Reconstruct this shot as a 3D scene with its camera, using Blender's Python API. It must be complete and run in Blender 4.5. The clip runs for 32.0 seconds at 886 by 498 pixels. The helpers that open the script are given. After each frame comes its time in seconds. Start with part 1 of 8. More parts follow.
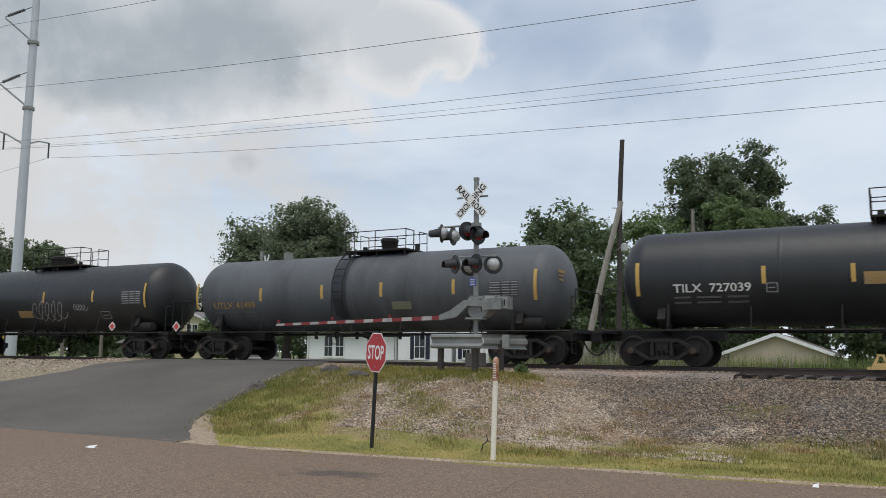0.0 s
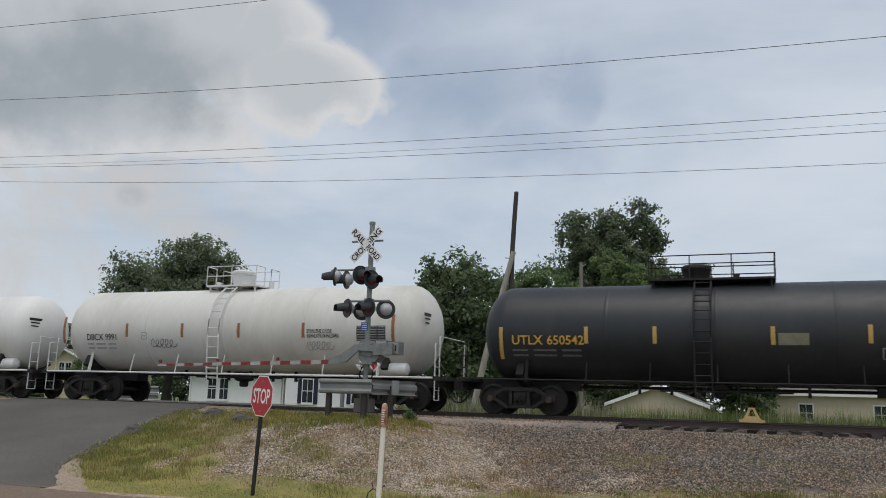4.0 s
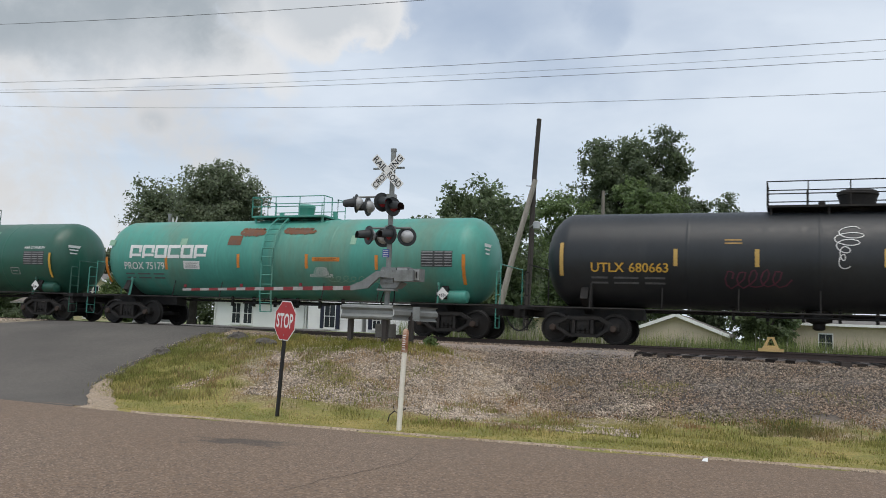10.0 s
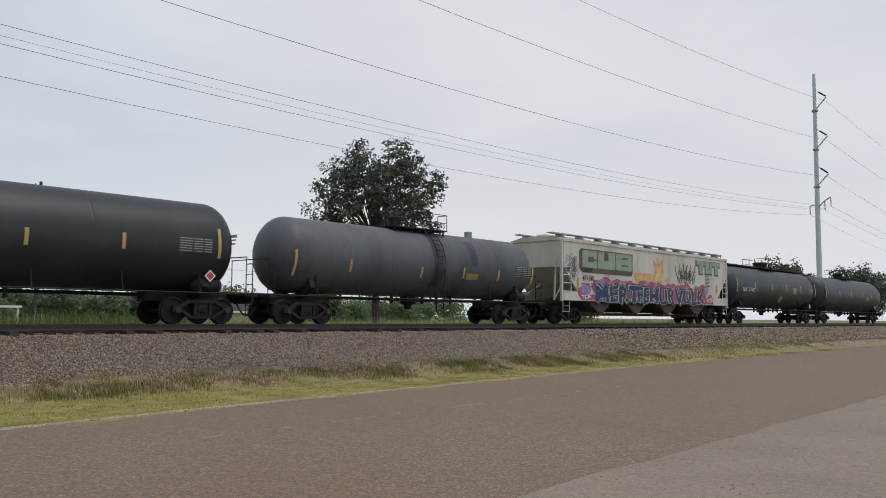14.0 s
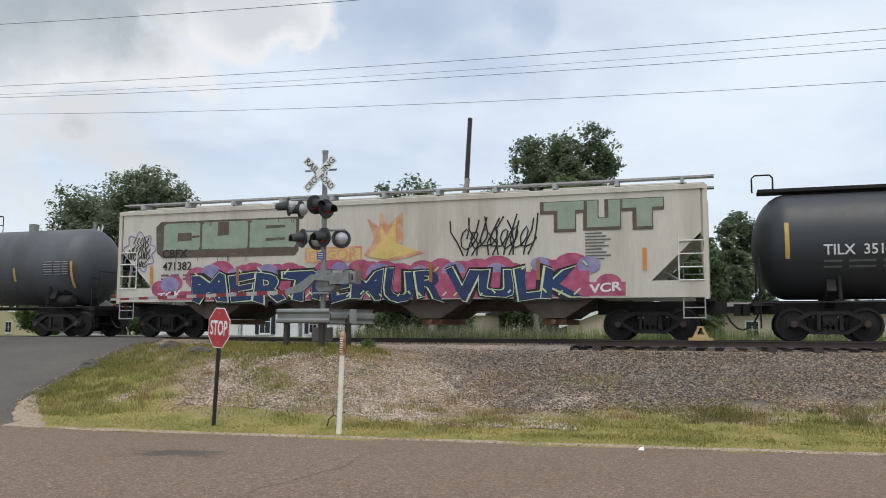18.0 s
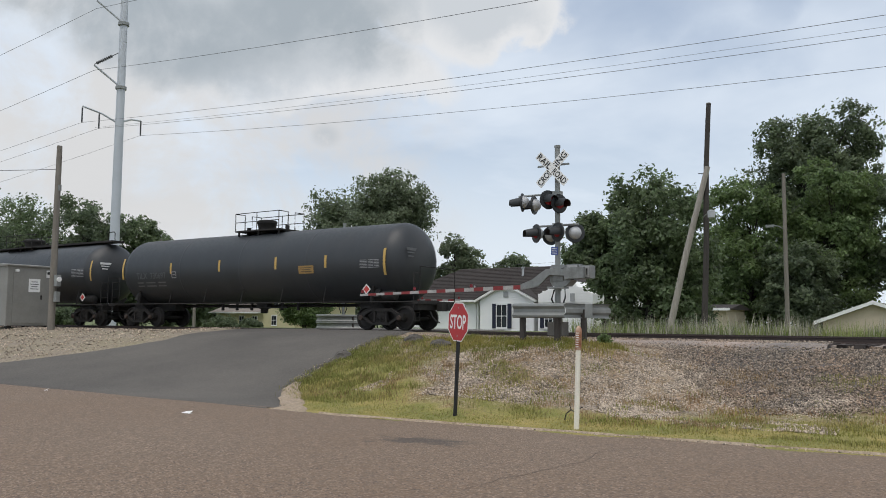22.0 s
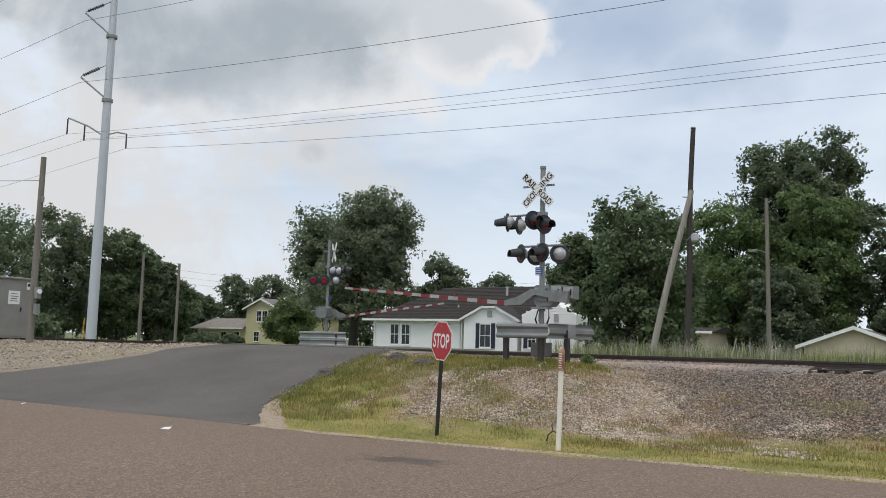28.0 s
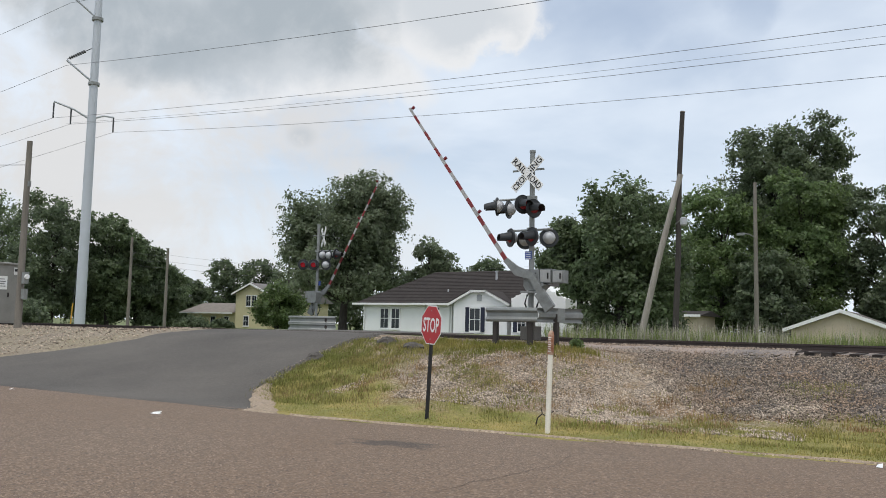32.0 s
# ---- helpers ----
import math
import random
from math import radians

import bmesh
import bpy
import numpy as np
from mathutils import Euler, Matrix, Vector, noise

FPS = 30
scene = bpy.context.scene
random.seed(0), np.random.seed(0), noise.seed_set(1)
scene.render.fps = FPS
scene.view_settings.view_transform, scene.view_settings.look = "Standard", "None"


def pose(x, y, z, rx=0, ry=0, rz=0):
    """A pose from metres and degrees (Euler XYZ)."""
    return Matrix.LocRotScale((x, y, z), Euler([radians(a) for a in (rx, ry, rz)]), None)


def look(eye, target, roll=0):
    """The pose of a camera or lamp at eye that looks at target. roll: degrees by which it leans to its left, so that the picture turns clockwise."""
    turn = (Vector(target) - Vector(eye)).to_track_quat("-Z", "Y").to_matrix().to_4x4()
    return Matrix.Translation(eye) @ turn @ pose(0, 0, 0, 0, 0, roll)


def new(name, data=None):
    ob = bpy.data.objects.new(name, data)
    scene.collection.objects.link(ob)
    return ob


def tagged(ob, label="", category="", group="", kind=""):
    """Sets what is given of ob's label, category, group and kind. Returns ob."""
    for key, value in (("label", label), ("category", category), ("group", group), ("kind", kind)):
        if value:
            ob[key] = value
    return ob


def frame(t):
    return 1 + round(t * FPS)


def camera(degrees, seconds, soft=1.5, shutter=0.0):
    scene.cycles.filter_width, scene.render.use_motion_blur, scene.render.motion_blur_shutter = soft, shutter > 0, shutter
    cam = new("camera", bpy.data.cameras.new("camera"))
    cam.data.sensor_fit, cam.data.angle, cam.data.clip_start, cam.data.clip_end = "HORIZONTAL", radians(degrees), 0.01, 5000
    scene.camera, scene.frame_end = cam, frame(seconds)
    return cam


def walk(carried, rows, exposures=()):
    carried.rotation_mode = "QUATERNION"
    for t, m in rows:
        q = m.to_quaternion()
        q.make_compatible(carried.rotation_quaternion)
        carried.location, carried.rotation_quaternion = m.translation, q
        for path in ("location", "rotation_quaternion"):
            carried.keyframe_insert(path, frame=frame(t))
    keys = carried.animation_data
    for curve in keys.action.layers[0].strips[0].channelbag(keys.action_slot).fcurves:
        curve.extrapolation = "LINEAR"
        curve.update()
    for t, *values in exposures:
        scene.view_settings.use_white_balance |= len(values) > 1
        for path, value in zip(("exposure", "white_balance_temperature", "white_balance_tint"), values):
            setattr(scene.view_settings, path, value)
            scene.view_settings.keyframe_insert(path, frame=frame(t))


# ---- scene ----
cam = camera(56.0, 32.0, soft=0.92, shutter=0.08)
EYE = (0.0, 0.0, 1.83)
# seconds, yaw, pitch, roll of the hand-held camera
PATH = [
    (0.0, 28.57, 7.15, -0.56),
    (0.5, 26.77, 7.51, -0.27),
    (1.0, 23.24, 8.38, -0.20),
    (1.5, 21.08, 10.01, -1.64),
    (2.0, 22.92, 12.59, -1.50),
    (2.5, 22.90, 12.83, -1.83),
    (3.0, 21.47, 12.59, -1.77),
    (3.5, 20.55, 11.55, -2.25),
    (5.5, 24.00, 7.43, 0.48),
    (6.0, 24.39, 6.62, -0.16),
    (6.5, 24.47, 5.95, -0.24),
    (7.0, 24.03, 5.46, -0.20),
    (7.5, 24.03, 5.60, -0.13),
    (8.0, 24.13, 5.66, -0.20),
    (8.5, 24.02, 5.49, -0.24),
    (9.0, 23.24, 5.53, -0.41),
    (9.5, 22.71, 5.38, -1.38),
    (10.0, 22.43, 5.37, -2.25),
    (10.5, 22.65, 6.28, -2.49),
    (11.0, 22.98, 7.72, -2.07),
    (11.5, 23.21, 7.91, -2.49),
    (12.0, 22.83, 7.54, -2.95),
    (12.3, 17.21, 7.32, -2.97),
    (12.5, 7.08, 7.62, -2.91),
    (12.6, -0.33, 7.85, -2.61),
    (12.8, -16.11, 7.95, -1.60),
    (13.0, -30.89, 6.87, -0.60),
    (13.5, -48.09, 4.75, -0.64),
    (15.5, -36.14, 4.74, 0.72),
    (16.0, -28.36, 5.33, 0.90),
    (16.5, -18.16, 5.85, 1.61),
    (17.0, -5.50, 5.84, 0.93),
    (17.5, 6.73, 5.73, 0.35),
    (18.0, 18.15, 5.47, -0.14),
    (18.5, 26.28, 4.95, 0.44),
    (19.0, 30.75, 4.75, 0.72),
    (19.5, 33.09, 5.50, 1.08),
    (20.0, 33.76, 6.11, 0.80),
    (20.5, 33.88, 5.71, 0.28),
    (21.0, 34.01, 5.50, 0.19),
    (21.5, 34.13, 5.27, 0.04),
    (22.0, 34.17, 5.02, -0.47),
    (22.5, 34.28, 4.59, -0.48),
    (23.0, 34.53, 4.45, -0.37),
    (23.5, 34.99, 4.45, -0.49),
    (24.0, 35.09, 4.85, -0.50),
    (24.5, 34.49, 4.74, -0.07),
    (25.0, 33.25, 4.20, -0.30),
    (25.5, 32.49, 4.10, -0.10),
    (27.5, 32.66, 6.32, -0.44),
    (28.0, 33.03, 6.32, -1.35),
    (28.5, 33.00, 5.64, -1.74),
    (29.0, 33.03, 5.74, -2.00),
    (29.5, 33.24, 5.51, -1.78),
    (30.0, 33.47, 5.45, -1.43),
    (30.5, 33.23, 5.52, -1.46),
    (31.0, 32.75, 5.44, -1.19),
    (31.5, 32.32, 5.27, -1.12),
    (32.0, 32.33, 5.25, -1.19),
]
EXPOSURE = [(0, -0.18), (1, -0.28), (2, -0.55), (3.5, -0.53), (5.5, 0.16), (7, 0.14), (8, -0.08), (9, -0.13), (12, -0.13), (13, -0.18), (13.5, -0.33), (15.5, -0.23), (16, -0.11), (17, -0.01), (19, 0.03), (20, -0.03), (25, -0.13), (28, -0.08), (32, -0.01)]
walk(cam, [(t, pose(*EYE, 90 + p, r, y)) for t, y, p, r in PATH], EXPOSURE)

# ---- light ----
SUN_AZ, SUN_EL = 162.0, 70.0   # compass from +y towards +x, height
world = bpy.data.worlds.new("world")
scene.world = world
world.use_nodes = True
wn, wl = world.node_tree.nodes, world.node_tree.links
wn.clear()


def wnode(kind, **kw):
    n = wn.new(kind)
    for k, v in kw.items():
        n.inputs[k].default_value = v
    return n


def wmath(op, a, b=None, clamp=False):
    n = wn.new("ShaderNodeMath")
    n.operation = op
    n.use_clamp = clamp
    for i, v in enumerate((a, b)):
        if v is None:
            continue
        if isinstance(v, (int, float)):
            n.inputs[i].default_value = v
        else:
            wl.new(v, n.inputs[i])
    return n.outputs[0]


def wmix(fac, a, b):
    n = wn.new("ShaderNodeMix")
    n.data_type = "RGBA"
    for i, v in ((0, fac), (6, a), (7, b)):
        if isinstance(v, (int, float)):
            n.inputs[i].default_value = v
        elif isinstance(v, tuple):
            n.inputs[i].default_value = (*v, 1)
        else:
            wl.new(v, n.inputs[i])
    return n.outputs[2]


out = wn.new("ShaderNodeOutputWorld")
bg = wn.new("ShaderNodeBackground")
sky = wn.new("ShaderNodeTexSky")
sky.sky_type = "NISHITA"
sky.sun_disc = False
sky.sun_elevation, sky.sun_rotation = radians(SUN_EL), radians(SUN_AZ)
sky.air_density, sky.dust_density, sky.ozone_density = 1.0, 2.0, 1.0
coord = wn.new("ShaderNodeTexCoord")
sep = wn.new("ShaderNodeSeparateXYZ")
wl.new(coord.outputs["Generated"], sep.inputs[0])
# cloud deck: the direction spread over a flat layer
up = wmath("MAXIMUM", sep.outputs[2], 0.03)
up = wmath("ADD", up, 0.12)
cx, cy = wmath("DIVIDE", sep.outputs[0], up), wmath("DIVIDE", sep.outputs[1], up)
flat = wn.new("ShaderNodeCombineXYZ")
wl.new(cx, flat.inputs[0]), wl.new(cy, flat.inputs[1])


def wnoise(vec, scale, detail, rough, dist=0.0):
    n = wnode("ShaderNodeTexNoise", Scale=scale, Detail=detail, Roughness=rough, Distortion=dist)
    wl.new(vec, n.inputs["Vector"])
    return n.outputs["Fac"]


def wramp(fac, lo, hi):
    n = wn.new("ShaderNodeMapRange")
    n.interpolation_type = "SMOOTHSTEP"
    n.inputs[1].default_value, n.inputs[2].default_value = lo, hi
    wl.new(fac, n.inputs[0])
    return n.outputs[0]


def toward(az, el, size, soft):
    """1 within a cone of the sky round a bearing (degrees left of +y) and height."""
    d = Vector((-math.sin(radians(az)) * math.cos(radians(el)), math.cos(radians(az)) * math.cos(radians(el)), math.sin(radians(el))))
    n = wn.new("ShaderNodeVectorMath")
    n.operation = "DOT_PRODUCT"
    n.inputs[1].default_value = d
    wl.new(coord.outputs["Generated"], n.inputs[0])
    return wramp(n.outputs["Value"], math.cos(radians(size + soft)), math.cos(radians(max(size - soft, 0.1))))


skycol = wn.new("ShaderNodeVectorMath")
skycol.operation = "SCALE"
wl.new(sky.outputs[0], skycol.inputs[0])
skycol.inputs["Scale"].default_value = 0.14
veil = wnoise(flat.outputs[0], 0.55, 6, 0.55, 0.3)
veil_mask = wmath("ADD", wmath("MULTIPLY", wramp(veil, 0.32, 0.62), 0.46), 0.46)
# milky haze thickens towards the horizon
haze = wramp(sep.outputs[2], 0.42, 0.0)
veil_mask = wmath("MULTIPLY", veil_mask, wmath("SUBTRACT", 1.0, wmath("MULTIPLY", wramp(sep.outputs[2], 0.30, 0.55), 0.08)))
veil_mask = wmath("MAXIMUM", veil_mask, wmath("MULTIPLY", haze, 0.95))
base = wmix(veil_mask, skycol.outputs[0], (0.85, 0.93, 1.03))
# bearing (degrees left of +y) and height of each direction, stirred by billows
az_ = wmath("MULTIPLY", wmath("ARCTAN2", wmath("MULTIPLY", sep.outputs[0], -1.0), sep.outputs[1]), 57.296)
el_ = wmath("MULTIPLY", wmath("ARCSINE", sep.outputs[2]), 57.296)
puff = wnoise(coord.outputs["Generated"], 9.0, 2, 0.5, 0.0)
curl = wnoise(coord.outputs["Generated"], 21.0, 9, 0.62, 0.15)
stir = wmath("ADD", wmath("MULTIPLY", wmath("SUBTRACT", puff, 0.5), 7.0), wmath("MULTIPLY", wmath("SUBTRACT", curl, 0.5), 3.6))
azw, elw = wmath("ADD", az_, stir), wmath("ADD", el_, wmath("MULTIPLY", stir, 0.8))


def oval(az, el, ra, re, u=azw, v=elw):
    """0 at the centre of an oval of the sky, 1 on its rim."""
    p = wmath("DIVIDE", wmath("SUBTRACT", u, az), ra)
    q = wmath("DIVIDE", wmath("SUBTRACT", v, el), re)
    return wmath("SQRT", wmath("ADD", wmath("MULTIPLY", p, p), wmath("MULTIPLY", q, q)))


def union(shapes, **kw):
    m = oval(*shapes[0], **kw)
    for s_ in shapes[1:]:
        m = wmath("MINIMUM", m, oval(*s_, **kw))
    return m


# deep blue gaps in the veil beside the cumulus
gap = wramp(union(((29, 27, 5, 7), (21, 20.5, 7, 3.6), (15, 17, 6, 2.6), (12, 21, 2.2, 3.5), (24, 32, 8, 6))), 1.35, 0.1)
base = wmix(wmath("MULTIPLY", gap, 0.34), base, skycol.outputs[0])
# cumulus: a lit, knobbly upper rim and a grey belly
rim = union(((31, 20.4, 5.6, 3.2), (35, 23.0, 5.4, 4.4), (40, 25.5, 6.5, 5.5), (43, 30, 7, 6), (50, 24, 13, 8), (60, 27, 14, 9), (47, 17.5, 12, 3.2)))
bank_mask = wramp(rim, 1.14, 0.88)
shade = wnoise(coord.outputs["Generated"], 5.5, 8, 0.62, 0.3)
belly = wramp(union(((44, 20.5, 9, 3.4), (54, 18.5, 12, 4.2), (46, 27, 6, 3.0), (63, 21, 10, 5))), 1.25, 0.35)
belly = wmath("MULTIPLY", belly, wramp(shade, 0.28, 0.60))
cloudcol = wmix(wramp(rim, 0.98, 0.42), (0.85, 0.862, 0.88), (0.66, 0.70, 0.745))
cloudcol = wmix(belly, cloudcol, (0.43, 0.485, 0.535))
bank_mask = wmath("MULTIPLY", bank_mask, wramp(sep.outputs[2], 0.17, 0.30))
# warm low puffs under the bank, and one small dark scrap
low = wmath("MAXIMUM", toward(60, 11, 13, 9), toward(46, 9, 9, 7))
low = wmath("MULTIPLY", low, wramp(wnoise(coord.outputs["Generated"], 6.5, 8, 0.6, 0.3), 0.38, 0.60))
base = wmix(wmath("MULTIPLY", low, 0.8), base, (0.75, 0.735, 0.72))
scrap = wramp(oval(42.4, 12.6, 1.0, 0.75, az_, el_), 1.4, 0.2)
base = wmix(wmath("MULTIPLY", scrap, wramp(curl, 0.22, 0.42)), base, (0.60, 0.635, 0.675))
# bright thin overcast to the east
base = wmix(wmath("MULTIPLY", toward(-58, 14, 26, 24), 0.65), base, (0.95, 0.945, 0.96))
final = wmix(bank_mask, base, cloudcol)
wl.new(final, bg.inputs["Color"])
bg.inputs["Strength"].default_value = 1.0
wl.new(bg.outputs[0], out.inputs[0])

sun = new("sun", bpy.data.lights.new("sun", "SUN"))
sun.data.energy, sun.data.angle, sun.data.color = 1.7, radians(40), (1.0, 0.94, 0.86)
sa, se = radians(SUN_AZ), radians(SUN_EL)
sun.matrix_world = look((math.sin(sa) * math.cos(se) * 50, math.cos(sa) * math.cos(se) * 50, math.sin(se) * 50), (0, 0, 0))
scene.view_settings.exposure = 0.0

# ---- materials ----


def mat(name, color, rough=0.7, metal=0.0, var=0.15, scale=3.0, fine=40.0, bump=0.0, color2=None, island=0.0, coat=0.0, emit=None, stretch=(1, 1, 1), dirt=None, dirt_amount=0.0, trans=0.0, speck=None):
    """A surface with stains and wear at two scales; var: how far its tone wanders; color2: a second tone that comes through in patches."""
    m = bpy.data.materials.new(name)
    m.use_nodes = True
    n, l = m.node_tree.nodes, m.node_tree.links
    b = n["Principled BSDF"]
    b.inputs["Roughness"].default_value, b.inputs["Metallic"].default_value = rough, metal
    if coat:
        b.inputs["Coat Weight"].default_value, b.inputs["Coat Roughness"].default_value = coat, 0.15
    tc = n.new("ShaderNodeTexCoord")
    mp = n.new("ShaderNodeMapping")
    mp.inputs["Scale"].default_value = stretch
    l.new(tc.outputs["Object"], mp.inputs[0])

    def tex(s, det):
        t = n.new("ShaderNodeTexNoise")
        t.inputs["Scale"].default_value, t.inputs["Detail"].default_value, t.inputs["Roughness"].default_value = s, det, 0.6
        l.new(mp.outputs[0], t.inputs["Vector"])
        return t.outputs["Fac"]

    def mix(fac, a, c, kind="MIX"):
        x = n.new("ShaderNodeMix")
        x.data_type, x.blend_type = "RGBA", kind
        for i, v in ((0, fac), (6, a), (7, c)):
            if isinstance(v, (int, float)):
                x.inputs[i].default_value = v
            elif isinstance(v, tuple):
                x.inputs[i].default_value = (*v[:3], 1)
            else:
                l.new(v, x.inputs[i])
        return x.outputs[2]

    def rng(fac, a, c, lo=0.0, hi=1.0):
        x = n.new("ShaderNodeMapRange")
        for i, v in enumerate((a, c, lo, hi)):
            x.inputs[i + 1].default_value = v
        l.new(fac, x.inputs[0])
        return x.outputs[0]

    big, small = tex(scale, 5), tex(fine, 4)
    col = color
    if color2:
        col = mix(rng(big, 0.38, 0.62), color, color2)
    if dirt:
        col = mix(rng(tex(scale * 0.6, 8), 0.5, 0.72, 0, dirt_amount), col, dirt)
    if speck:
        # light and dark grit between the tones
        g = n.new("ShaderNodeTexVoronoi")
        g.inputs["Scale"].default_value = speck[0]
        l.new(mp.outputs[0], g.inputs["Vector"])
        h = n.new("ShaderNodeSeparateColor")
        l.new(g.outputs["Color"], h.inputs[0])
        col = mix(rng(h.outputs[0], 0.45, 1.0, 0, speck[2]), col, speck[1])
        col = mix(rng(h.outputs[1], 0.6, 1.0, 0, speck[2]), col, speck[3])
    x = n.new("ShaderNodeMath")
    x.operation = "MULTIPLY"
    l.new(rng(big, 0.25, 0.75, 1 - var, 1 + var), x.inputs[0])
    l.new(rng(small, 0.25, 0.75, 1 - var * 0.8, 1 + var * 0.8), x.inputs[1])
    tone = x.outputs[0]
    if island:
        g = n.new("ShaderNodeNewGeometry")
        o = n.new("ShaderNodeObjectInfo")
        a = n.new("ShaderNodeMath")
        a.operation = "ADD"
        l.new(g.outputs["Random Per Island"], a.inputs[0]), l.new(o.outputs["Random"], a.inputs[1])
        f = n.new("ShaderNodeMath")
        f.operation = "FRACT"
        l.new(a.outputs[0], f.inputs[0])
        y = n.new("ShaderNodeMath")
        y.operation = "MULTIPLY"
        l.new(tone, y.inputs[0]), l.new(rng(f.outputs[0], 0, 1, 1 - island, 1 + island), y.inputs[1])
        tone = y.outputs[0]
    v = n.new("ShaderNodeVectorMath")
    v.operation = "SCALE"
    if isinstance(col, tuple):
        v.inputs[0].default_value = col[:3]
    else:
        l.new(col, v.inputs[0])
    l.new(tone, v.inputs["Scale"])
    l.new(v.outputs[0], b.inputs["Base Color"])
    l.new(rng(small, 0.2, 0.8, max(rough - 0.12, 0.05), min(rough + 0.12, 1.0)), b.inputs["Roughness"])
    if bump:
        bp = n.new("ShaderNodeBump")
        bp.inputs["Strength"].default_value, bp.inputs["Distance"].default_value = min(bump * 10, 1.0), 0.02
        l.new(small, bp.inputs["Height"])
        l.new(bp.outputs[0], b.inputs["Normal"])
    if trans:
        tr, ms = n.new("ShaderNodeBsdfTranslucent"), n.new("ShaderNodeMixShader")
        ms.inputs[0].default_value = trans
        l.new(v.outputs[0], tr.inputs[0])
        l.new(b.outputs[0], ms.inputs[1]), l.new(tr.outputs[0], ms.inputs[2])
        l.new(ms.outputs[0], n["Material Output"].inputs[0])
    if emit:
        b.inputs["Emission Color"].default_value, b.inputs["Emission Strength"].default_value = (*emit[:3], 1), emit[3]
    return m


M = {}
M["asphalt_road"] = mat("asphalt_road", (0.178, 0.118, 0.076), 0.9, var=0.20, scale=0.22, fine=11, bump=0.09, color2=(0.140, 0.098, 0.067), speck=(46, (0.35, 0.262, 0.19), 0.65, (0.06, 0.048, 0.042)))
M["asphalt_ramp"] = mat("asphalt_ramp", (0.080, 0.071, 0.061), 0.9, var=0.18, scale=0.25, fine=14, bump=0.04, color2=(0.098, 0.087, 0.074), speck=(42, (0.16, 0.148, 0.135), 0.4, (0.045, 0.042, 0.04)))
M["grass"] = mat("grass", (0.10, 0.145, 0.045), 0.95, var=0.25, scale=0.9, fine=14, bump=0.05, color2=(0.16, 0.17, 0.07))
M["ballast"] = mat("ballast", (0.23, 0.205, 0.19), 0.95, var=0.3, scale=0.7, fine=9, bump=0.08, color2=(0.29, 0.235, 0.20))
M["gravel"] = mat("gravel", (0.27, 0.222, 0.165), 0.95, var=0.25, scale=0.6, fine=10, bump=0.08, color2=(0.20, 0.17, 0.105), speck=(24, (0.40, 0.34, 0.27), 0.5, (0.10, 0.08, 0.05)))
M["rail_steel"] = mat("rail_steel", (0.06, 0.045, 0.04), 0.6, 0.4, var=0.2)
M["tie_wood"] = mat("tie_wood", (0.06, 0.05, 0.045), 0.9, var=0.3, scale=4, fine=30, bump=0.05)
M["wood_pole"] = mat("wood_pole", (0.19, 0.172, 0.145), 0.9, var=0.25, scale=2, fine=25, bump=0.05, stretch=(4, 4, 0.4))
M["wood_pale"] = mat("wood_pale", (0.33, 0.30, 0.26), 0.9, var=0.25, scale=2, fine=25, bump=0.05, stretch=(4, 4, 0.4))
M["wood_pole_dark"] = mat("wood_pole_dark", (0.055, 0.047, 0.042), 0.9, var=0.25, scale=2, fine=25, bump=0.05, stretch=(4, 4, 0.4))
M["galv"] = mat("galv", (0.25, 0.26, 0.25), 0.55, 0.35, var=0.2, scale=2.5)
M["galv_pole"] = mat("galv_pole", (0.50, 0.53, 0.56), 0.55, 0.2, var=0.08, scale=0.6)
M["alu"] = mat("alu", (0.36, 0.36, 0.35), 0.5, 0.4, var=0.15, scale=5)
M["black"] = mat("black", (0.012, 0.012, 0.013), 0.6, var=0.2)
M["white"] = mat("white", (0.72, 0.71, 0.68), 0.6, var=0.06, scale=2)
M["red"] = mat("red", (0.42, 0.02, 0.025), 0.5, var=0.12)
M["sign_white"] = mat("sign_white", (0.78, 0.78, 0.76), 0.45, var=0.05)
M["black_rubber"] = mat("black_rubber", (0.02, 0.02, 0.02), 0.8)
M["under"] = mat("under", (0.010, 0.0095, 0.009), 0.8, var=0.3, scale=3, color2=(0.019, 0.016, 0.014))
M["wheel"] = mat("wheel", (0.020, 0.018, 0.017), 0.75, 0.2, var=0.3)
M["wire"] = mat("wire", (0.15, 0.15, 0.16), 0.6, 0.2)
M["leaf"] = mat("leaf", (0.175, 0.225, 0.114), 0.42, var=0.28, scale=0.35, island=0.45, trans=0.6, color2=(0.128, 0.176, 0.088))
# grey-green oak leaf, its colour lifted further to stand in for distant haze
M["leaf_oak_hazed"] = mat("leaf_oak_hazed", (0.205, 0.245, 0.15), 0.42, var=0.25, scale=0.35, island=0.4, trans=0.6, color2=(0.17, 0.21, 0.125))
M["leaf_dark"] = mat("leaf_dark", (0.142, 0.184, 0.108), 0.42, var=0.28, scale=0.35, island=0.45, trans=0.6, color2=(0.15, 0.19, 0.1))
M["leaf_light"] = mat("leaf_light", (0.18, 0.25, 0.092), 0.42, var=0.28, scale=0.35, island=0.45, trans=0.6, color2=(0.135, 0.195, 0.08))
M["leaf_pine"] = mat("leaf_pine", (0.075, 0.092, 0.062), 0.7, var=0.22, scale=0.35, island=0.45, trans=0.25)
M["bark"] = mat("bark", (0.045, 0.038, 0.033), 0.95, var=0.3, scale=3, fine=20, bump=0.05)
M["siding"] = mat("siding", (0.84, 0.84, 0.82), 0.6, var=0.04, scale=1)
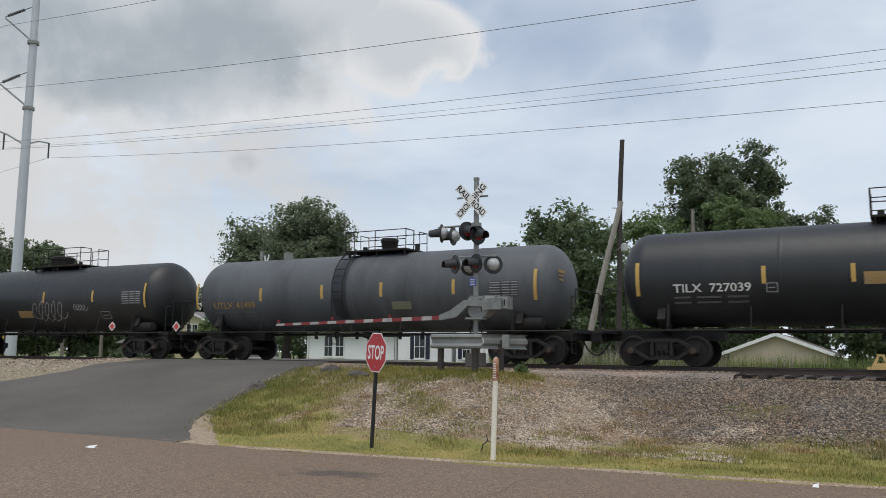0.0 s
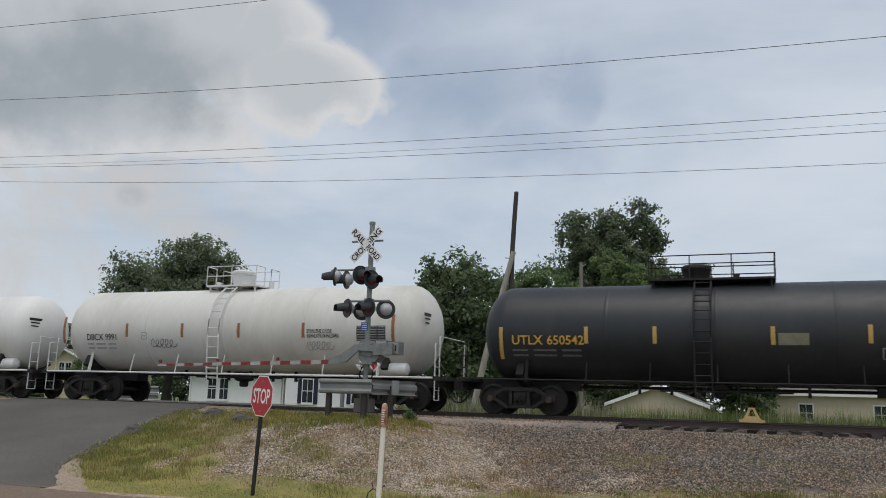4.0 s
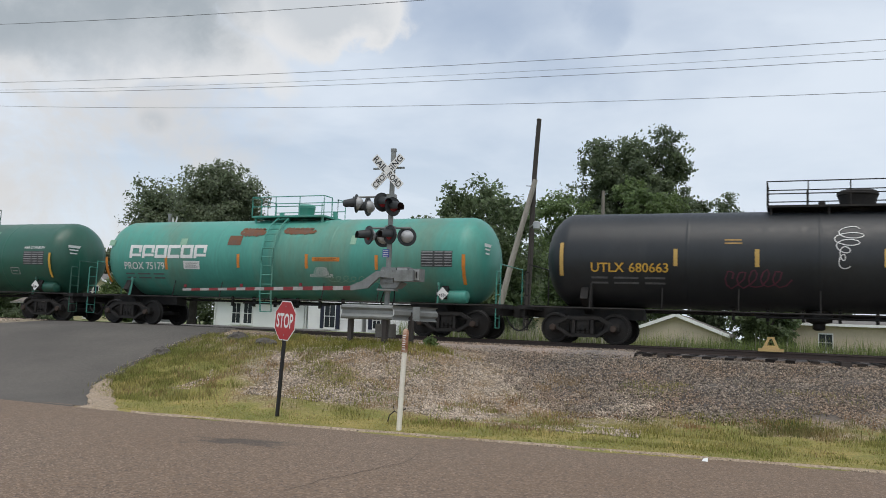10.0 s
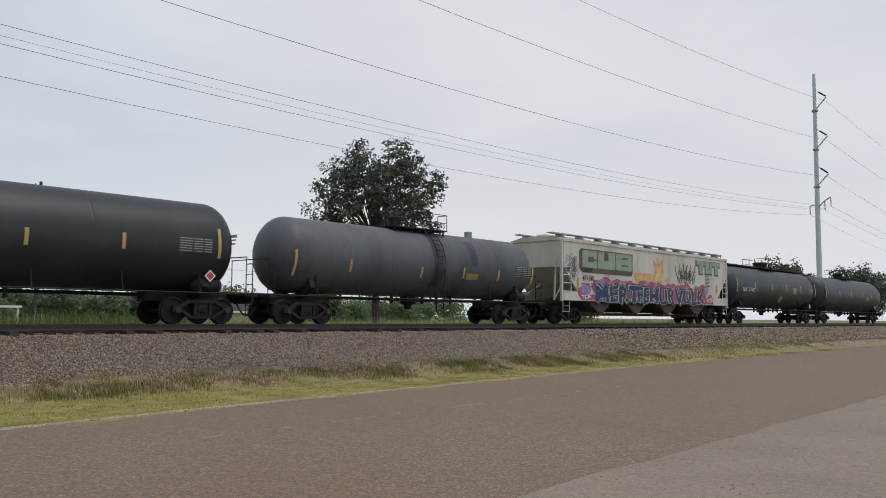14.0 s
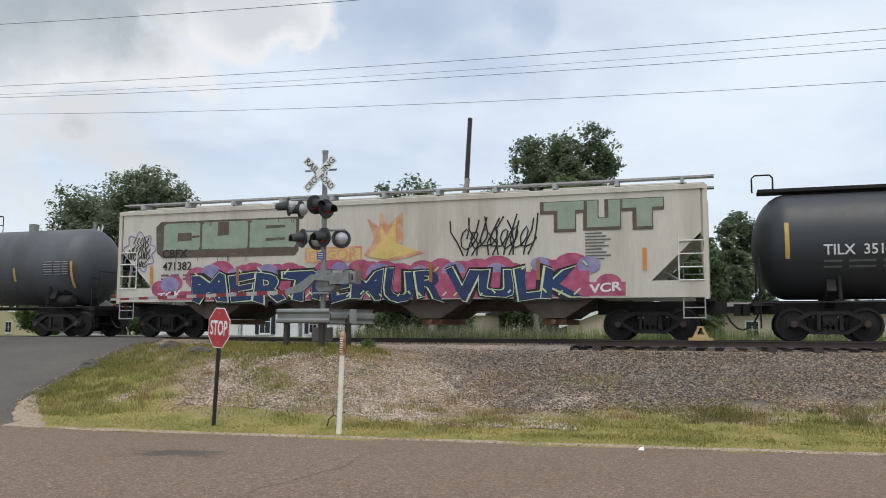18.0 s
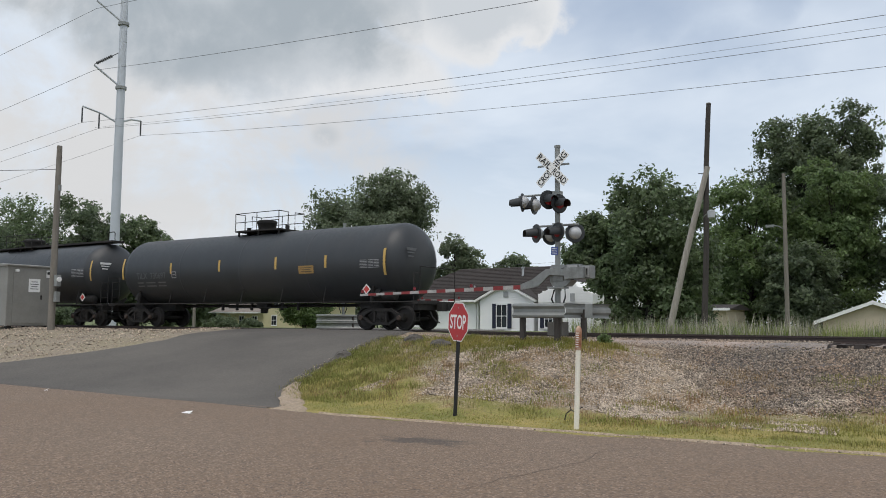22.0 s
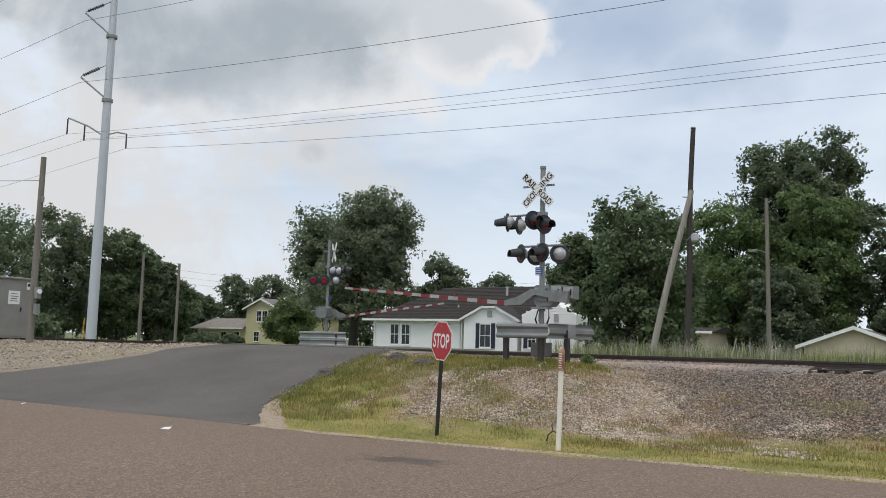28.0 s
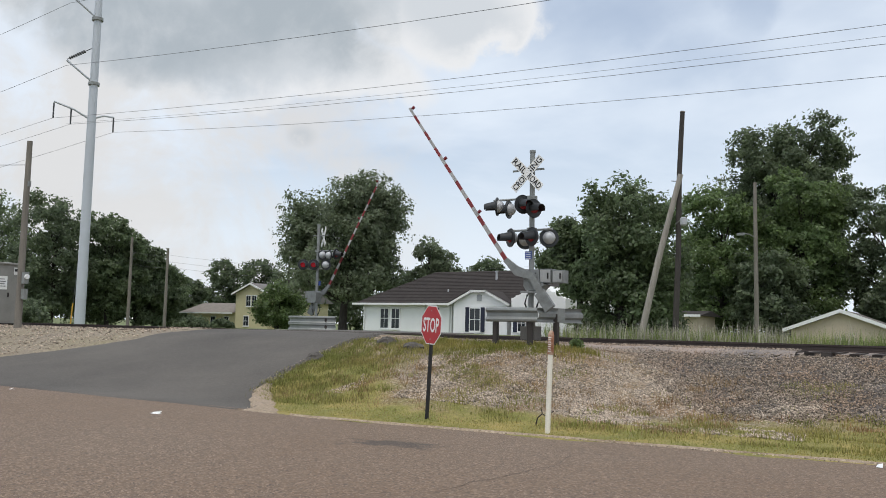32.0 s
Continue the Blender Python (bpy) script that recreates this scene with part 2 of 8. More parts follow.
M["roof_brown"] = mat("roof_brown", (0.036, 0.029, 0.026), 0.95, var=0.25, scale=1.5, fine=7)
M["tan_wall"] = mat("tan_wall", (0.56, 0.47, 0.35), 0.8, var=0.08)
M["yellow_wall"] = mat("yellow_wall", (0.54, 0.49, 0.30), 0.7, var=0.06)
M["roof_tan"] = mat("roof_tan", (0.20, 0.175, 0.15), 0.9, var=0.18, scale=1.5, fine=12)
M["roof_grey"] = mat("roof_grey", (0.17, 0.16, 0.15), 0.9, var=0.15, scale=1.5, fine=12)
M["glass"] = mat("glass", (0.03, 0.035, 0.04), 0.1, var=0.1)
M["yellow_paint"] = mat("yellow_paint", (0.40, 0.27, 0.10), 0.7, var=0.25, scale=6, color2=(0.28, 0.19, 0.10))

# ---- mesh tools ----


class Shape:
    """Collects vertices and faces of one mesh."""

    def __init__(self):
        self.v, self.f = [], []

    def add(self, verts, faces):
        o = len(self.v)
        self.v += [tuple(p) for p in verts]
        self.f += [tuple(i + o for i in q) for q in faces]
        return self

    def box(self, c, s, m=None):
        x, y, z = (a / 2 for a in s)
        vs = [Vector((sx * x, sy * y, sz * z)) for sx in (-1, 1) for sy in (-1, 1) for sz in (-1, 1)]
        if m:
            vs = [m @ q for q in vs]
        vs = [q + Vector(c) for q in vs]
        return self.add(vs, [(0, 1, 3, 2), (4, 6, 7, 5), (0, 4, 5, 1), (2, 3, 7, 6), (0, 2, 6, 4), (1, 5, 7, 3)])

    def rod(self, a, b, r0, r1=None, n=8, cap=True):
        a, b = Vector(a), Vector(b)
        r1 = r0 if r1 is None else r1
        q = (b - a).to_track_quat("Z", "Y").to_matrix()
        vs = []
        for p, r in ((a, r0), (b, r1)):
            vs += [p + q @ Vector((math.cos(2 * math.pi * i / n) * r, math.sin(2 * math.pi * i / n) * r, 0)) for i in range(n)]
        fs = [(i, (i + 1) % n, n + (i + 1) % n, n + i) for i in range(n)]
        if cap:
            fs += [tuple(reversed(range(n))), tuple(range(n, 2 * n))]
        return self.add(vs, fs)

    def tube(self, pts, r, n=6):
        """One continuous pipe along the points."""
        pts = [Vector(q) for q in pts]
        vs = []
        for i, q in enumerate(pts):
            d = pts[min(i + 1, len(pts) - 1)] - pts[max(i - 1, 0)]
            o = d.to_track_quat("Z", "Y").to_matrix()
            vs += [q + o @ Vector((math.cos(2 * math.pi * k / n) * r, math.sin(2 * math.pi * k / n) * r, 0)) for k in range(n)]
        fs = [(i * n + k, i * n + (k + 1) % n, (i + 1) * n + (k + 1) % n, (i + 1) * n + k) for i in range(len(pts) - 1) for k in range(n)]
        fs += [tuple(reversed(range(n))), tuple(range(len(vs) - n, len(vs)))]
        return self.add(vs, fs)

    def lathe(self, profile, axis="Z", n=24, m=None):
        """Turns (radius, height) pairs round an axis; m places the result."""
        vs = []
        for r, h in profile:
            for i in range(n):
                a = 2 * math.pi * i / n
                p = Vector((r * math.cos(a), r * math.sin(a), h))
                if axis == "X":
                    p = Vector((p.z, p.x, p.y))
                if axis == "Y":
                    p = Vector((p.x, p.z, -p.y))
                vs.append(m @ p if m else p)
        fs = []
        for k in range(len(profile) - 1):
            for i in range(n):
                j = (i + 1) % n
                fs.append((k * n + i, k * n + j, (k + 1) * n + j, (k + 1) * n + i))
        fs += [tuple(reversed(range(n))), tuple(range((len(profile) - 1) * n, len(profile) * n))]
        return self.add(vs, fs)

    def prism(self, outline, a, b, m=None):
        """Extrudes an outline given in (u, v) from w=a to w=b; m maps (u, v, w)."""
        n = len(outline)
        vs = [Vector((u, v, w)) for w in (a, b) for u, v in outline]
        if m:
            vs = [m @ q for q in vs]
        fs = [(i, (i + 1) % n, n + (i + 1) % n, n + i) for i in range(n)]
        fs += [tuple(reversed(range(n))), tuple(range(n, 2 * n))]
        return self.add(vs, fs)

    def mesh(self, name, smooth=35):
        me = bpy.data.meshes.new(name)
        me.from_pydata(self.v, [], self.f)
        bm = bmesh.new()
        bm.from_mesh(me)
        bmesh.ops.recalc_face_normals(bm, faces=bm.faces)
        bm.to_mesh(me)
        bm.free()
        if smooth:
            me.shade_smooth()
            me.set_sharp_from_angle(angle=radians(smooth))
        return me


def part(name, shape, material, parent=None, label="", smooth=35, at=None):
    me = shape.mesh(name, smooth) if isinstance(shape, Shape) else shape
    if not me.materials:
        me.materials.append(material)
    ob = new(name, me)
    if parent:
        ob.parent = parent
    if at is not None:
        ob.matrix_basis = at
    if label:
        tagged(ob, label)
    return ob


def thing(name, at, label, category, group="", kind=""):
    ob = new(name)
    ob.matrix_basis = at if isinstance(at, Matrix) else pose(*at)
    return tagged(ob, label, category, group, kind)


def structure(name, shape, material, label="", category="", smooth=35):
    return tagged(part(name, shape, material, smooth=smooth), label, category, "", "structure")


XZ = Matrix(((1, 0, 0, 0), (0, 0, 1, 0), (0, 1, 0, 0), (0, 0, 0, 1)))   # (u, v, w) -> (u, w, v)
YZ = Matrix(((0, 0, 1, 0), (1, 0, 0, 0), (0, 1, 0, 0), (0, 0, 0, 1)))   # (u, v, w) -> (w, u, v)

# ---- ground ----
TRACK_Y, RAIL_Z = 25.1, 1.52


def lerp(pts, x):
    if x <= pts[0][0]:
        return pts[0][1]
    for (a, p), (b, q) in zip(pts, pts[1:]):
        if x <= b:
            return p + (q - p) * (x - a) / (b - a)
    return pts[-1][1]


def smooth01(x):
    x = min(max(x, 0), 1)
    return x * x * (3 - 2 * x)


PLAIN = [(13.5, 0), (16.2, 0.02), (17.6, 0.09), (23.1, 1.22), (27.0, 1.24), (29.3, 0.5), (400, 0.5)]
RAMP = [(13.6, 0), (15, 0.2), (20.5, 1.36), (22.8, 1.50), (33, 1.50), (46, 0.6), (400, 0.5)]
BANK = [(13.4, 0), (14.6, 0.10), (19.0, 1.15), (20.2, 1.36), (22.6, 1.28), (23.4, 1.24), (27.0, 1.24), (29.3, 0.5), (400, 0.5)]


def ground_z(x, y):
    """Height of the land: flat road, bank, track bed and the raised crossing."""
    a = smooth01((-5.0 - x) / 5.0)          # the bank swells towards the crossing
    b = smooth01((-13.5 - x) / 3.0)         # the crossing itself
    c = smooth01((-33.0 - x) / 14.0)        # and falls away beyond it
    plain, ramp = lerp(PLAIN, y), lerp(RAMP, y)
    z = plain + (lerp(BANK, y) - plain) * a
    z += (ramp - z) * b
    if 21.5 < y < 27.5:
        z += (min(z, lerp(PLAIN, y)) - z) * smooth01((-27.0 - x) / 3.5) * smooth01((y - 21.5) / 1.2)
    return z + (lerp(PLAIN, y) - z) * c if y > 27 else z


def road_edge(x):
    """y of the far edge of the main road."""
    return 13.72 + 0.1 * x if x < 12 else 14.92 + 0.085 * (x - 12)


def steps(stops):
    out_ = []
    for a, b, d in stops:
        k = max(1, round((b - a) / d))
        out_ += [a + (b - a) * i / k for i in range(k)]
    return out_ + [stops[-1][1]]


def sheet(xs, ys, z):
    s = Shape()
    s.v = [(x, y, z(x, y)) for y in ys for x in xs]
    w = len(xs)
    s.f = [(j * w + i, j * w + i + 1, (j + 1) * w + i + 1, (j + 1) * w + i) for j in range(len(ys) - 1) for i in range(w - 1)]
    return s


GX = steps([(-2500, -200, 300), (-200, -60, 12), (-60, 40, 0.8), (40, 200, 10), (200, 2500, 300)])
GY = steps([(-2500, -60, 300), (-60, 8, 8), (8, 48, 0.4), (48, 200, 15), (200, 3000, 300)])
structure("ground", sheet(GX, GY, lambda x, y: ground_z(x, y) - (0.35 if 2 < y < 24 and -150 < x < 380 else 0.03)), M["grass"], "grassy ground with bare dry patches", "ground")

# ---- lettering ----
LETTERS = {}


def letters(text, swell=0.0):
    """A flat mesh of the text, one unit high and centred; kept for repeats. Returns vertices, faces and width."""
    key = (text, swell)
    if key not in LETTERS:
        cu = bpy.data.curves.new("text", "FONT")
        cu.body, cu.align_x, cu.resolution_u, cu.offset = text, "CENTER", 3, swell
        ob = bpy.data.objects.new("text", cu)
        scene.collection.objects.link(ob)
        bpy.context.view_layer.update()
        me = ob.evaluated_get(bpy.context.evaluated_depsgraph_get()).to_mesh()
        vs, fs = [tuple(v.co) for v in me.vertices], [tuple(p.vertices) for p in me.polygons]
        ob.to_mesh_clear()
        bpy.data.objects.remove(ob)
        bpy.data.curves.remove(cu)
        xs, ys = [v[0] for v in vs], [v[1] for v in vs]
        h = max(ys) - min(ys) - 2 * swell
        cx, cy = (max(xs) + min(xs)) / 2, (max(ys) + min(ys)) / 2
        LETTERS[key] = ([((x - cx) / h, (y - cy) / h) for x, y, _ in vs], fs, (max(xs) - min(xs)) / h)
    return LETTERS[key]


for word in ("STOP", "RAIL", "ROAD", "CROS", "SING", "CBFX", "471382", "VCR", "TCK"):
    letters(word)


def text_shape(text, width, height, place, swell=0.0):
    """Letters stretched to width x height; place maps (u, v) to a point."""
    vs, fs, w = letters(text, swell)
    return Shape().add([place(x * width / w, y * height) for x, y in vs], fs)


# ---- train materials ----
M["tank_black"] = mat("tank_black", (0.015, 0.018, 0.021), 0.46, var=0.25, scale=0.7, fine=9, dirt=(0.042, 0.040, 0.038), dirt_amount=0.5, stretch=(1, 1, 0.45))
M["tank_char"] = mat("tank_char", (0.026, 0.030, 0.034), 0.48, var=0.18, scale=0.7, fine=9, dirt=(0.05, 0.048, 0.046), dirt_amount=0.5, stretch=(1, 1, 0.45))
M["tank_grey"] = mat("tank_grey", (0.085, 0.092, 0.10), 0.55, var=0.16, scale=0.8, fine=8, dirt=(0.03, 0.03, 0.03), dirt_amount=0.7, stretch=(1.4, 1, 0.3))
M["tank_slate"] = mat("tank_slate", (0.078, 0.086, 0.10), 0.46, var=0.1, scale=0.7, fine=8, dirt=(0.05, 0.05, 0.05), dirt_amount=0.35, stretch=(1, 1, 0.4))
M["tank_white"] = mat("tank_white", (0.74, 0.73, 0.70), 0.5, var=0.05, scale=0.6, fine=7, dirt=(0.52, 0.48, 0.42), dirt_amount=0.3, stretch=(1.4, 1, 0.35))
M["tank_white2"] = mat("tank_white2", (0.66, 0.65, 0.60), 0.55, var=0.06, scale=0.6, fine=7, dirt=(0.42, 0.38, 0.32), dirt_amount=0.45, stretch=(1.4, 1, 0.35))
M["tank_green_dull"] = mat("tank_green_dull", (0.078, 0.152, 0.116), 0.45, var=0.12, scale=0.7, fine=8, dirt=(0.12, 0.09, 0.06), dirt_amount=0.45, stretch=(1.6, 1, 0.3))
M["tank_green"] = mat("tank_green", (0.020, 0.108, 0.074), 0.40, var=0.14, scale=0.5, fine=7, dirt=(0.045, 0.072, 0.05), dirt_amount=0.4, stretch=(1.4, 1, 0.3))
M["tank_teal"] = mat("tank_teal", (0.07, 0.30, 0.24), 0.45, var=0.12, scale=0.6, fine=8, dirt=(0.20, 0.17, 0.10), dirt_amount=0.5, stretch=(1.6, 1, 0.3))
M["patch_dark"] = mat("patch_dark", (0.030, 0.034, 0.042), 0.45, var=0.15, scale=0.8)
M["patch_edge"] = mat("patch_edge", (0.15, 0.16, 0.17), 0.5, var=0.2, scale=2)
M["white_paint"] = mat("white_paint", (0.72, 0.72, 0.70), 0.6, var=0.1, scale=4)
M["faint_paint"] = mat("faint_paint", (0.10, 0.105, 0.11), 0.6, var=0.2, scale=5)
M["amber"] = mat("amber", (0.62, 0.36, 0.05), 0.6, var=0.2, scale=6)
M["ochre"] = mat("ochre", (0.36, 0.22, 0.07), 0.65, var=0.3, scale=6)
M["orange"] = mat("orange", (0.62, 0.22, 0.03), 0.55, var=0.18, scale=6)
M["brown_strip"] = mat("brown_strip", (0.30, 0.13, 0.05), 0.6, var=0.2, scale=6)
M["panel_grey"] = mat("panel_grey", (0.045, 0.047, 0.05), 0.6, var=0.25, scale=8)
M["bar_grey"] = mat("bar_grey", (0.34, 0.34, 0.34), 0.6, var=0.25, scale=8)
M["bar_dim"] = mat("bar_dim", (0.12, 0.12, 0.12), 0.6, var=0.3, scale=8)
M["tan_panel"] = mat("tan_panel", (0.20, 0.20, 0.13), 0.6, var=0.2, scale=8)
M["pale_mark"] = mat("pale_mark", (0.25, 0.42, 0.30), 0.6, var=0.2)
M["strip_yellow"] = mat("strip_yellow", (0.56, 0.36, 0.09), 0.6, var=0.2, scale=6, color2=(0.48, 0.31, 0.09))
M["rust"] = mat("rust", (0.20, 0.085, 0.04), 0.85, var=0.3, scale=5, color2=(0.12, 0.07, 0.05))
M["pink_line"] = mat("pink_line", (0.11, 0.03, 0.05), 0.6, var=0.3)
M["red_mark"] = mat("red_mark", (0.55, 0.06, 0.05), 0.55, var=0.15)
M["white_rail"] = mat("white_rail", (0.66, 0.66, 0.64), 0.55, var=0.08)
M["hopper_body"] = mat("hopper_body", (0.57, 0.54, 0.465), 0.65, var=0.08, scale=0.7, fine=8, dirt=(0.32, 0.265, 0.20), dirt_amount=0.6, stretch=(2.2, 1, 0.3))
M["hopper_dark"] = mat("hopper_dark", (0.075, 0.058, 0.048), 0.8, var=0.25, scale=1.5)
M["g_green"] = mat("g_green", (0.27, 0.335, 0.255), 0.65, var=0.14, scale=3, dirt=(0.33, 0.33, 0.27), dirt_amount=0.5)
M["g_brown"] = mat("g_brown", (0.105, 0.078, 0.058), 0.7, var=0.25, scale=4, dirt=(0.20, 0.17, 0.13), dirt_amount=0.5)
M["g_blue"] = mat("g_blue", (0.014, 0.045, 0.15), 0.55, var=0.3, scale=2, color2=(0.012, 0.022, 0.065))
M["g_lime"] = mat("g_lime", (0.50, 0.60, 0.30), 0.6, var=0.2, scale=3, color2=(0.55, 0.58, 0.42))
M["g_pink"] = mat("g_pink", (0.36, 0.062, 0.14), 0.65, var=0.2, scale=3, color2=(0.40, 0.10, 0.17))
M["g_violet"] = mat("g_violet", (0.22, 0.20, 0.38), 0.65, var=0.2, scale=3, color2=(0.28, 0.25, 0.40))
M["g_yellow"] = mat("g_yellow", (0.66, 0.52, 0.17), 0.65, var=0.2, scale=3, color2=(0.68, 0.46, 0.18))
M["g_orange"] = mat("g_orange", (0.62, 0.28, 0.16), 0.65, var=0.2, scale=3, color2=(0.60, 0.36, 0.22))

# ---- train ----
SPEED = 13.416   # metres a second towards -x
cars = []


def truck_meshes():
    frame_ = Shape()
    for sx in (-1, 1):
        frame_.box((sx * 0.889, 0, 0.50), (0.34, 0.16, 0.22))
        frame_.box((sx * 0.62, 0, 0.66), (0.42, 0.15, 0.10), pose(0, 0, 0, 0, sx * 28).to_3x3())
        frame_.box((sx * 0.58, 0, 0.34), (0.50, 0.15, 0.09), pose(0, 0, 0, 0, sx * -32).to_3x3())
        frame_.box((sx * 0.27, 0, 0.48), (0.09, 0.17, 0.46))
    frame_.box((0, 0, 0.74), (0.86, 0.17, 0.11))
    frame_.box((0, 0, 0.24), (0.70, 0.17, 0.10))
    springs = Shape()
    for x in (-0.14, 0, 0.14):
        for k in range(3):
            springs.rod((x, 0, 0.30 + k * 0.09), (x, 0, 0.36 + k * 0.09), 0.055, n=8)
    wheel = Shape().lathe([(0.05, -0.10), (0.12, -0.10), (0.13, -0.03), (0.36, -0.01), (0.375, -0.07), (0.425, -0.07), (0.435, 0.03), (0.46, 0.05), (0.46, 0.08), (0.37, 0.08), (0.35, 0.02), (0.13, 0.0), (0.12, 0.05), (0.05, 0.05)], "Y", 24)
    cap = Shape().lathe([(0.02, -0.05), (0.085, -0.045), (0.10, 0.0), (0.10, 0.08), (0.02, 0.08)], "Y", 12)
    bolster = Shape().box((0, 0, 0.56), (0.36, 2.1, 0.24)).box((0, 0, 0.46), (1.0, 1.5, 0.34))
    for sx in (-1, 1):
        bolster.rod((sx * 0.889, -1.0, 0.43), (sx * 0.889, 1.0, 0.43), 0.075, n=10)
        bolster.box((sx * 0.42, 0, 0.42), (0.08, 1.6, 0.14))
    return [s.mesh(n) for n, s in (("side_frame", frame_), ("spring", springs), ("wheel", wheel), ("bearing_cap", cap), ("bolster", bolster))]


TRUCK = truck_meshes()
M["cap_iron"] = mat("cap_iron", (0.05, 0.034, 0.026), 0.8, var=0.3, scale=5)


def truck(car, x):
    side, spring, wheel, cap, bolster = TRUCK
    t = part("truck", bolster, M["under"], car, at=pose(x, 0, 0))
    for sy in (-1, 1):
        part("side_frame", side, M["under"], t, at=pose(0, sy * 1.0, 0))
        part("spring_group", spring, M["under"], t, at=pose(0, sy * 1.02, 0))
        for sx in (-1, 1):
            part("wheel", wheel, M["wheel"], t, at=pose(sx * 0.889, sy * 0.74, 0.44, 0, 0, 0 if sy < 0 else 180))
            part("bearing_cap", cap, M["cap_iron"], t, at=pose(sx * 0.889, sy * 1.10, 0.45, 0, 0, 0 if sy < 0 else 180))


def couplers(car, L):
    for sx in (-1, 1):
        e = sx * L / 2
        s = Shape().box((e - sx * 0.45, 0, 0.86), (0.7, 0.16, 0.2))
        s.box((e - sx * 0.1, -0.04, 0.86), (0.24, 0.34, 0.32))
        s.box((e + sx * 0.03, 0.13, 0.86), (0.16, 0.12, 0.28))
        part("coupler", s, M["under"], car)
        h = [(e - sx * 0.42, -0.35, 0.72), (e - sx * 0.30, -0.37, 0.50), (e - sx * 0.14, -0.36, 0.34), (e - sx * 0.01, -0.34, 0.30)]
        part("air_hose", Shape().tube(h, 0.028), M["black_rubber"], car)


def railing(x0, x1, y, z0, z1, r=0.017, posts=4):
    s = Shape()
    for i in range(posts):
        x = x0 + (x1 - x0) * i / (posts - 1)
        s.rod((x, y, z0), (x, y, z1), r, n=6)
    for z in (z1, (z0 + z1) / 2):
        s.rod((x0, y, z), (x1, y, z), r, n=6)
    return s


def on_tank(R, zc, lift):
    """Maps car x and the arc above the tank's flank to a point of the near side."""
    def f(x, v):
        a = v / R
        return (x, -(R + lift) * math.cos(a), zc + (R + lift) * math.sin(a))
    return f


def patch(f, x, v, w, h, tilt=0.0):
    """A thin plate that follows the tank."""
    s = Shape()
    n = max(2, round(h / 0.15) + 1)
    vs = []
    for i in range(n):
        for j in range(2):
            u, q = (j - 0.5) * w, (i / (n - 1) - 0.5) * h
            vs.append(f(x + u + q * tilt, v + q - u * tilt))
    return s.add(vs, [(2 * i, 2 * i + 1, 2 * i + 3, 2 * i + 2) for i in range(n - 1)])


PANEL = {"yellow": "yellow_paint", "yellow2": "ochre", "orange": "orange", "orange2": "orange", "tan": "tan_panel", "white": "white_paint", "data": "panel_grey", "datab": "ochre", "pale": "pale_mark", "rust": "rust", "patch": "patch_dark", "rustwedge": "patch_dark"}


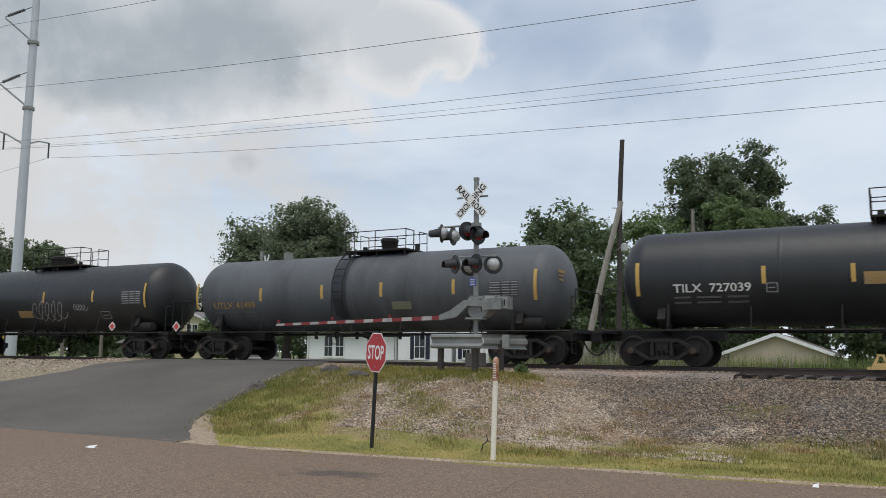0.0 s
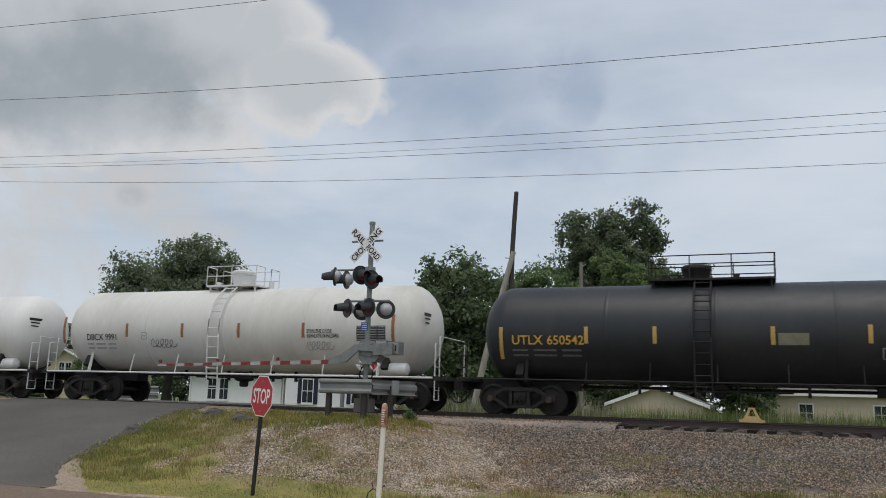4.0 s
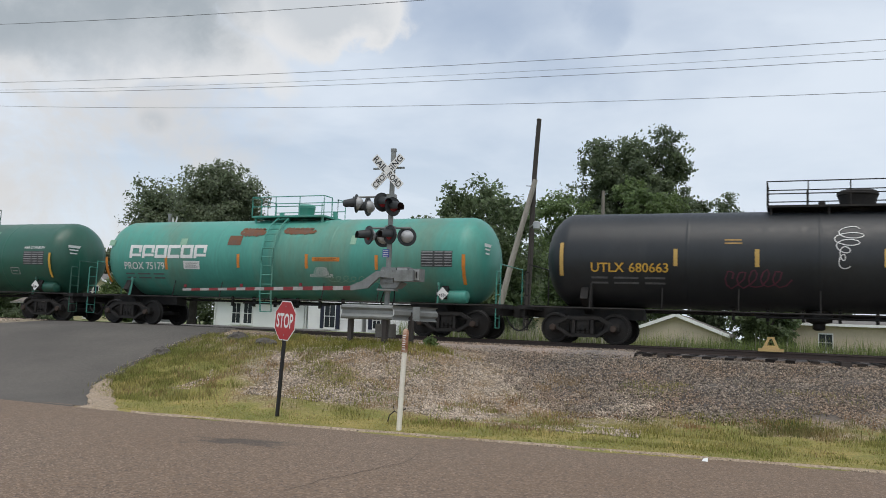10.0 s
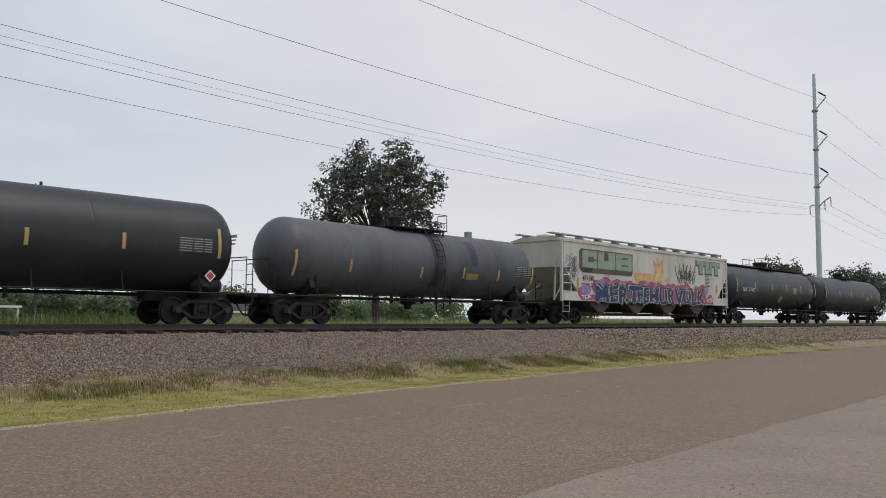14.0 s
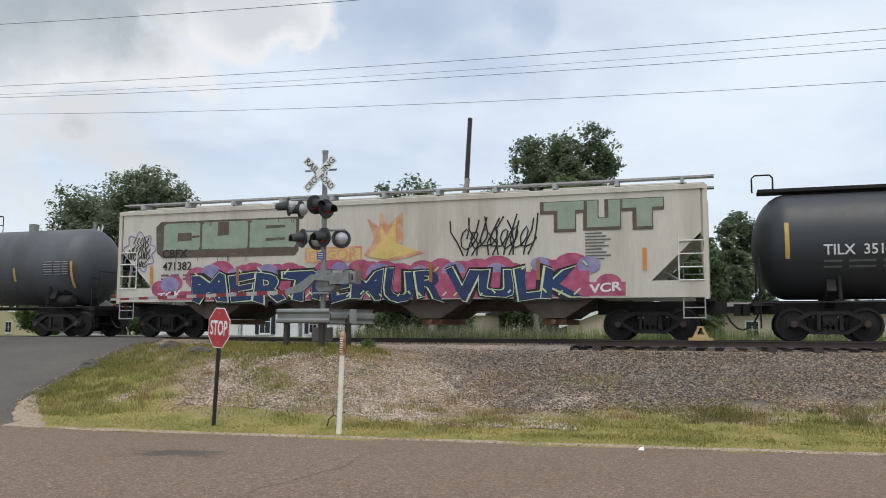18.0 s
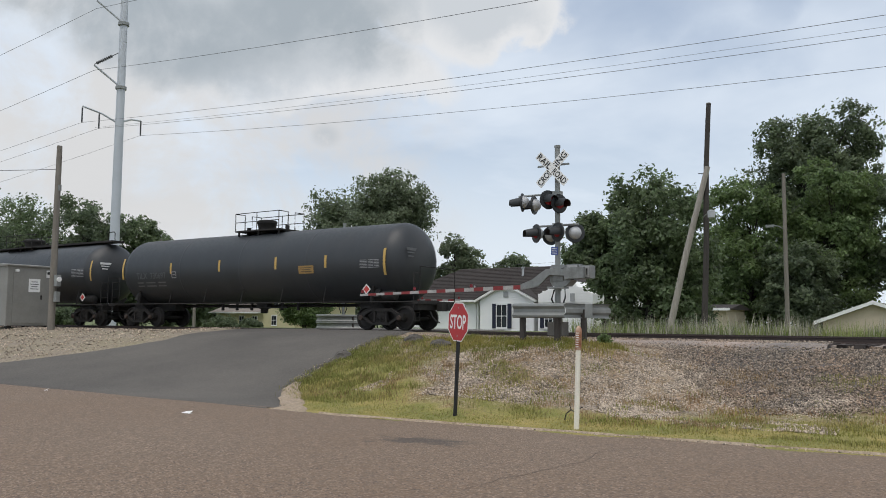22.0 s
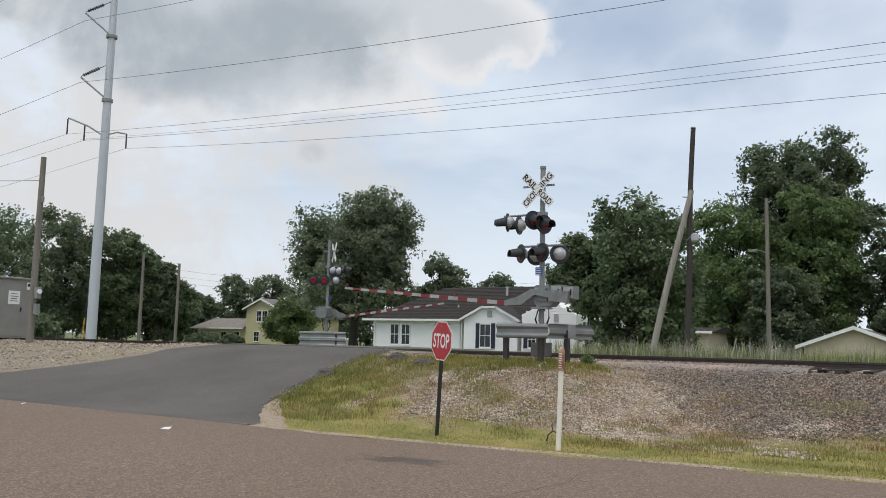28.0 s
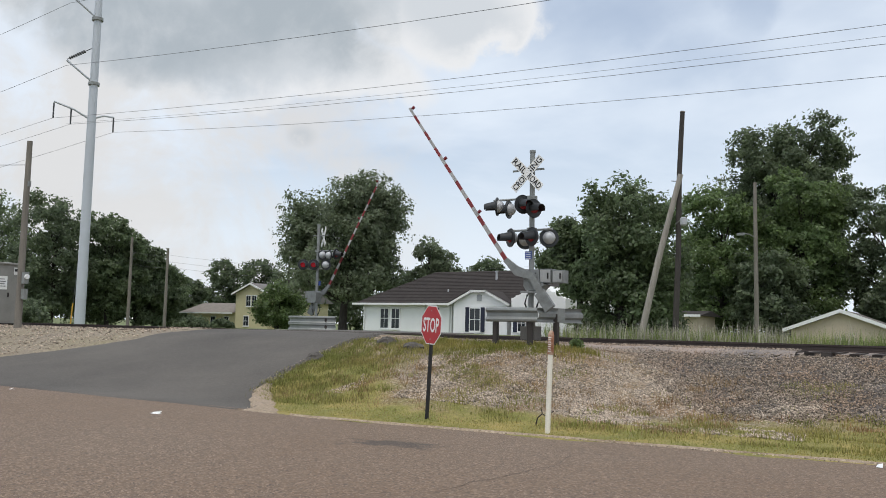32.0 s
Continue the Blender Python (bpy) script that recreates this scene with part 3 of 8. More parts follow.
def tank_car(key, a, b, R, zc, paint, label, strips, panels, words, placards, platform, dome, ladder=None, emblem=None):
    L = b - a
    car = thing("tank_car", ((a + b) / 2, TRACK_Y, RAIL_Z), label, "rail car", "cars of the freight train")
    light = paint.startswith("tank_white")
    green = "green" in paint or "teal" in paint
    metal = M["white_rail"] if light else M[paint] if green else M["under"]
    half = L / 2 - 0.85
    prof = [(R * math.sin(t), -half + 0.62 * R * (1 - math.cos(t))) for t in [radians(q) for q in (3, 15, 28, 40, 52, 64, 75, 84, 90)]]
    inner_ = half - 0.62 * R
    ahead = 0.55 if key == "Q" else 0.0   # its leading head reaches further out
    rings = []
    k = 5 if green or paint == "tank_grey" else 3
    for i in range(1, k + 1):
        x = -inner_ + 2 * inner_ * i / (k + 1)
        rings += [(R, x - 0.07), (R, x - 0.035), (R + 0.008, x - 0.015), (R + 0.008, x + 0.015), (R, x + 0.035), (R, x + 0.07)]
    prof.append((R, prof[-1][1] + 0.04))
    prof = [(r, h - ahead) for r, h in prof] + rings + [(r, -h) for r, h in reversed(prof)]
    part("tank", Shape().lathe(prof, "X", 56, Matrix.Translation((0, 0, zc))), M[paint], car, smooth=40)
    f = on_tank(R, zc, 0.009)
    g = on_tank(R, zc, 0.014)
    # frame under the tank
    bottom = zc - R
    for sx in (-1, 1):
        e = sx * (L / 2 - 0.5)
        s = Shape().box((sx * (L / 2 - 2.1), 0, 0.92), (3.3, 0.55, 0.36))
        s.box((e, 0, 1.0), (0.5, 2.7, 0.12))
        s.box((e + sx * 0.12, 0, 0.86), (0.10, 2.5, 0.24))
        part("stub_sill", s, M["under"], car)
        sad = Shape()
        for sy in (-1, 1):
            sad.box((sx * (L / 2 - 2.2), sy * 0.75, bottom + 0.22), (0.22, 0.9, 0.55), pose(0, 0, 0, sy * 28).to_3x3())
        part("saddle", sad, M["under"], car)
        for y in (-1.28, 1.28):
            part("support_leg", Shape().rod((sx * (L / 2 - 2.4), y, bottom - 0.05), (sx * (L / 2 - 2.4), y * 0.9, zc - R * 0.55), 0.05, n=6), metal, car)
        # end handrail and ladder
        hr = Shape()
        xe = sx * (L / 2 - 0.45)
        for y in (-1.32, -0.95):
            hr.rod((xe, y, 1.0), (xe, y, 2.05), 0.02, n=6)
        hr.tube([(xe, -1.32, 2.05), (xe, -0.95, 2.05), (xe, -0.95, 2.3), (xe, 1.3, 2.3), (xe, 1.3, 1.0)], 0.02)
        for z in (0.35, 0.65, 1.35, 1.7):
            hr.rod((xe, -1.32, z), (xe, -0.95, z), 0.016, n=6)
        for y in (-1.32, -0.95):
            hr.rod((xe, y, 0.35), (xe, y, 1.0), 0.016, n=6)
        part("end_ladder", hr, metal, car)
        truck(car, sx * (L / 2 - 2.15))
    # low side rail and hangers
    s = Shape()
    for sy in (-1, 1):
        s.rod((-L / 2 + 0.5, sy * 1.36, 1.02), (L / 2 - 0.5, sy * 1.36, 1.02), 0.026 if not light else 0.035, n=6)
        for i in range(7):
            x = -L / 2 + 2.4 + (L - 4.8) * i / 6
            s.rod((x, sy * 1.36, 1.02), (x, sy * 1.22, zc - R * 0.62), 0.018, n=6)
    part("side_handrail", s, metal if light else M["under"], car)
    s = Shape().rod((-L / 2 + 3.6, 0.25, bottom - 0.10), (L / 2 - 3.6, 0.25, bottom - 0.10), 0.05, n=6)
    for i in range(6):
        x = -2.2 + 0.9 * i
        s.box((x, -0.35, bottom - 0.12), (0.08, 0.1, 0.34))
    s.rod((-1.6, -0.55, bottom - 0.18), (1.9, -0.55, bottom - 0.18), 0.03, n=6)
    part("brake_rigging", s, M["under"], car)
    part("bottom_outlet", Shape().lathe([(0.10, 0.62), (0.16, 0.66), (0.16, 0.80), (0.34, 0.86), (0.34, bottom + 0.1)], "Z", 14), M["under"], car)
    part("air_reservoir", Shape().lathe([(0.05, -0.55), (0.19, -0.48), (0.21, -0.4), (0.21, 0.4), (0.19, 0.48), (0.05, 0.55)], "X", 14, Matrix.Translation((L / 2 - 2.0, -0.95, 1.27))), metal, car)
    couplers(car, L)
    # top fittings
    top = zc + R
    p0, p1, pz = platform
    pz = max(min(pz, top + 1.05), top + 0.75)
    fl = Shape().box(((p0 + p1) / 2, 0, top + 0.06), (p1 - p0, 1.5, 0.06))
    for x in (p0 + 0.1, (p0 + p1) / 2, p1 - 0.1):
        for sy in (-1, 1):
            fl.box((x, sy * 0.62, top - 0.08), (0.06, 0.06, 0.32))
    part("platform", fl, metal, car)
    for sy in (-1, 1):
        part("railing", railing(p0, p1, sy * 0.74, top + 0.06, pz, posts=4 if p1 - p0 > 2.6 else 3), metal, car)
    for x in (p0, p1):
        for sy in (-1, 1):
            part("end_hoop", Shape().tube([(x, sy * 0.74, pz), (x, sy * 0.2, pz), (x, sy * 0.2, top + 0.06)], 0.022), metal, car)
    dx, dw = dome
    dr = min(max(dw / 2, 0.22), 0.52)
    hgt = 0.62 if light else 0.5
    part("manway", Shape().lathe([(dr * 0.8, top - 0.1), (dr * 0.85, top + 0.12), (dr, top + hgt - 0.10), (dr * 1.05, top + hgt - 0.08), (dr * 1.05, top + hgt), (dr * 0.9, top + hgt + 0.05), (0.04, top + hgt + 0.08)], "Z", 18, Matrix.Translation((dx, 0, 0))), metal, car)
    for vx, vy, vh in ((dx + 1.1, 0.1, 0.3), (dx - 0.9, -0.2, 0.26)):
        part("relief_valve", Shape().rod((vx, vy, top - 0.05), (vx, vy, top + vh), 0.09, n=10), metal, car)
    if key in "BO":
        part("vent_hatch", Shape().box((-3.9 if key == "B" else 3.9, 0, top + 0.12), (0.25, 0.25, 0.3)), M["galv"], car)
    if key in "LQ":
        wz, ww = (0.09, 0.7) if key == "Q" else (0.03, 0.46)
        part("top_walkway", Shape().box((-ahead / 2, -0.1, top + 0.05 + wz / 2), (2 * half - 0.4 - 0.6 * (key == "L") + ahead, ww, wz)), M["under"], car)
        for sx in (-1, 1):
            x = sx * (half - (0.3 if key == "Q" else 0.75)) - (ahead if sx < 0 else 0)
            part("walkway_hoop", Shape().tube([(x - 0.25, -0.42, top + 0.05), (x - 0.25, -0.42, top + 0.46), (x - 0.17, -0.42, top + 0.54), (x + 0.22, -0.42, top + 0.54), (x + 0.30, -0.42, top + 0.46), (x + 0.30, -0.42, top + 0.05)], 0.025), M["under"], car)
    if ladder is not None:
        lad = Shape()
        pts = [(-1.42, 0.6), (-1.50, 1.2)] + [(-(R + 0.14) * math.cos(t), zc + (R + 0.14) * math.sin(t)) for t in [radians(q) for q in (-12, 10, 30, 48, 62)]] + [(-0.62, top + 0.06)]
        for u in (-0.22, 0.22):
            lad.tube([(ladder + u, y, z) for y, z in pts], 0.026)
        for (y0, z0), (y1, z1) in zip(pts, pts[1:]):
            m = max(1, round(math.hypot(y1 - y0, z1 - z0) / 0.32))
            for i in range(m):
                q = i / m
                lad.rod((ladder - 0.22, y0 + (y1 - y0) * q, z0 + (z1 - z0) * q), (ladder + 0.22, y0 + (y1 - y0) * q, z0 + (z1 - z0) * q), 0.018, n=6)
        part("ladder", lad, metal, car)
        if paint == "tank_grey":
            part("ladder_stain", patch(on_tank(R, zc, 0.006), ladder, 0.25, 0.55, 2.6), M["patch_dark"], car)
    # strips, panels, lettering
    strip = M["brown_strip"] if light else M["amber"] if paint == "tank_green" else M["orange"] if green else M["strip_yellow"]
    for x, v, tall in strips:
        part("reflective_strip", patch(f, x, v, 0.11, 0.98 if tall else 0.48), strip, car)
    for kind, x, v, w, h in panels:
        if kind in ("bars", "bars2"):
            s = Shape()
            rows = max(1, round(h / 0.1))
            for i in range(rows):
                ww = w * (0.75 + 0.25 * random.random())
                q = patch(f, x - (w - ww) / 2, v + (i - (rows - 1) / 2) * 0.1, ww, 0.045)
                s.add(q.v, q.f)
            part("small_print", s, M["ochre"] if kind == "bars2" else M["bar_dim"] if not green else M["pale_mark"], car)
        elif kind == "box":
            s = Shape()
            for u, q, ww, hh in ((-w / 2, 0, 0.025, h), (w / 2, 0, 0.025, h), (0, h / 2, w, 0.025), (0, -h / 2, w, 0.025), (0, 0, w * 0.6, 0.03)):
                q_ = patch(f, x + u, v + q, ww, hh)
                s.add(q_.v, q_.f)
            part("outline_box", s, M["bar_grey"], car)
        else:
            if kind == "patch":
                for du, dv, dw, dh in ((0, h / 2, w, 0.02), (0, -h / 2, w, 0.02), (w / 2, 0, 0.03, h)):
                    part("panel_edge", patch(on_tank(R, zc, 0.010), x + du, v + dv, dw, dh), M["patch_edge"], car)
            part("panel" if kind in ("data", "datab", "patch", "rustwedge") else "sticker", patch(on_tank(R, zc, 0.006) if kind in ("patch", "rustwedge") else f, x, v, w, h, 0.25 if kind == "yellow" and abs(w - h) < 0.2 and v < -0.7 else 0), M["panel_grey"] if kind == "datab" and green else M["hopper_dark"] if kind == "datab" else M[PANEL[kind]], car)
            if kind in ("data", "datab"):
                for i in range(6):
                    for j, (u0, u1) in enumerate(((-0.48, -0.12), (-0.06, 0.2), (0.25, 0.48))):
                        q = patch(g, x + w * (u0 + u1) / 2, v + h * (0.42 - 0.165 * i), w * (u1 - u0), h * 0.052)
                        part("data_line", q, M["ochre"] if kind == "datab" and not green else M["black"] if light and kind != "data" else M["bar_grey"], car)
            if kind in ("yellow", "orange", "white", "yellow2", "orange2") and w > 0.3:
                for i in range(3):
                    q = patch(g, x - w * 0.03 * (i % 2), v + h * (0.24 - 0.24 * i), w * (0.78 - 0.12 * (i % 2)), h * 0.07)
                    part("sticker_print", q, M["hopper_dark"] if kind != "yellow" else M["ochre"], car)
    for text, x, v, w, h, ink in words:
        bits = text.split()
        wide = [letters(q, 0.012)[2] for q in bits]
        space = 0.5 + 0.3 * text.count("  ")
        k = w / (sum(wide) + space * (len(bits) - 1))
        u = x - w / 2
        for bit, ww in zip(bits, wide):
            mid = u + ww * k / 2
            part("lettering", text_shape(bit, ww * k, h, lambda p, q: g(mid + p, v + q), 0.012), M[ink], car, smooth=0)
            u += (ww + space) * k
    if words:
        text, x, v, w, h, ink = words[0]
        s = Shape()
        for i in range(2):
            for u0, u1 in ((-0.5, -0.28), (-0.2, 0.12), (0.2, 0.46)):
                q = patch(g, x + w * (u0 + u1) / 2, v - h * 1.15 - 0.16 * i, w * (u1 - u0), 0.06)
                s.add(q.v, q.f)
        part("weight_lines", s, M["bar_dim"] if not light else M["bar_grey"], car)
        # mark repeated on the head of the tank
        s = Shape()
        for i, (ww, hh) in enumerate(((0.62, 0.10), (0.5, 0.05), (0.42, 0.05))):
            s.add([(half - 0.10, -0.78 + u * ww, zc + 0.42 - 0.13 * i + q * hh) for u, q in ((-0.5, -0.5), (0.5, -0.5), (0.5, 0.5), (-0.5, 0.5))], [(0, 1, 2, 3)])
        part("end_marks", s, M[ink], car)
    if emblem:
        x, v, w, h = emblem
        # a block emblem: six slabs with a slot in each
        slab = w / 6.5
        t = h * 0.25
        for i in range(6):
            u = x - w / 2 + w / 12 + i * w / 6
            s = Shape()
            cells = [(0, h / 2 - t / 2, slab, t), (-slab / 2 + t / 2, -t / 2, t, h - t), (slab / 2 - t / 2, h * 0.08, t, h * 0.34)]
            cells.append((t / 2, -h * 0.02 - t, slab - t, t * 0.8) if i in (0, 1, 5) else (t / 2, -h / 2 + t / 2, slab - t, t))
            if i in (2, 4):
                cells[2] = (slab / 2 - t / 2, 0, t, h - 2 * t)
            if i == 3:
                cells.pop(2)
            for uu, vv, ww, hh in cells:
                q = patch(g, u + uu, v + vv, ww, hh)
                s.add(q.v, q.f)
            part("emblem_slab", s, M["white_paint"], car)
    for x, v, c in placards:
        if c != "k":
            z = g(x, v)[2] - 0.12
            plate = part("placard", Shape().prism([(x, z - 0.2), (x + 0.2, z), (x, z + 0.2), (x - 0.2, z)], -1.29, -1.28, XZ), M["sign_white"], car)
            s = Shape()
            for u in (-0.09, -0.03, 0.03, 0.09) if c == "w" else ():
                s.box((x + u, -1.292, z - 0.05), (0.025, 0.003, 0.15 - abs(u)))
            if c == "r":
                s.prism([(x, z - 0.145), (x + 0.145, z), (x, z + 0.145), (x - 0.145, z)], -1.294, -1.291, XZ)
            part("placard_mark", s, M["red_mark" if c == "r" else "black"], plate)
            part("placard_bracket", Shape().rod((x, -1.275, z - 0.22), (x, -1.275, z + 0.1), 0.015, n=6).rod((x, -1.275, z), (x, -0.8, z), 0.015, n=6), metal, car)
            continue
        part("placard", Shape().add([g(x + u, v + q) for u, q in ((0, -0.22), (0.22, 0), (0, 0.22), (-0.22, 0))], [(0, 1, 2, 3)]), M["patch_dark"], car)
    scrawl(key, car, g)
    cars.append((car, (a + b) / 2))


def ribbon(pts, w, f):
    """A painted stroke along points (x, v)."""
    s = Shape()
    vs = []
    for i, (x, v) in enumerate(pts):
        x0, v0 = pts[max(i - 1, 0)]
        x1, v1 = pts[min(i + 1, len(pts) - 1)]
        d = math.hypot(x1 - x0, v1 - v0) or 1
        nx, nv = -(v1 - v0) / d * w / 2, (x1 - x0) / d * w / 2
        vs += [f(x + nx, v + nv), f(x - nx, v - nv)]
    return s.add(vs, [(2 * i, 2 * i + 1, 2 * i + 3, 2 * i + 2) for i in range(len(pts) - 1)])


def loops(x0, v0, w, h, n, seed, slant=0.3):
    """A scribble of n joined loops."""
    r = random.Random(seed)
    pts = []
    for i in range(n * 8 + 1):
        t = i / 8
        a = 2 * math.pi * (i % 8) / 8
        k = 0.75 + 0.5 * r.random()
        v = math.sin(a) * h / 2 * k
        pts.append((x0 + w * (t / n - 0.5) + math.cos(a) * w / n * 0.55 + v * slant, v0 + v))
    return pts


def scrawl(key, car, f):
    if key == "A":
        part("graffiti_tag", ribbon(loops(0.9, -0.62, 2.1, 0.85, 5, 3), 0.035, f), M["bar_grey"], car)
        part("graffiti_tag", ribbon(loops(3.0, -0.45, 0.8, 0.25, 4, 5), 0.03, f), M["bar_grey"], car)
    if key == "E":
        part("graffiti_tag", ribbon(loops(-2.5, -0.55, 1.0, 0.32, 5, 7), 0.025, f), M["bar_dim"], car)
        part("graffiti_tag", ribbon(loops(3.7, -0.62, 0.9, 0.30, 5, 8), 0.025, f), M["bar_grey"], car)
    if key == "K":
        part("graffiti_tag", ribbon([(0.62 + (0.20 + 0.14 * math.sin(u / 10)) * math.cos(u * 0.52) + 0.10 * math.cos(u / 16), 0.80 - 1.0 * u / 60 + 0.13 * math.sin(u * 0.52)) for u in range(61)], 0.024, f), M["white_paint"], car)
        part("graffiti_tag", ribbon(loops(-1.6, -0.6, 1.5, 0.5, 5, 9), 0.04, f), M["pink_line"], car)
    if key == "J":
        part("graffiti_tag", ribbon(loops(3.2, -0.75, 2.0, 0.22, 7, 11), 0.02, f), M["pale_mark"], car)
        for x, v, w, h in ((-0.95, 0.95, 0.9, 0.3), (0.9, 0.98, 1.1, 0.22)):
            part("rust_stain", ribbon(loops(x, v, w, h, 6, 13), 0.12, f), M["rust"], car)


tank_car('A', -42.01, -25.01, 1.43, 2.55, "tank_black",
         "black tank car with white scrawled tag and yellow patches",
         strips=[(-6.9, -0.05, 1), (-3.9, -0.02, 0), (0.66, 0.02, 0), (3.81, -0.0, 0), (6.9, -0.03, 1)],
         panels=[('yellow', -0.71, -0.72, 0.94, 0.33), ('data', 6.12, -0.1, 1.11, 0.55), ('box', 4.46, -0.83, 0.54, 0.33)],
         words=[],
         placards=[(4.96, -1.3, 'r'), (8.61, -1.35, 'r')], platform=(-1.22, 2.01, 4.81), dome=(-0.12, 1.51))
tank_car('B', -25.01, -8.13, 1.38, 2.45, "tank_grey",
         "weathered grey tank car with dark stained bands",
         strips=[(-7.19, -0.04, 1), (-4.03, -0.06, 0), (-1.25, -0.02, 0), (1.23, -0.01, 0), (4.0, -0.0, 0), (6.84, 0.0, 1)],
         panels=[('data', 5.78, -0.11, 1.01, 0.49), ('tan', 2.0, -0.57, 0.75, 0.28)],
         words=[('UTLX 41499', -5.33, -0.43, 2.01, 0.24, 'ochre')],
         placards=[], platform=(-0.71, 1.8, 4.58), dome=(0.68, 0.62), ladder=-0.5)
tank_car('C', -8.13, 10.09, 1.40, 2.55, "tank_black",
         "clean black tank car with orange safety strips",
         strips=[(-7.53, -0.07, 1), (-4.1, -0.05, 0), (-1.93, -0.07, 0), (1.22, -0.04, 0), (4.71, -0.04, 0), (7.66, -0.02, 1)],
         panels=[('yellow', -1.33, -0.22, 0.72, 0.32), ('yellow', 3.81, -0.35, 0.69, 0.44), ('yellow', 0.17, -0.86, 0.36, 0.3), ('data', 7.02, -0.24, 1.06, 0.55), ('bars', 2.9, -0.42, 0.86, 0.24), ('box', -3.9, -0.4, 0.27, 0.24)],
         words=[('TILX  727039', -5.48, -0.36, 2.09, 0.23, 'white_paint'), ('AAR ST-470', 5.72, -0.46, 0.86, 0.13, 'bar_grey')],
         placards=[], platform=(-1.48, 1.59, 4.75), dome=(-0.34, 0.87))
tank_car('D', 10.09, 28.35, 1.43, 2.56, "tank_white",
         "white insulated tank car with white railings and ladder",
         strips=[(-7.16, -0.04, 1), (-3.55, -0.03, 0), (-1.26, -0.04, 0), (1.04, -0.04, 0), (3.6, -0.07, 0), (6.92, -0.06, 1)],
         panels=[('orange', 1.86, -0.54, 0.73, 0.28), ('data', 6.36, -0.23, 1.06, 0.48)],
         words=[('UTLX 931033', -5.54, -0.3, 2.1, 0.23, 'black'), ('ETHYLENE OXIDE', 3.64, -0.46, 1.54, 0.13, 'black'), ('INHALATION HAZARD', 3.62, -0.62, 1.54, 0.13, 'black'), ('DOT 105H500W', 6.37, 0.1, 1.06, 0.12, 'black')],
         placards=[(5.89, -1.21, 'w'), (6.42, -1.2, 'r')], platform=(-1.8, 1.79, 4.71), dome=(-0.06, 1.0), ladder=-0.03)
tank_car('E', 28.35, 44.67, 1.47, 2.58, "tank_white2",
         "dusty white tank car with faint black scrawls",
         strips=[(-6.94, -0.08, 1), (-4.06, -0.09, 0), (-1.67, -0.1, 0), (0.63, -0.11, 0), (3.12, -0.11, 0), (6.32, -0.12, 1)],
         panels=[('data', 5.56, -0.22, 1.01, 0.48), ('box', -3.3, -0.29, 0.22, 0.23)],
         words=[('DBCX 9991', -5.2, -0.33, 1.34, 0.22, 'black'), ('ETHYLENE OXIDE', 3.72, -0.14, 0.91, 0.12, 'black'), ('INHALATION HAZARD', 3.85, -0.29, 1.16, 0.12, 'black')],
         placards=[(5.2, -1.21, 'w'), (5.65, -1.2, 'r')], platform=(-1.35, 0.7, 4.73), dome=(-0.3, 0.84), ladder=-0.29)
tank_car('F', 44.67, 60.13, 1.45, 2.43, "tank_black",
         "short black tank car with yellow lettering",
         strips=[(-6.06, -0.38, 1), (-3.53, -0.13, 0), (-1.62, -0.13, 0), (1.43, -0.15, 0), (3.74, -0.11, 0), (6.24, -0.35, 1)],
         panels=[('tan', 1.93, -0.24, 0.75, 0.32), ('datab', 5.28, -0.24, 1.08, 0.5), ('box', 4.25, -0.62, 0.47, 0.29)],
         words=[('UTLX 650542', -4.66, -0.27, 2.12, 0.26, 'amber'), ('METHYLENE DIPHENYL', 5.54, 0.41, 0.92, 0.13, 'amber'), ('DIISOCYANATE', 5.57, 0.25, 0.77, 0.12, 'amber')],
         placards=[(5.21, -1.27, 'w')], platform=(-1.84, 1.56, 4.51), dome=(-0.57, 0.83), ladder=-0.35)
tank_car('G', 60.13, 75.23, 1.43, 2.48, "tank_black",
         "short black tank car with yellow hazard lettering",
         strips=[(-6.28, -0.49, 1), (-3.16, -0.33, 0), (-1.56, -0.32, 0), (1.07, -0.31, 0), (2.99, -0.33, 0), (5.75, -0.5, 1)],
         panels=[('yellow', 1.53, -0.38, 0.79, 0.26), ('datab', 5.05, -0.15, 1.07, 0.51), ('bars', 1.56, -0.81, 0.73, 0.33)],
         words=[('UTLX 661357', -4.33, -0.43, 1.99, 0.27, 'ochre'), ('METHYLENE DIPHENYL', 5.02, 0.34, 0.93, 0.13, 'amber'), ('DIISOCYANATE', 5.01, 0.2, 0.7, 0.12, 'amber')],
         placards=[(5.07, -1.05, 'w')], platform=(-1.21, 0.9, 4.62), dome=(0.79, 0.24), ladder=-0.82)
tank_car('H', 75.23, 92.25, 1.43, 2.48, "tank_green_dull",
         "dull green tank car with welded rings and rust",
         strips=[(-6.97, -0.02, 1), (-3.85, -0.11, 0), (-2.54, -0.07, 0), (-1.27, -0.05, 0), (1.25, -0.08, 0), (2.96, -0.1, 0), (4.0, -0.08, 0), (7.0, -0.05, 1)],
         panels=[('orange', 2.57, -0.24, 0.79, 0.25), ('bars', 1.16, -0.71, 0.84, 0.38), ('bars', 2.49, -0.62, 0.74, 0.15), ('bars', 4.56, -0.68, 0.88, 0.15), ('datab', 6.05, -0.18, 0.41, 0.57), ('data', 6.59, -0.19, 0.55, 0.41), ('box', 5.64, -0.73, 0.44, 0.22)],
         words=[('TILX  262169', -4.95, -0.3, 2.03, 0.25, 'white_paint')],
         placards=[(6.35, -1.15, 'w')], platform=(-1.5, 0.8, 4.58), dome=(-0.14, 0.93), ladder=0.01)
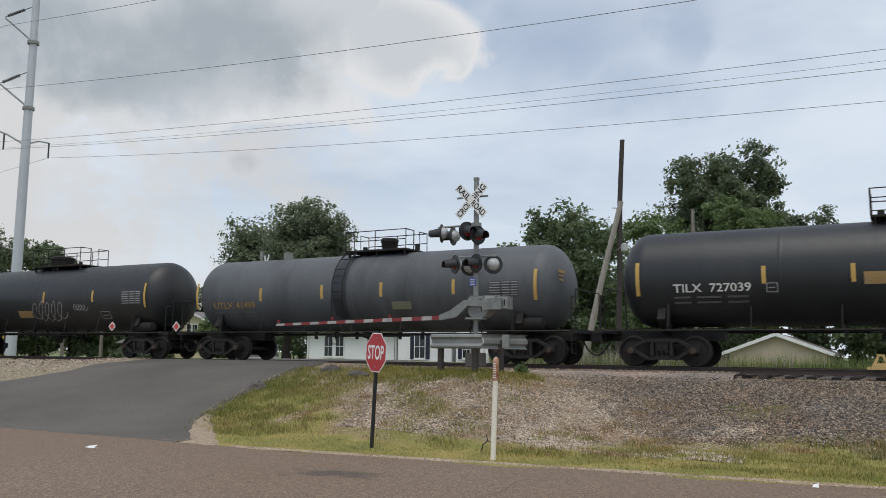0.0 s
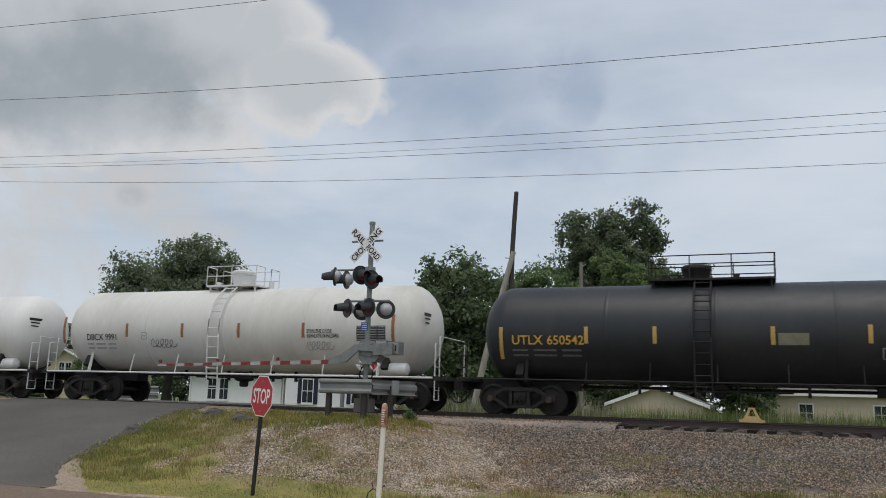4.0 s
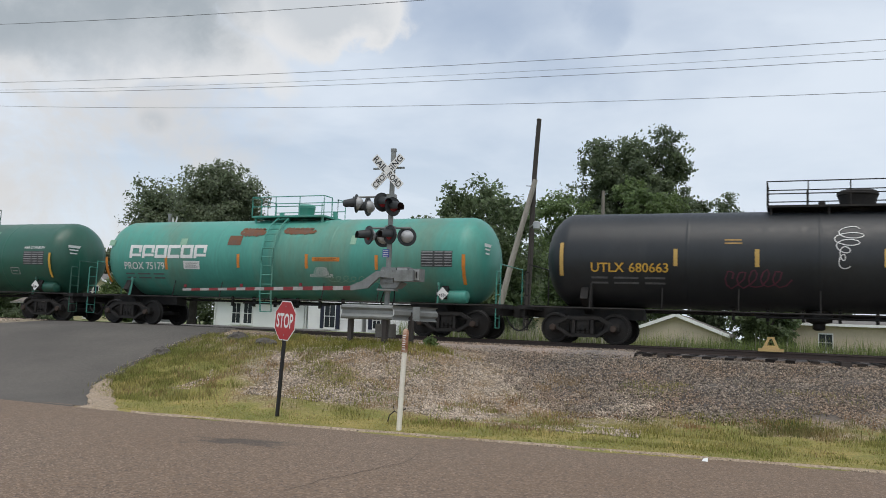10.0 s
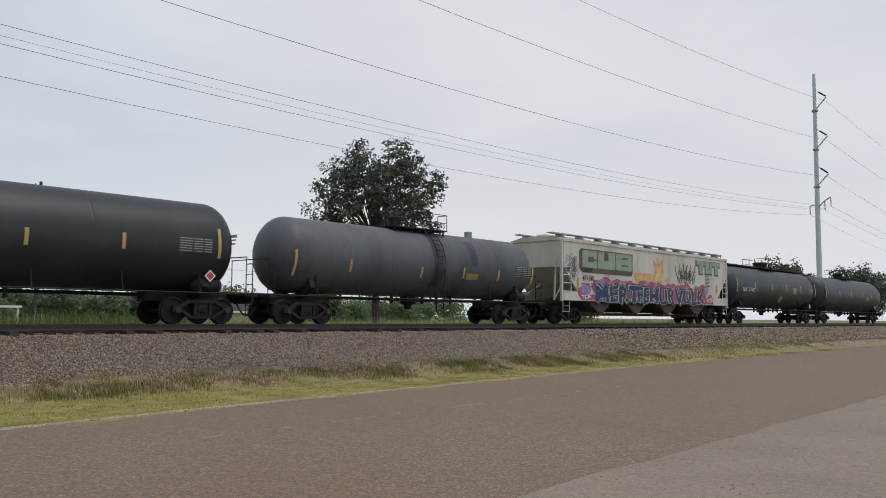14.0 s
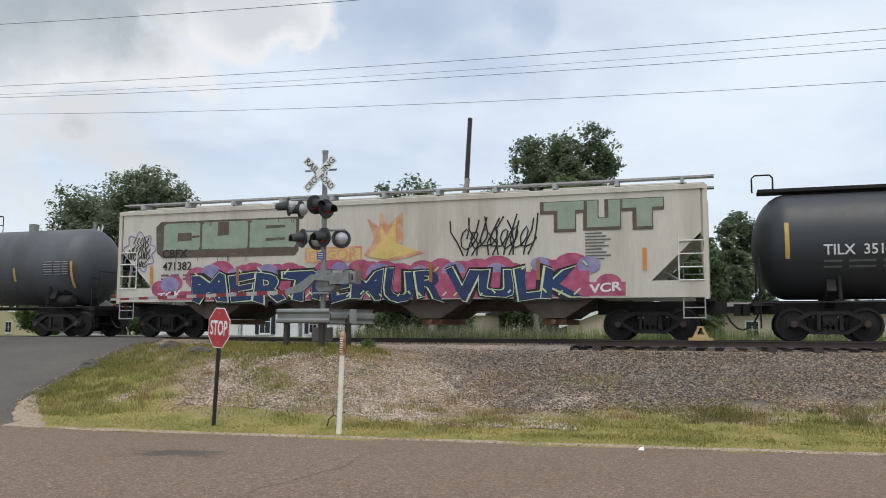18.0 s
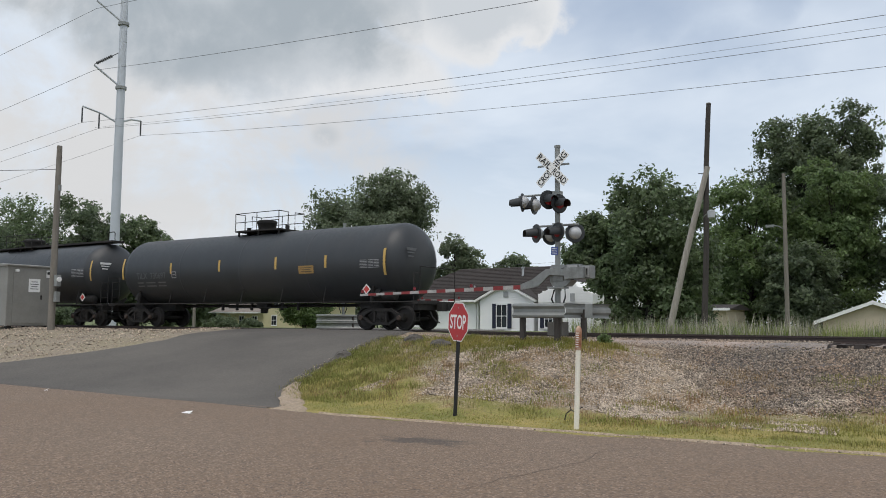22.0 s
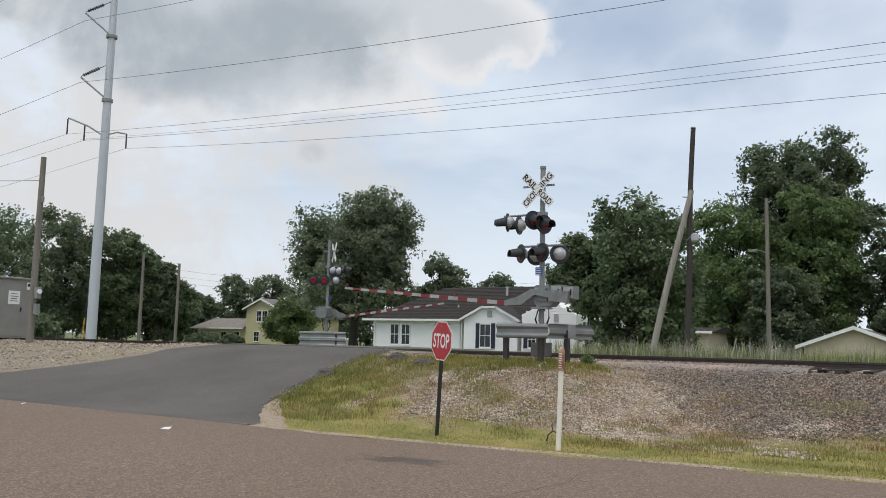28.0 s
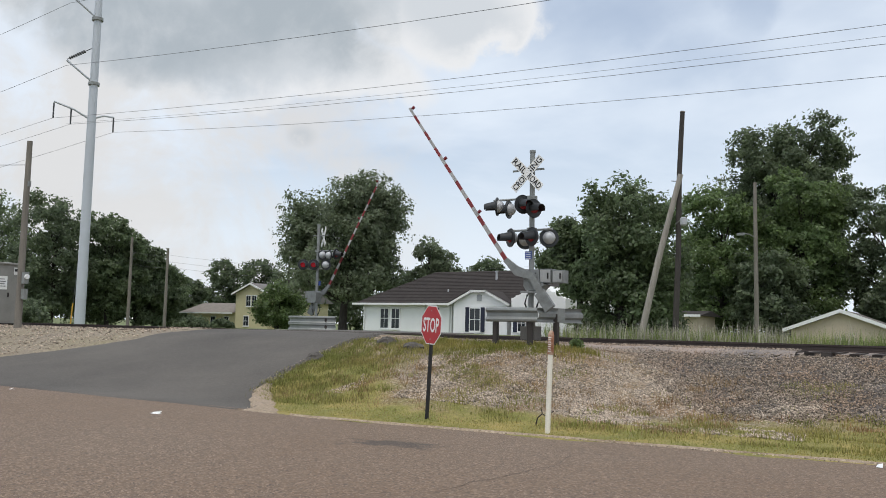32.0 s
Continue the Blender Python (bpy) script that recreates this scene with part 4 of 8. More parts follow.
tank_car('I', 92.25, 109.45, 1.43, 2.44, "tank_green",
         "glossy dark green tank car with white block emblem",
         strips=[(-6.96, -0.42, 1), (-3.4, -0.28, 0), (-1.01, -0.26, 0), (1.17, -0.26, 0), (3.6, -0.25, 0), (7.08, -0.36, 1)],
         panels=[('yellow', -2.6, -0.36, 0.81, 0.28), ('yellow', 2.41, 0.16, 1.08, 0.16), ('data', 6.24, -0.07, 1.06, 0.52), ('box', 5.22, -0.59, 0.43, 0.26), ('pale', -3.16, 0.95, 0.28, 0.25), ('pale', 0.63, 0.87, 0.25, 0.22), ('pale', 3.85, 0.96, 0.24, 0.22), ('bars', -1.87, 0.59, 0.59, 0.24)],
         words=[('PROX 71130', -5.2, -0.27, 1.49, 0.22, 'white_paint'), ('CAUTION:', 2.02, -0.32, 0.42, 0.09, 'white_paint'), ('CAR UNDER NITROGEN PRESSURE', 2.6, -0.46, 1.6, 0.09, 'white_paint'), ('AAR 211A100W1', 6.24, 0.34, 1.06, 0.11, 'white_paint')],
         emblem=(-4.01, 0.24, 3.79, 0.48),
         placards=[(6.3, -1.1, 'w')], platform=(-1.99, 1.64, 4.55), dome=(0.74, 0.61), ladder=0.19)
tank_car('J', 109.45, 126.48, 1.40, 2.47, "tank_teal",
         "faded teal tank car with rust and white block emblem",
         strips=[(-7.19, -0.54, 1), (-4.43, -0.25, 0), (-1.32, -0.16, 0), (1.41, -0.16, 0), (4.01, -0.18, 0), (7.0, -0.4, 1)],
         panels=[('white', -3.31, -0.32, 0.7, 0.29), ('rust', -1.56, 0.58, 0.55, 0.38), ('orange2', 2.15, -0.09, 1.03, 0.13), ('pale', -7.04, 0.5, 0.27, 0.23), ('pale', -3.76, 0.53, 0.28, 0.26), ('pale', 3.1, 0.58, 0.21, 0.34), ('box', 4.67, -0.68, 0.3, 0.22), ('data', 6.1, -0.05, 1.05, 0.5)],
         words=[('PROX 75179', -5.43, -0.36, 1.83, 0.26, 'white_paint'), ('CAUTION', 1.97, -0.41, 0.42, 0.11, 'white_paint'), ('CAR UNDER', 1.97, -0.52, 0.57, 0.11, 'white_paint'), ('NITROGEN PRESSURE', 1.96, -0.64, 0.87, 0.11, 'white_paint')],
         emblem=(-4.39, 0.16, 3.48, 0.48),
         placards=[(6.3, -1.1, 'w')], platform=(-1.32, 1.59, 4.58), dome=(0.46, 0.58), ladder=-0.05)
tank_car('K', 126.48, 143.38, 1.40, 2.51, "tank_black",
         "black tank car with white squiggle and pink tag",
         strips=[(-6.9, -0.08, 1), (-3.67, -0.02, 0), (-1.55, -0.03, 0), (1.53, -0.01, 0), (3.63, -0.01, 0), (6.77, -0.05, 1)],
         panels=[('data', 5.99, -0.18, 1.06, 0.5), ('yellow2', 2.28, -0.38, 0.65, 0.36), ('bars2', -2.14, 0.43, 0.48, 0.25)],
         words=[('UTLX 680663', -4.95, -0.31, 2.17, 0.26, 'amber')],
         placards=[(6.15, -1.13, 'w')], platform=(-1.32, 1.79, 4.6), dome=(0.97, 1.0))
tank_car('L', 143.38, 163.83, 1.52, 2.66, "tank_slate",
         "long slate-grey tank car with darker repainted patch",
         strips=[(-8.84, -0.32, 1), (-5.22, -0.24, 0), (-2.6, -0.2, 0), (0.17, -0.21, 0), (2.79, -0.19, 0), (5.12, -0.18, 0), (8.77, -0.19, 1)],
         panels=[('patch', 0.32, -0.16, 7.79, 1.0), ('orange', 5.53, -0.86, 0.76, 0.28), ('data', 8.04, -0.27, 1.12, 0.52)],
         words=[('UTLX 910426', -6.63, -0.52, 2.21, 0.25, 'ochre')],
         placards=[(7.97, -1.47, 'r')], platform=(-1.34, 1.3, 4.75), dome=(0.06, 0.9))
tank_car('M', 163.83, 184.15, 1.53, 2.64, "tank_black",
         "long black tank car with wide railed platform",
         strips=[(-8.42, -0.01, 1), (-5.35, 0.01, 0), (-2.62, 0.02, 0), (-0.04, 0.04, 0), (2.53, 0.05, 0), (4.94, 0.06, 0), (8.4, 0.0, 1)],
         panels=[('white', -3.01, -0.57, 0.74, 0.3), ('data', 7.5, -0.15, 1.1, 0.5), ('box', 6.4, -0.75, 0.4, 0.26)],
         words=[('UTLX 953624', -6.65, -0.34, 2.08, 0.24, 'amber')],
         placards=[(7.9, -1.1, 'r')], platform=(-4.9, 1.21, 4.75), dome=(-0.12, 0.86))
tank_car('N', 184.15, 204.66, 1.51, 2.55, "tank_black",
         "long black tank car with large white block emblem",
         strips=[(-8.78, -0.65, 1), (-5.72, -0.34, 0), (-3.15, -0.3, 0), (-0.39, -0.22, 0), (2.37, -0.14, 0), (5.14, -0.06, 0), (8.39, 0.08, 1)],
         panels=[('orange', -2.67, -0.4, 0.77, 0.28), ('data', 7.53, -0.03, 1.18, 0.47), ('box', -5.21, -0.45, 0.24, 0.25)],
         words=[('PROX 34794', -7.05, -0.53, 1.64, 0.25, 'white_paint')],
         emblem=(-6.81, 0.07, 3.5, 0.56),
         placards=[(8.2, -0.9, 'r')], platform=(-5.93, -0.03, 4.7), dome=(-0.34, 1.09))
tank_car('O', 204.66, 221.26, 1.41, 2.55, "tank_grey",
         "grey tank car with dark wedge stain and dull diamond",
         strips=[(-6.99, -0.39, 1), (-4.4, -0.35, 0), (-0.55, -0.43, 0), (2.07, -0.35, 0), (4.45, -0.35, 0), (6.99, -0.39, 1)],
         panels=[('yellow', 2.64, -0.49, 0.8, 0.27), ('data', 6.3, -0.13, 1.15, 0.53), ('rustwedge', 2.73, 0.6, 0.49, 1.24)],
         words=[],
         placards=[(6.51, -1.14, 'k')], platform=(-1.54, 1.62, 4.71), dome=(-0.8, 0.51), ladder=0.46)
tank_car('Q', 242.16, 259.69, 1.47, 2.60, "tank_char",
         "charcoal tank car with a full-length top walkway",
         strips=[(-7.62, 0.06, 1), (-4.58, 0.08, 0), (-1.52, 0.07, 0), (1.36, 0.09, 0), (4.33, 0.06, 0), (7.62, 0.05, 1)],
         panels=[('yellow', 3.06, -0.1, 0.7, 0.45), ('yellow', 0.48, -0.82, 0.67, 0.5), ('data', 6.54, -0.04, 1.06, 0.43), ('bars', 4.47, -0.69, 0.82, 0.2), ('box', -4.3, -0.17, 0.23, 0.22)],
         words=[('TILX  351462', -5.75, -0.21, 1.99, 0.26, 'white_paint')],
         placards=[(6.77, -1.23, 'r')], platform=(-1.52, 1.03, 4.8), dome=(0.01, 1.11))
tank_car('R', 259.69, 278.20, 1.50, 2.53, "tank_char",
         "charcoal tank car that ends the train",
         strips=[(-7.79, 0.12, 1), (-4.35, 0.04, 0), (-1.2, 0.06, 0), (2.11, 0.06, 0), (4.76, 0.04, 0), (7.6, -0.05, 1)],
         panels=[('yellow2', 3.75, -0.24, 0.79, 0.31), ('data', 6.91, -0.11, 0.94, 0.33), ('box', -4.15, -0.24, 0.28, 0.26)],
         words=[('TILX  730697', -5.74, -0.25, 2.08, 0.27, 'faint_paint')],
         placards=[(6.62, -0.97, 'r')], platform=(-1.12, 1.46, 4.85), dome=(0.03, 0.82))


def hopper_car(a, b):
    L = b - a
    car = thing("hopper_car", ((a + b) / 2, TRACK_Y, RAIL_Z), "beige covered hopper car with bright graffiti along its side", "rail car", "cars of the freight train")
    W, X = 1.6, 9.55
    z0, z1, zt = 1.18, 1.64, 4.20
    # side walls with cut corners, sills, roof
    for sy in (-1, 1):
        out_ = [(-X + 1.35, z1), (X - 1.45, z1), (X - 0.12, 2.95), (X - 0.12, zt), (-X + 0.12, zt), (-X + 0.12, 2.85)]
        part("side_wall", Shape().prism(out_, sy * (W - 0.05), sy * W, XZ), M["hopper_body"], car)
        part("side_sill", Shape().box((0, sy * (W - 0.04), (z0 + z1) / 2), (2 * X, 0.10, z1 - z0)), M["hopper_body"], car)
        part("top_chord", Shape().box((0, sy * (W - 0.02), zt), (2 * X, 0.12, 0.13)), M["hopper_body"], car)
        for sx in (-1, 1):
            part("end_post", Shape().box((sx * X, sy * (W - 0.05), (z0 + zt) / 2), (0.12, 0.12, zt - z0 + 0.1)), M["hopper_body"], car)
            lad = Shape()
            x0, x1 = sx * (X - 0.06), sx * (X - 0.72)
            for z in (1.64, 2.05, 2.45, 2.85) if sx < 0 else (1.64, 2.0, 2.36, 2.72):
                lad.rod((x0, sy * (W + 0.02), z), (x1, sy * (W + 0.02), z), 0.02, n=6)
            lad.rod((x1, sy * (W + 0.02), 1.6), (x1, sy * (W + 0.02), 2.86), 0.02, n=6)
            part("side_ladder", lad, M["white_rail"], car)
            st = Shape()
            for z in (0.62, 0.90):
                st.rod((x0, sy * (W - 0.02), z), (sx * (X - 0.62), sy * (W - 0.02), z), 0.018, n=6)
            for x in (x0, sx * (X - 0.62)):
                st.rod((x, sy * (W - 0.02), 0.6), (x, sy * (W - 0.02), z0), 0.02, n=6)
            part("sill_step", st, M["bar_grey"], car)
    roof = Shape().prism([(-W, zt + 0.06), (-0.9, zt + 0.22), (0.9, zt + 0.22), (W, zt + 0.06), (W, zt - 0.02), (-W, zt - 0.02)], -X, X, YZ)
    part("roof", roof, M["hopper_body"], car)
    rb = Shape()
    for sy in (-1, 1):
        rb.box((0, sy * 1.0, zt + 0.36), (2 * X + 0.5, 0.34, 0.05))
        for i in range(11):
            rb.box((-X + 0.6 + i * (2 * X - 1.2) / 10, sy * 1.05, zt + 0.26), (0.10, 0.5, 0.18))
    part("running_board", rb, M["bar_grey"], car)
    hat = Shape()
    for i in range(4):
        hat.box((-7 + i * 4.65, 0, zt + 0.30), (4.2, 0.6, 0.12))
    part("roof_hatch", hat, M["hopper_body"], car)
    for sx in (-1, 1):
        s = Shape().add([(sx * (X - 0.1), -W + 0.06, 2.85), (sx * (X - 0.1), W - 0.06, 2.85), (sx * (X - 2.9), W - 0.06, z0), (sx * (X - 2.9), -W + 0.06, z0)], [(0, 1, 2, 3)])
        s.box((sx * (X - 0.1), 0, (2.85 + zt) / 2), (0.06, 2 * W - 0.12, zt - 2.85))
        part("end_slope", s, M["hopper_body"], car)
        for y in (-1.1, 1.1):
            s = Shape().rod((sx * X, y, 1.2), (sx * (X - 0.15), y, 2.9), 0.05, n=6)
            part("end_brace", s.rod((sx * X, y, 1.2), (sx * (X - 1.4), y * 0.6, 2.1), 0.04, n=6), M["hopper_body"], car)
        part("end_platform", Shape().box((sx * (X - 0.05), 0, 1.12), (0.5, 2.9, 0.1)), M["under"], car)
        part("draft_sill", Shape().box((sx * (L / 2 - 2.2), 0, 0.92), (3.6, 0.6, 0.36)), M["under"], car)
        truck(car, sx * (L / 2 - 2.45))
    for x in (-5.85, -2.1, 1.62, 5.35):
        s = Shape()
        for sx in (-1, 1):
            s.prism([(x + sx * 0.22, 0.62), (x + sx * 0.32, 0.62), (x + sx * 1.22, z0 + 0.02), (x + sx * 1.10, z0 + 0.02)], -1.45, 1.45, XZ)
        s.prism([(x - 0.22, 0.62), (x + 0.22, 0.62), (x + 1.1, z0), (x - 1.1, z0)], -1.46, -1.40, XZ)
        s.prism([(x - 0.22, 0.62), (x + 0.22, 0.62), (x + 1.1, z0), (x - 1.1, z0)], 1.40, 1.46, XZ)
        part("discharge_bay", s, M["hopper_dark"], car)
        part("outlet_gate", Shape().box((x, 0, 0.52), (0.62, 2.6, 0.16)).rod((x, -1.5, 0.52), (x, 1.5, 0.52), 0.07, n=8), M["rust"], car)
    part("centre_sill", Shape().box((0, 0, 1.0), (L - 6, 0.35, 0.3)), M["hopper_dark"], car)
    couplers(car, L)
    # lettering and graffiti, coat over coat
    def at_depth(d):
        return lambda x, z: (x, -(W + 0.014 + 0.004 * d), z)
    f = [at_depth(i) for i in range(9)]
    # the sill stands 1 cm proud; paint that crosses it lies on both
    def slab(x0, x1, za, zb, d, m, name):
        part(name, Shape().add([f[d](x, z) for x, z in ((x0, za), (x1, za), (x1, zb), (x0, zb))], [(0, 1, 2, 3)]), M[m], car)
    for text, x, z, w, h in (("CBFX", -7.32, 2.78, 0.98, 0.26), ("471382", -7.22, 2.36, 1.12, 0.26)):
        part("lettering", text_shape(text, w, h, lambda p, q: f[3](x + p, z + q), 0.012), M["black"], car, smooth=0)
    s = Shape()
    for i in range(2):
        for u in (-0.5, -0.1, 0.35):
            q = [f[1](-7.2 + u + p, 2.06 - 0.13 * i + r) for p, r in ((-0.14, -0.03), (0.16, -0.03), (0.16, 0.03), (-0.14, 0.03))]
            part("small_print", Shape().add(q, [(0, 1, 2, 3)]), M["bar_dim"], car)
    for i in range(9):
        q = [f[1](6.65 + p, 3.0 - 0.09 * i + r) for p, r in ((-0.35, -0.02), (0.12 + 0.3 * ((i * 7) % 5) / 5, -0.02), (0.12 + 0.3 * ((i * 7) % 5) / 5, 0.02), (-0.35, 0.02))]
        part("small_print", Shape().add(q, [(0, 1, 2, 3)]), M["bar_dim"], car)
    # brown box with green block letters
    block = [(-8.05, 2.82), (-7.80, 2.64), (-2.86, 2.62), (-2.74, 2.78), (-2.72, 3.84), (-7.9, 3.86), (-8.1, 3.70)]
    part("graffiti_block", Shape().add([f[0](x, z) for x, z in block], [tuple(range(len(block)))]), M["g_brown"], car)
    r = random.Random(12)
    for x0, x1, slots in ((-7.78, -6.37, ((-7.24, -6.68, 3.18, 3.46), (-6.68, -6.37, 3.28, 3.36))), (-6.29, -4.57, ((-5.70, -5.27, 3.32, 3.78),)), (-4.50, -2.83, ((-3.92, -3.20, 3.50, 3.60), (-3.92, -3.20, 3.10, 3.20)))):
        edge = [(x0, 2.90), (x1 - 0.06, 2.88), (x1, 2.98), (x1, 3.74), (x1 - 0.08, 3.79), (x0 + 0.10, 3.79), (x0, 3.70)]
        letter = part("graffiti_letter", Shape().add([f[1](x, z) for x, z in edge], [tuple(range(len(edge)))]), M["g_green"], car)
        for xa, xb, za, zb in slots:
            part("letter_slot", Shape().add([f[2](x, z) for x, z in ((xa, za), (xb, za + 0.02), (xb - 0.02, zb), (xa + 0.01, zb))], [(0, 1, 2, 3)]), M["g_brown"], letter)
    # runs of thin paint below and over the block
    for i in range(40):
        x = r.uniform(-7.7, -2.9)
        z = r.choice((2.64, 2.9, 3.84))
        part("paint_run", ribbon([(x, z + 0.02), (x + r.uniform(-0.02, 0.02), z - r.uniform(0.05, 0.2))], 0.02, f[3]), M["g_brown"], car, smooth=0)
    for x, cells in ((5.72, ((-0.6, 0.55, 0.2, 0.5), (-0.2, 0.3, -0.45, 0.2))), (6.78, ((-0.42, -0.12, -0.12, 0.5), (0.18, 0.5, -0.12, 0.5), (-0.42, 0.5, -0.42, -0.12))), (7.85, ((-0.5, 0.6, 0.2, 0.5), (-0.12, 0.3, -0.45, 0.2)))):
        for d, m, o in ((0, "g_brown", 0.07), (1, "g_green", 0.0)):
            s = Shape()
            for j, (x0, x1, za, zb) in enumerate(cells):
                s.add([(x + p - o * 0.6, -(W + 0.014 + 0.004 * d + 0.0007 * j), 3.52 + q * 0.82 - o * 0.5) for p, q in ((x0 - o, za - o), (x1 + o, za - o), (x1 + o, zb + o), (x0 - o, zb + o))], [(0, 1, 2, 3)])
            part("graffiti_letter", s, M[m], car)
    # pink and violet clouds behind the long piece
    r = random.Random(4)
    for m, d, n in (("g_pink", 1, 26), ("g_violet", 2, 12)):
        for i in range(n):
            x = -8.0 + 15.0 * (i + 0.5) / n + r.uniform(-0.25, 0.25)
            z, q = r.uniform(1.86, 2.06), r.uniform(0.26, 0.44) * (1 if d == 1 else 0.75)
            if abs(x) > 6.6:
                z, q = r.uniform(1.52, 1.8), 0.28
            part("graffiti_cloud", Shape().add([(x + q * 1.3 * math.cos(2 * math.pi * k / 14), -(W + 0.016 + 0.003 * d + 0.0006 * (i % 5)), z + 0.05 * d + q * math.sin(2 * math.pi * k / 14)) for k in range(14)], [tuple(range(14))]), M[m], car)
    slab(-6.6, 6.4, 1.22, 1.95, 3, "g_pink", "graffiti_cloud")
    slab(-7.9, -6.6, 1.24, 1.52, 3, "g_pink", "graffiti_cloud")
    slab(6.4, 7.4, 1.24, 1.62, 3, "g_pink", "graffiti_cloud")
    for text, x, w in (("MERT", -4.35, 4.5), ("FEMUR", -0.05, 4.4), ("VULK", 4.15, 4.1)):
        r = random.Random(text)
        def jag(p, q, d, w=w, x=x, text=text):
            z = 1.61 + q * (1 + 0.12 * math.sin(p * 3.1)) + 0.05 * math.sin(p * 5 + x)
            return (x + p + 0.16 * q * math.sin(4 * p + x), -(W + 0.014 + 0.004 * d + 0.0008 * (p > 0) + (0.0012 if text == "FEMUR" else 0)), z)
        for swell, d, m in ((0.10, 4, "black"), (0.055, 5, "g_lime"), (0.034, 6, "g_blue")):
            part("graffiti_letters", text_shape(text, w * (0.99 + swell * 0.3), 0.80, lambda p, q: jag(p, q, d), swell), M[m], car, smooth=0)
    s = Shape()
    r = random.Random(9)
    for i in range(34):
        x = -6.4 + 12.8 * i / 33 + r.uniform(-0.1, 0.1)
        z, k = r.choice((1.28, 1.35, 2.02, 2.1)), r.uniform(0.12, 0.3)
        part("graffiti_slash", ribbon([(x, z), (x + k * r.choice((-0.6, 0.6)), z + k * 0.6)], 0.05, f[7]), M["g_lime"], car, smooth=0)
    for text, x, z, w, h in (("TCK", -7.45, 1.40, 0.95, 0.2), ("VCR", 6.85, 1.47, 0.9, 0.24)):
        part("graffiti_letters", text_shape(text, w, h, lambda p, q: f[7](x + p, z + q + 0.1 * p), 0.03), M["white_paint"], car, smooth=0)
    # yellow and orange figure
    flame = [(-0.55, 2.55), (-0.2, 3.05), (-0.45, 3.7), (-0.05, 3.4), (0.0, 3.9), (0.25, 3.45), (0.7, 3.85), (0.75, 3.0), (0.55, 2.75), (1.45, 2.6), (0.9, 2.45), (0.1, 2.35)]
    part("graffiti_figure", Shape().add([f[0](x + 0.06, z) for x, z in flame], [tuple(range(len(flame)))]), M["g_orange"], car)
    small = [(-0.4, 2.5), (0.0, 2.95), (0.0, 3.5), (0.2, 3.1), (0.5, 3.65), (0.5, 2.9), (1.25, 2.62), (0.2, 2.42)]
    part("graffiti_figure", Shape().add([f[1](x + 0.06, z) for x, z in small], [tuple(range(len(small)))]), M["g_yellow"], car)
    slab(-2.5, -0.55, 2.36, 2.84, 0, "g_orange", "graffiti_block")
    slab(-2.42, -0.62, 2.42, 2.78, 1, "g_yellow", "graffiti_block")
    part("graffiti_letters", text_shape("EUGOR", 1.7, 0.30, lambda u, v: f[2](-1.52 + u, 2.60 + v * (1 + 0.2 * math.sin(3 * u))), 0.03), M["g_orange"], car, smooth=0)
    # black tags
    s = Shape()
    r = random.Random(6)
    for i in range(12):
        x = 2.65 + 2.2 * i / 12
        pts = [(x + r.uniform(-0.1, 0.1) + 0.35 * k / 3 * (1 if i % 3 else -1), 2.45 + (1.2 - 0.2 * r.random()) * k / 3) for k in range(4)]
        part("graffiti_stroke", ribbon(pts, 0.045, f[1]), M["black"], car)
    part("graffiti_tag", ribbon(loops(3.7, 2.95, 2.1, 0.55, 7, 21), 0.045, f[2]), M["black"], car)
    s = Shape()
    r = random.Random(22)
    for zz, n, x0, hh in ((3.18, 5, -8.98, 0.34), (2.80, 7, -9.18, 0.36), (2.46, 3, -8.8, 0.2)):
        for i in range(n):
            x = x0 + 0.13 * i
            kind = r.randrange(3)
            pts = [(x, zz - hh / 2), (x + 0.03, zz + hh / 2 * r.uniform(0.8, 1.2)), (x + 0.10, zz + 0.05), (x + 0.07, zz - hh / 2)] if kind else [(x + 0.1, zz + hh / 2), (x, zz), (x + 0.1, zz - hh / 4), (x - 0.02, zz - hh * 0.6)]
            part("graffiti_stroke", ribbon(pts, 0.04, f[2]), M["black"], car, smooth=0)
    blob = [(-8.74 + 0.58 * math.cos(t) * (1 + 0.14 * math.sin(9 * t)), 2.86 + 0.62 * math.sin(t) * (1 + 0.14 * math.sin(9 * t))) for t in [2 * math.pi * k / 72 for k in range(73)]]
    part("graffiti_outline", ribbon(blob, 0.04, f[1]), M["g_violet"], car)
    for x, z in ((-8.22, 2.08), (-4.9, 2.0), (-0.6, 1.98), (1.7, 2.0), (4.95, 2.0), (7.93, 2.25)):
        slab(x - 0.05, x + 0.05, z - 0.3, z + 0.3, 8, "orange" if abs(x) > 6 else "brown_strip", "reflective_strip")
    cars.append((car, (a + b) / 2))


hopper_car(221.26, 242.16)

# ---- ground surfaces ----


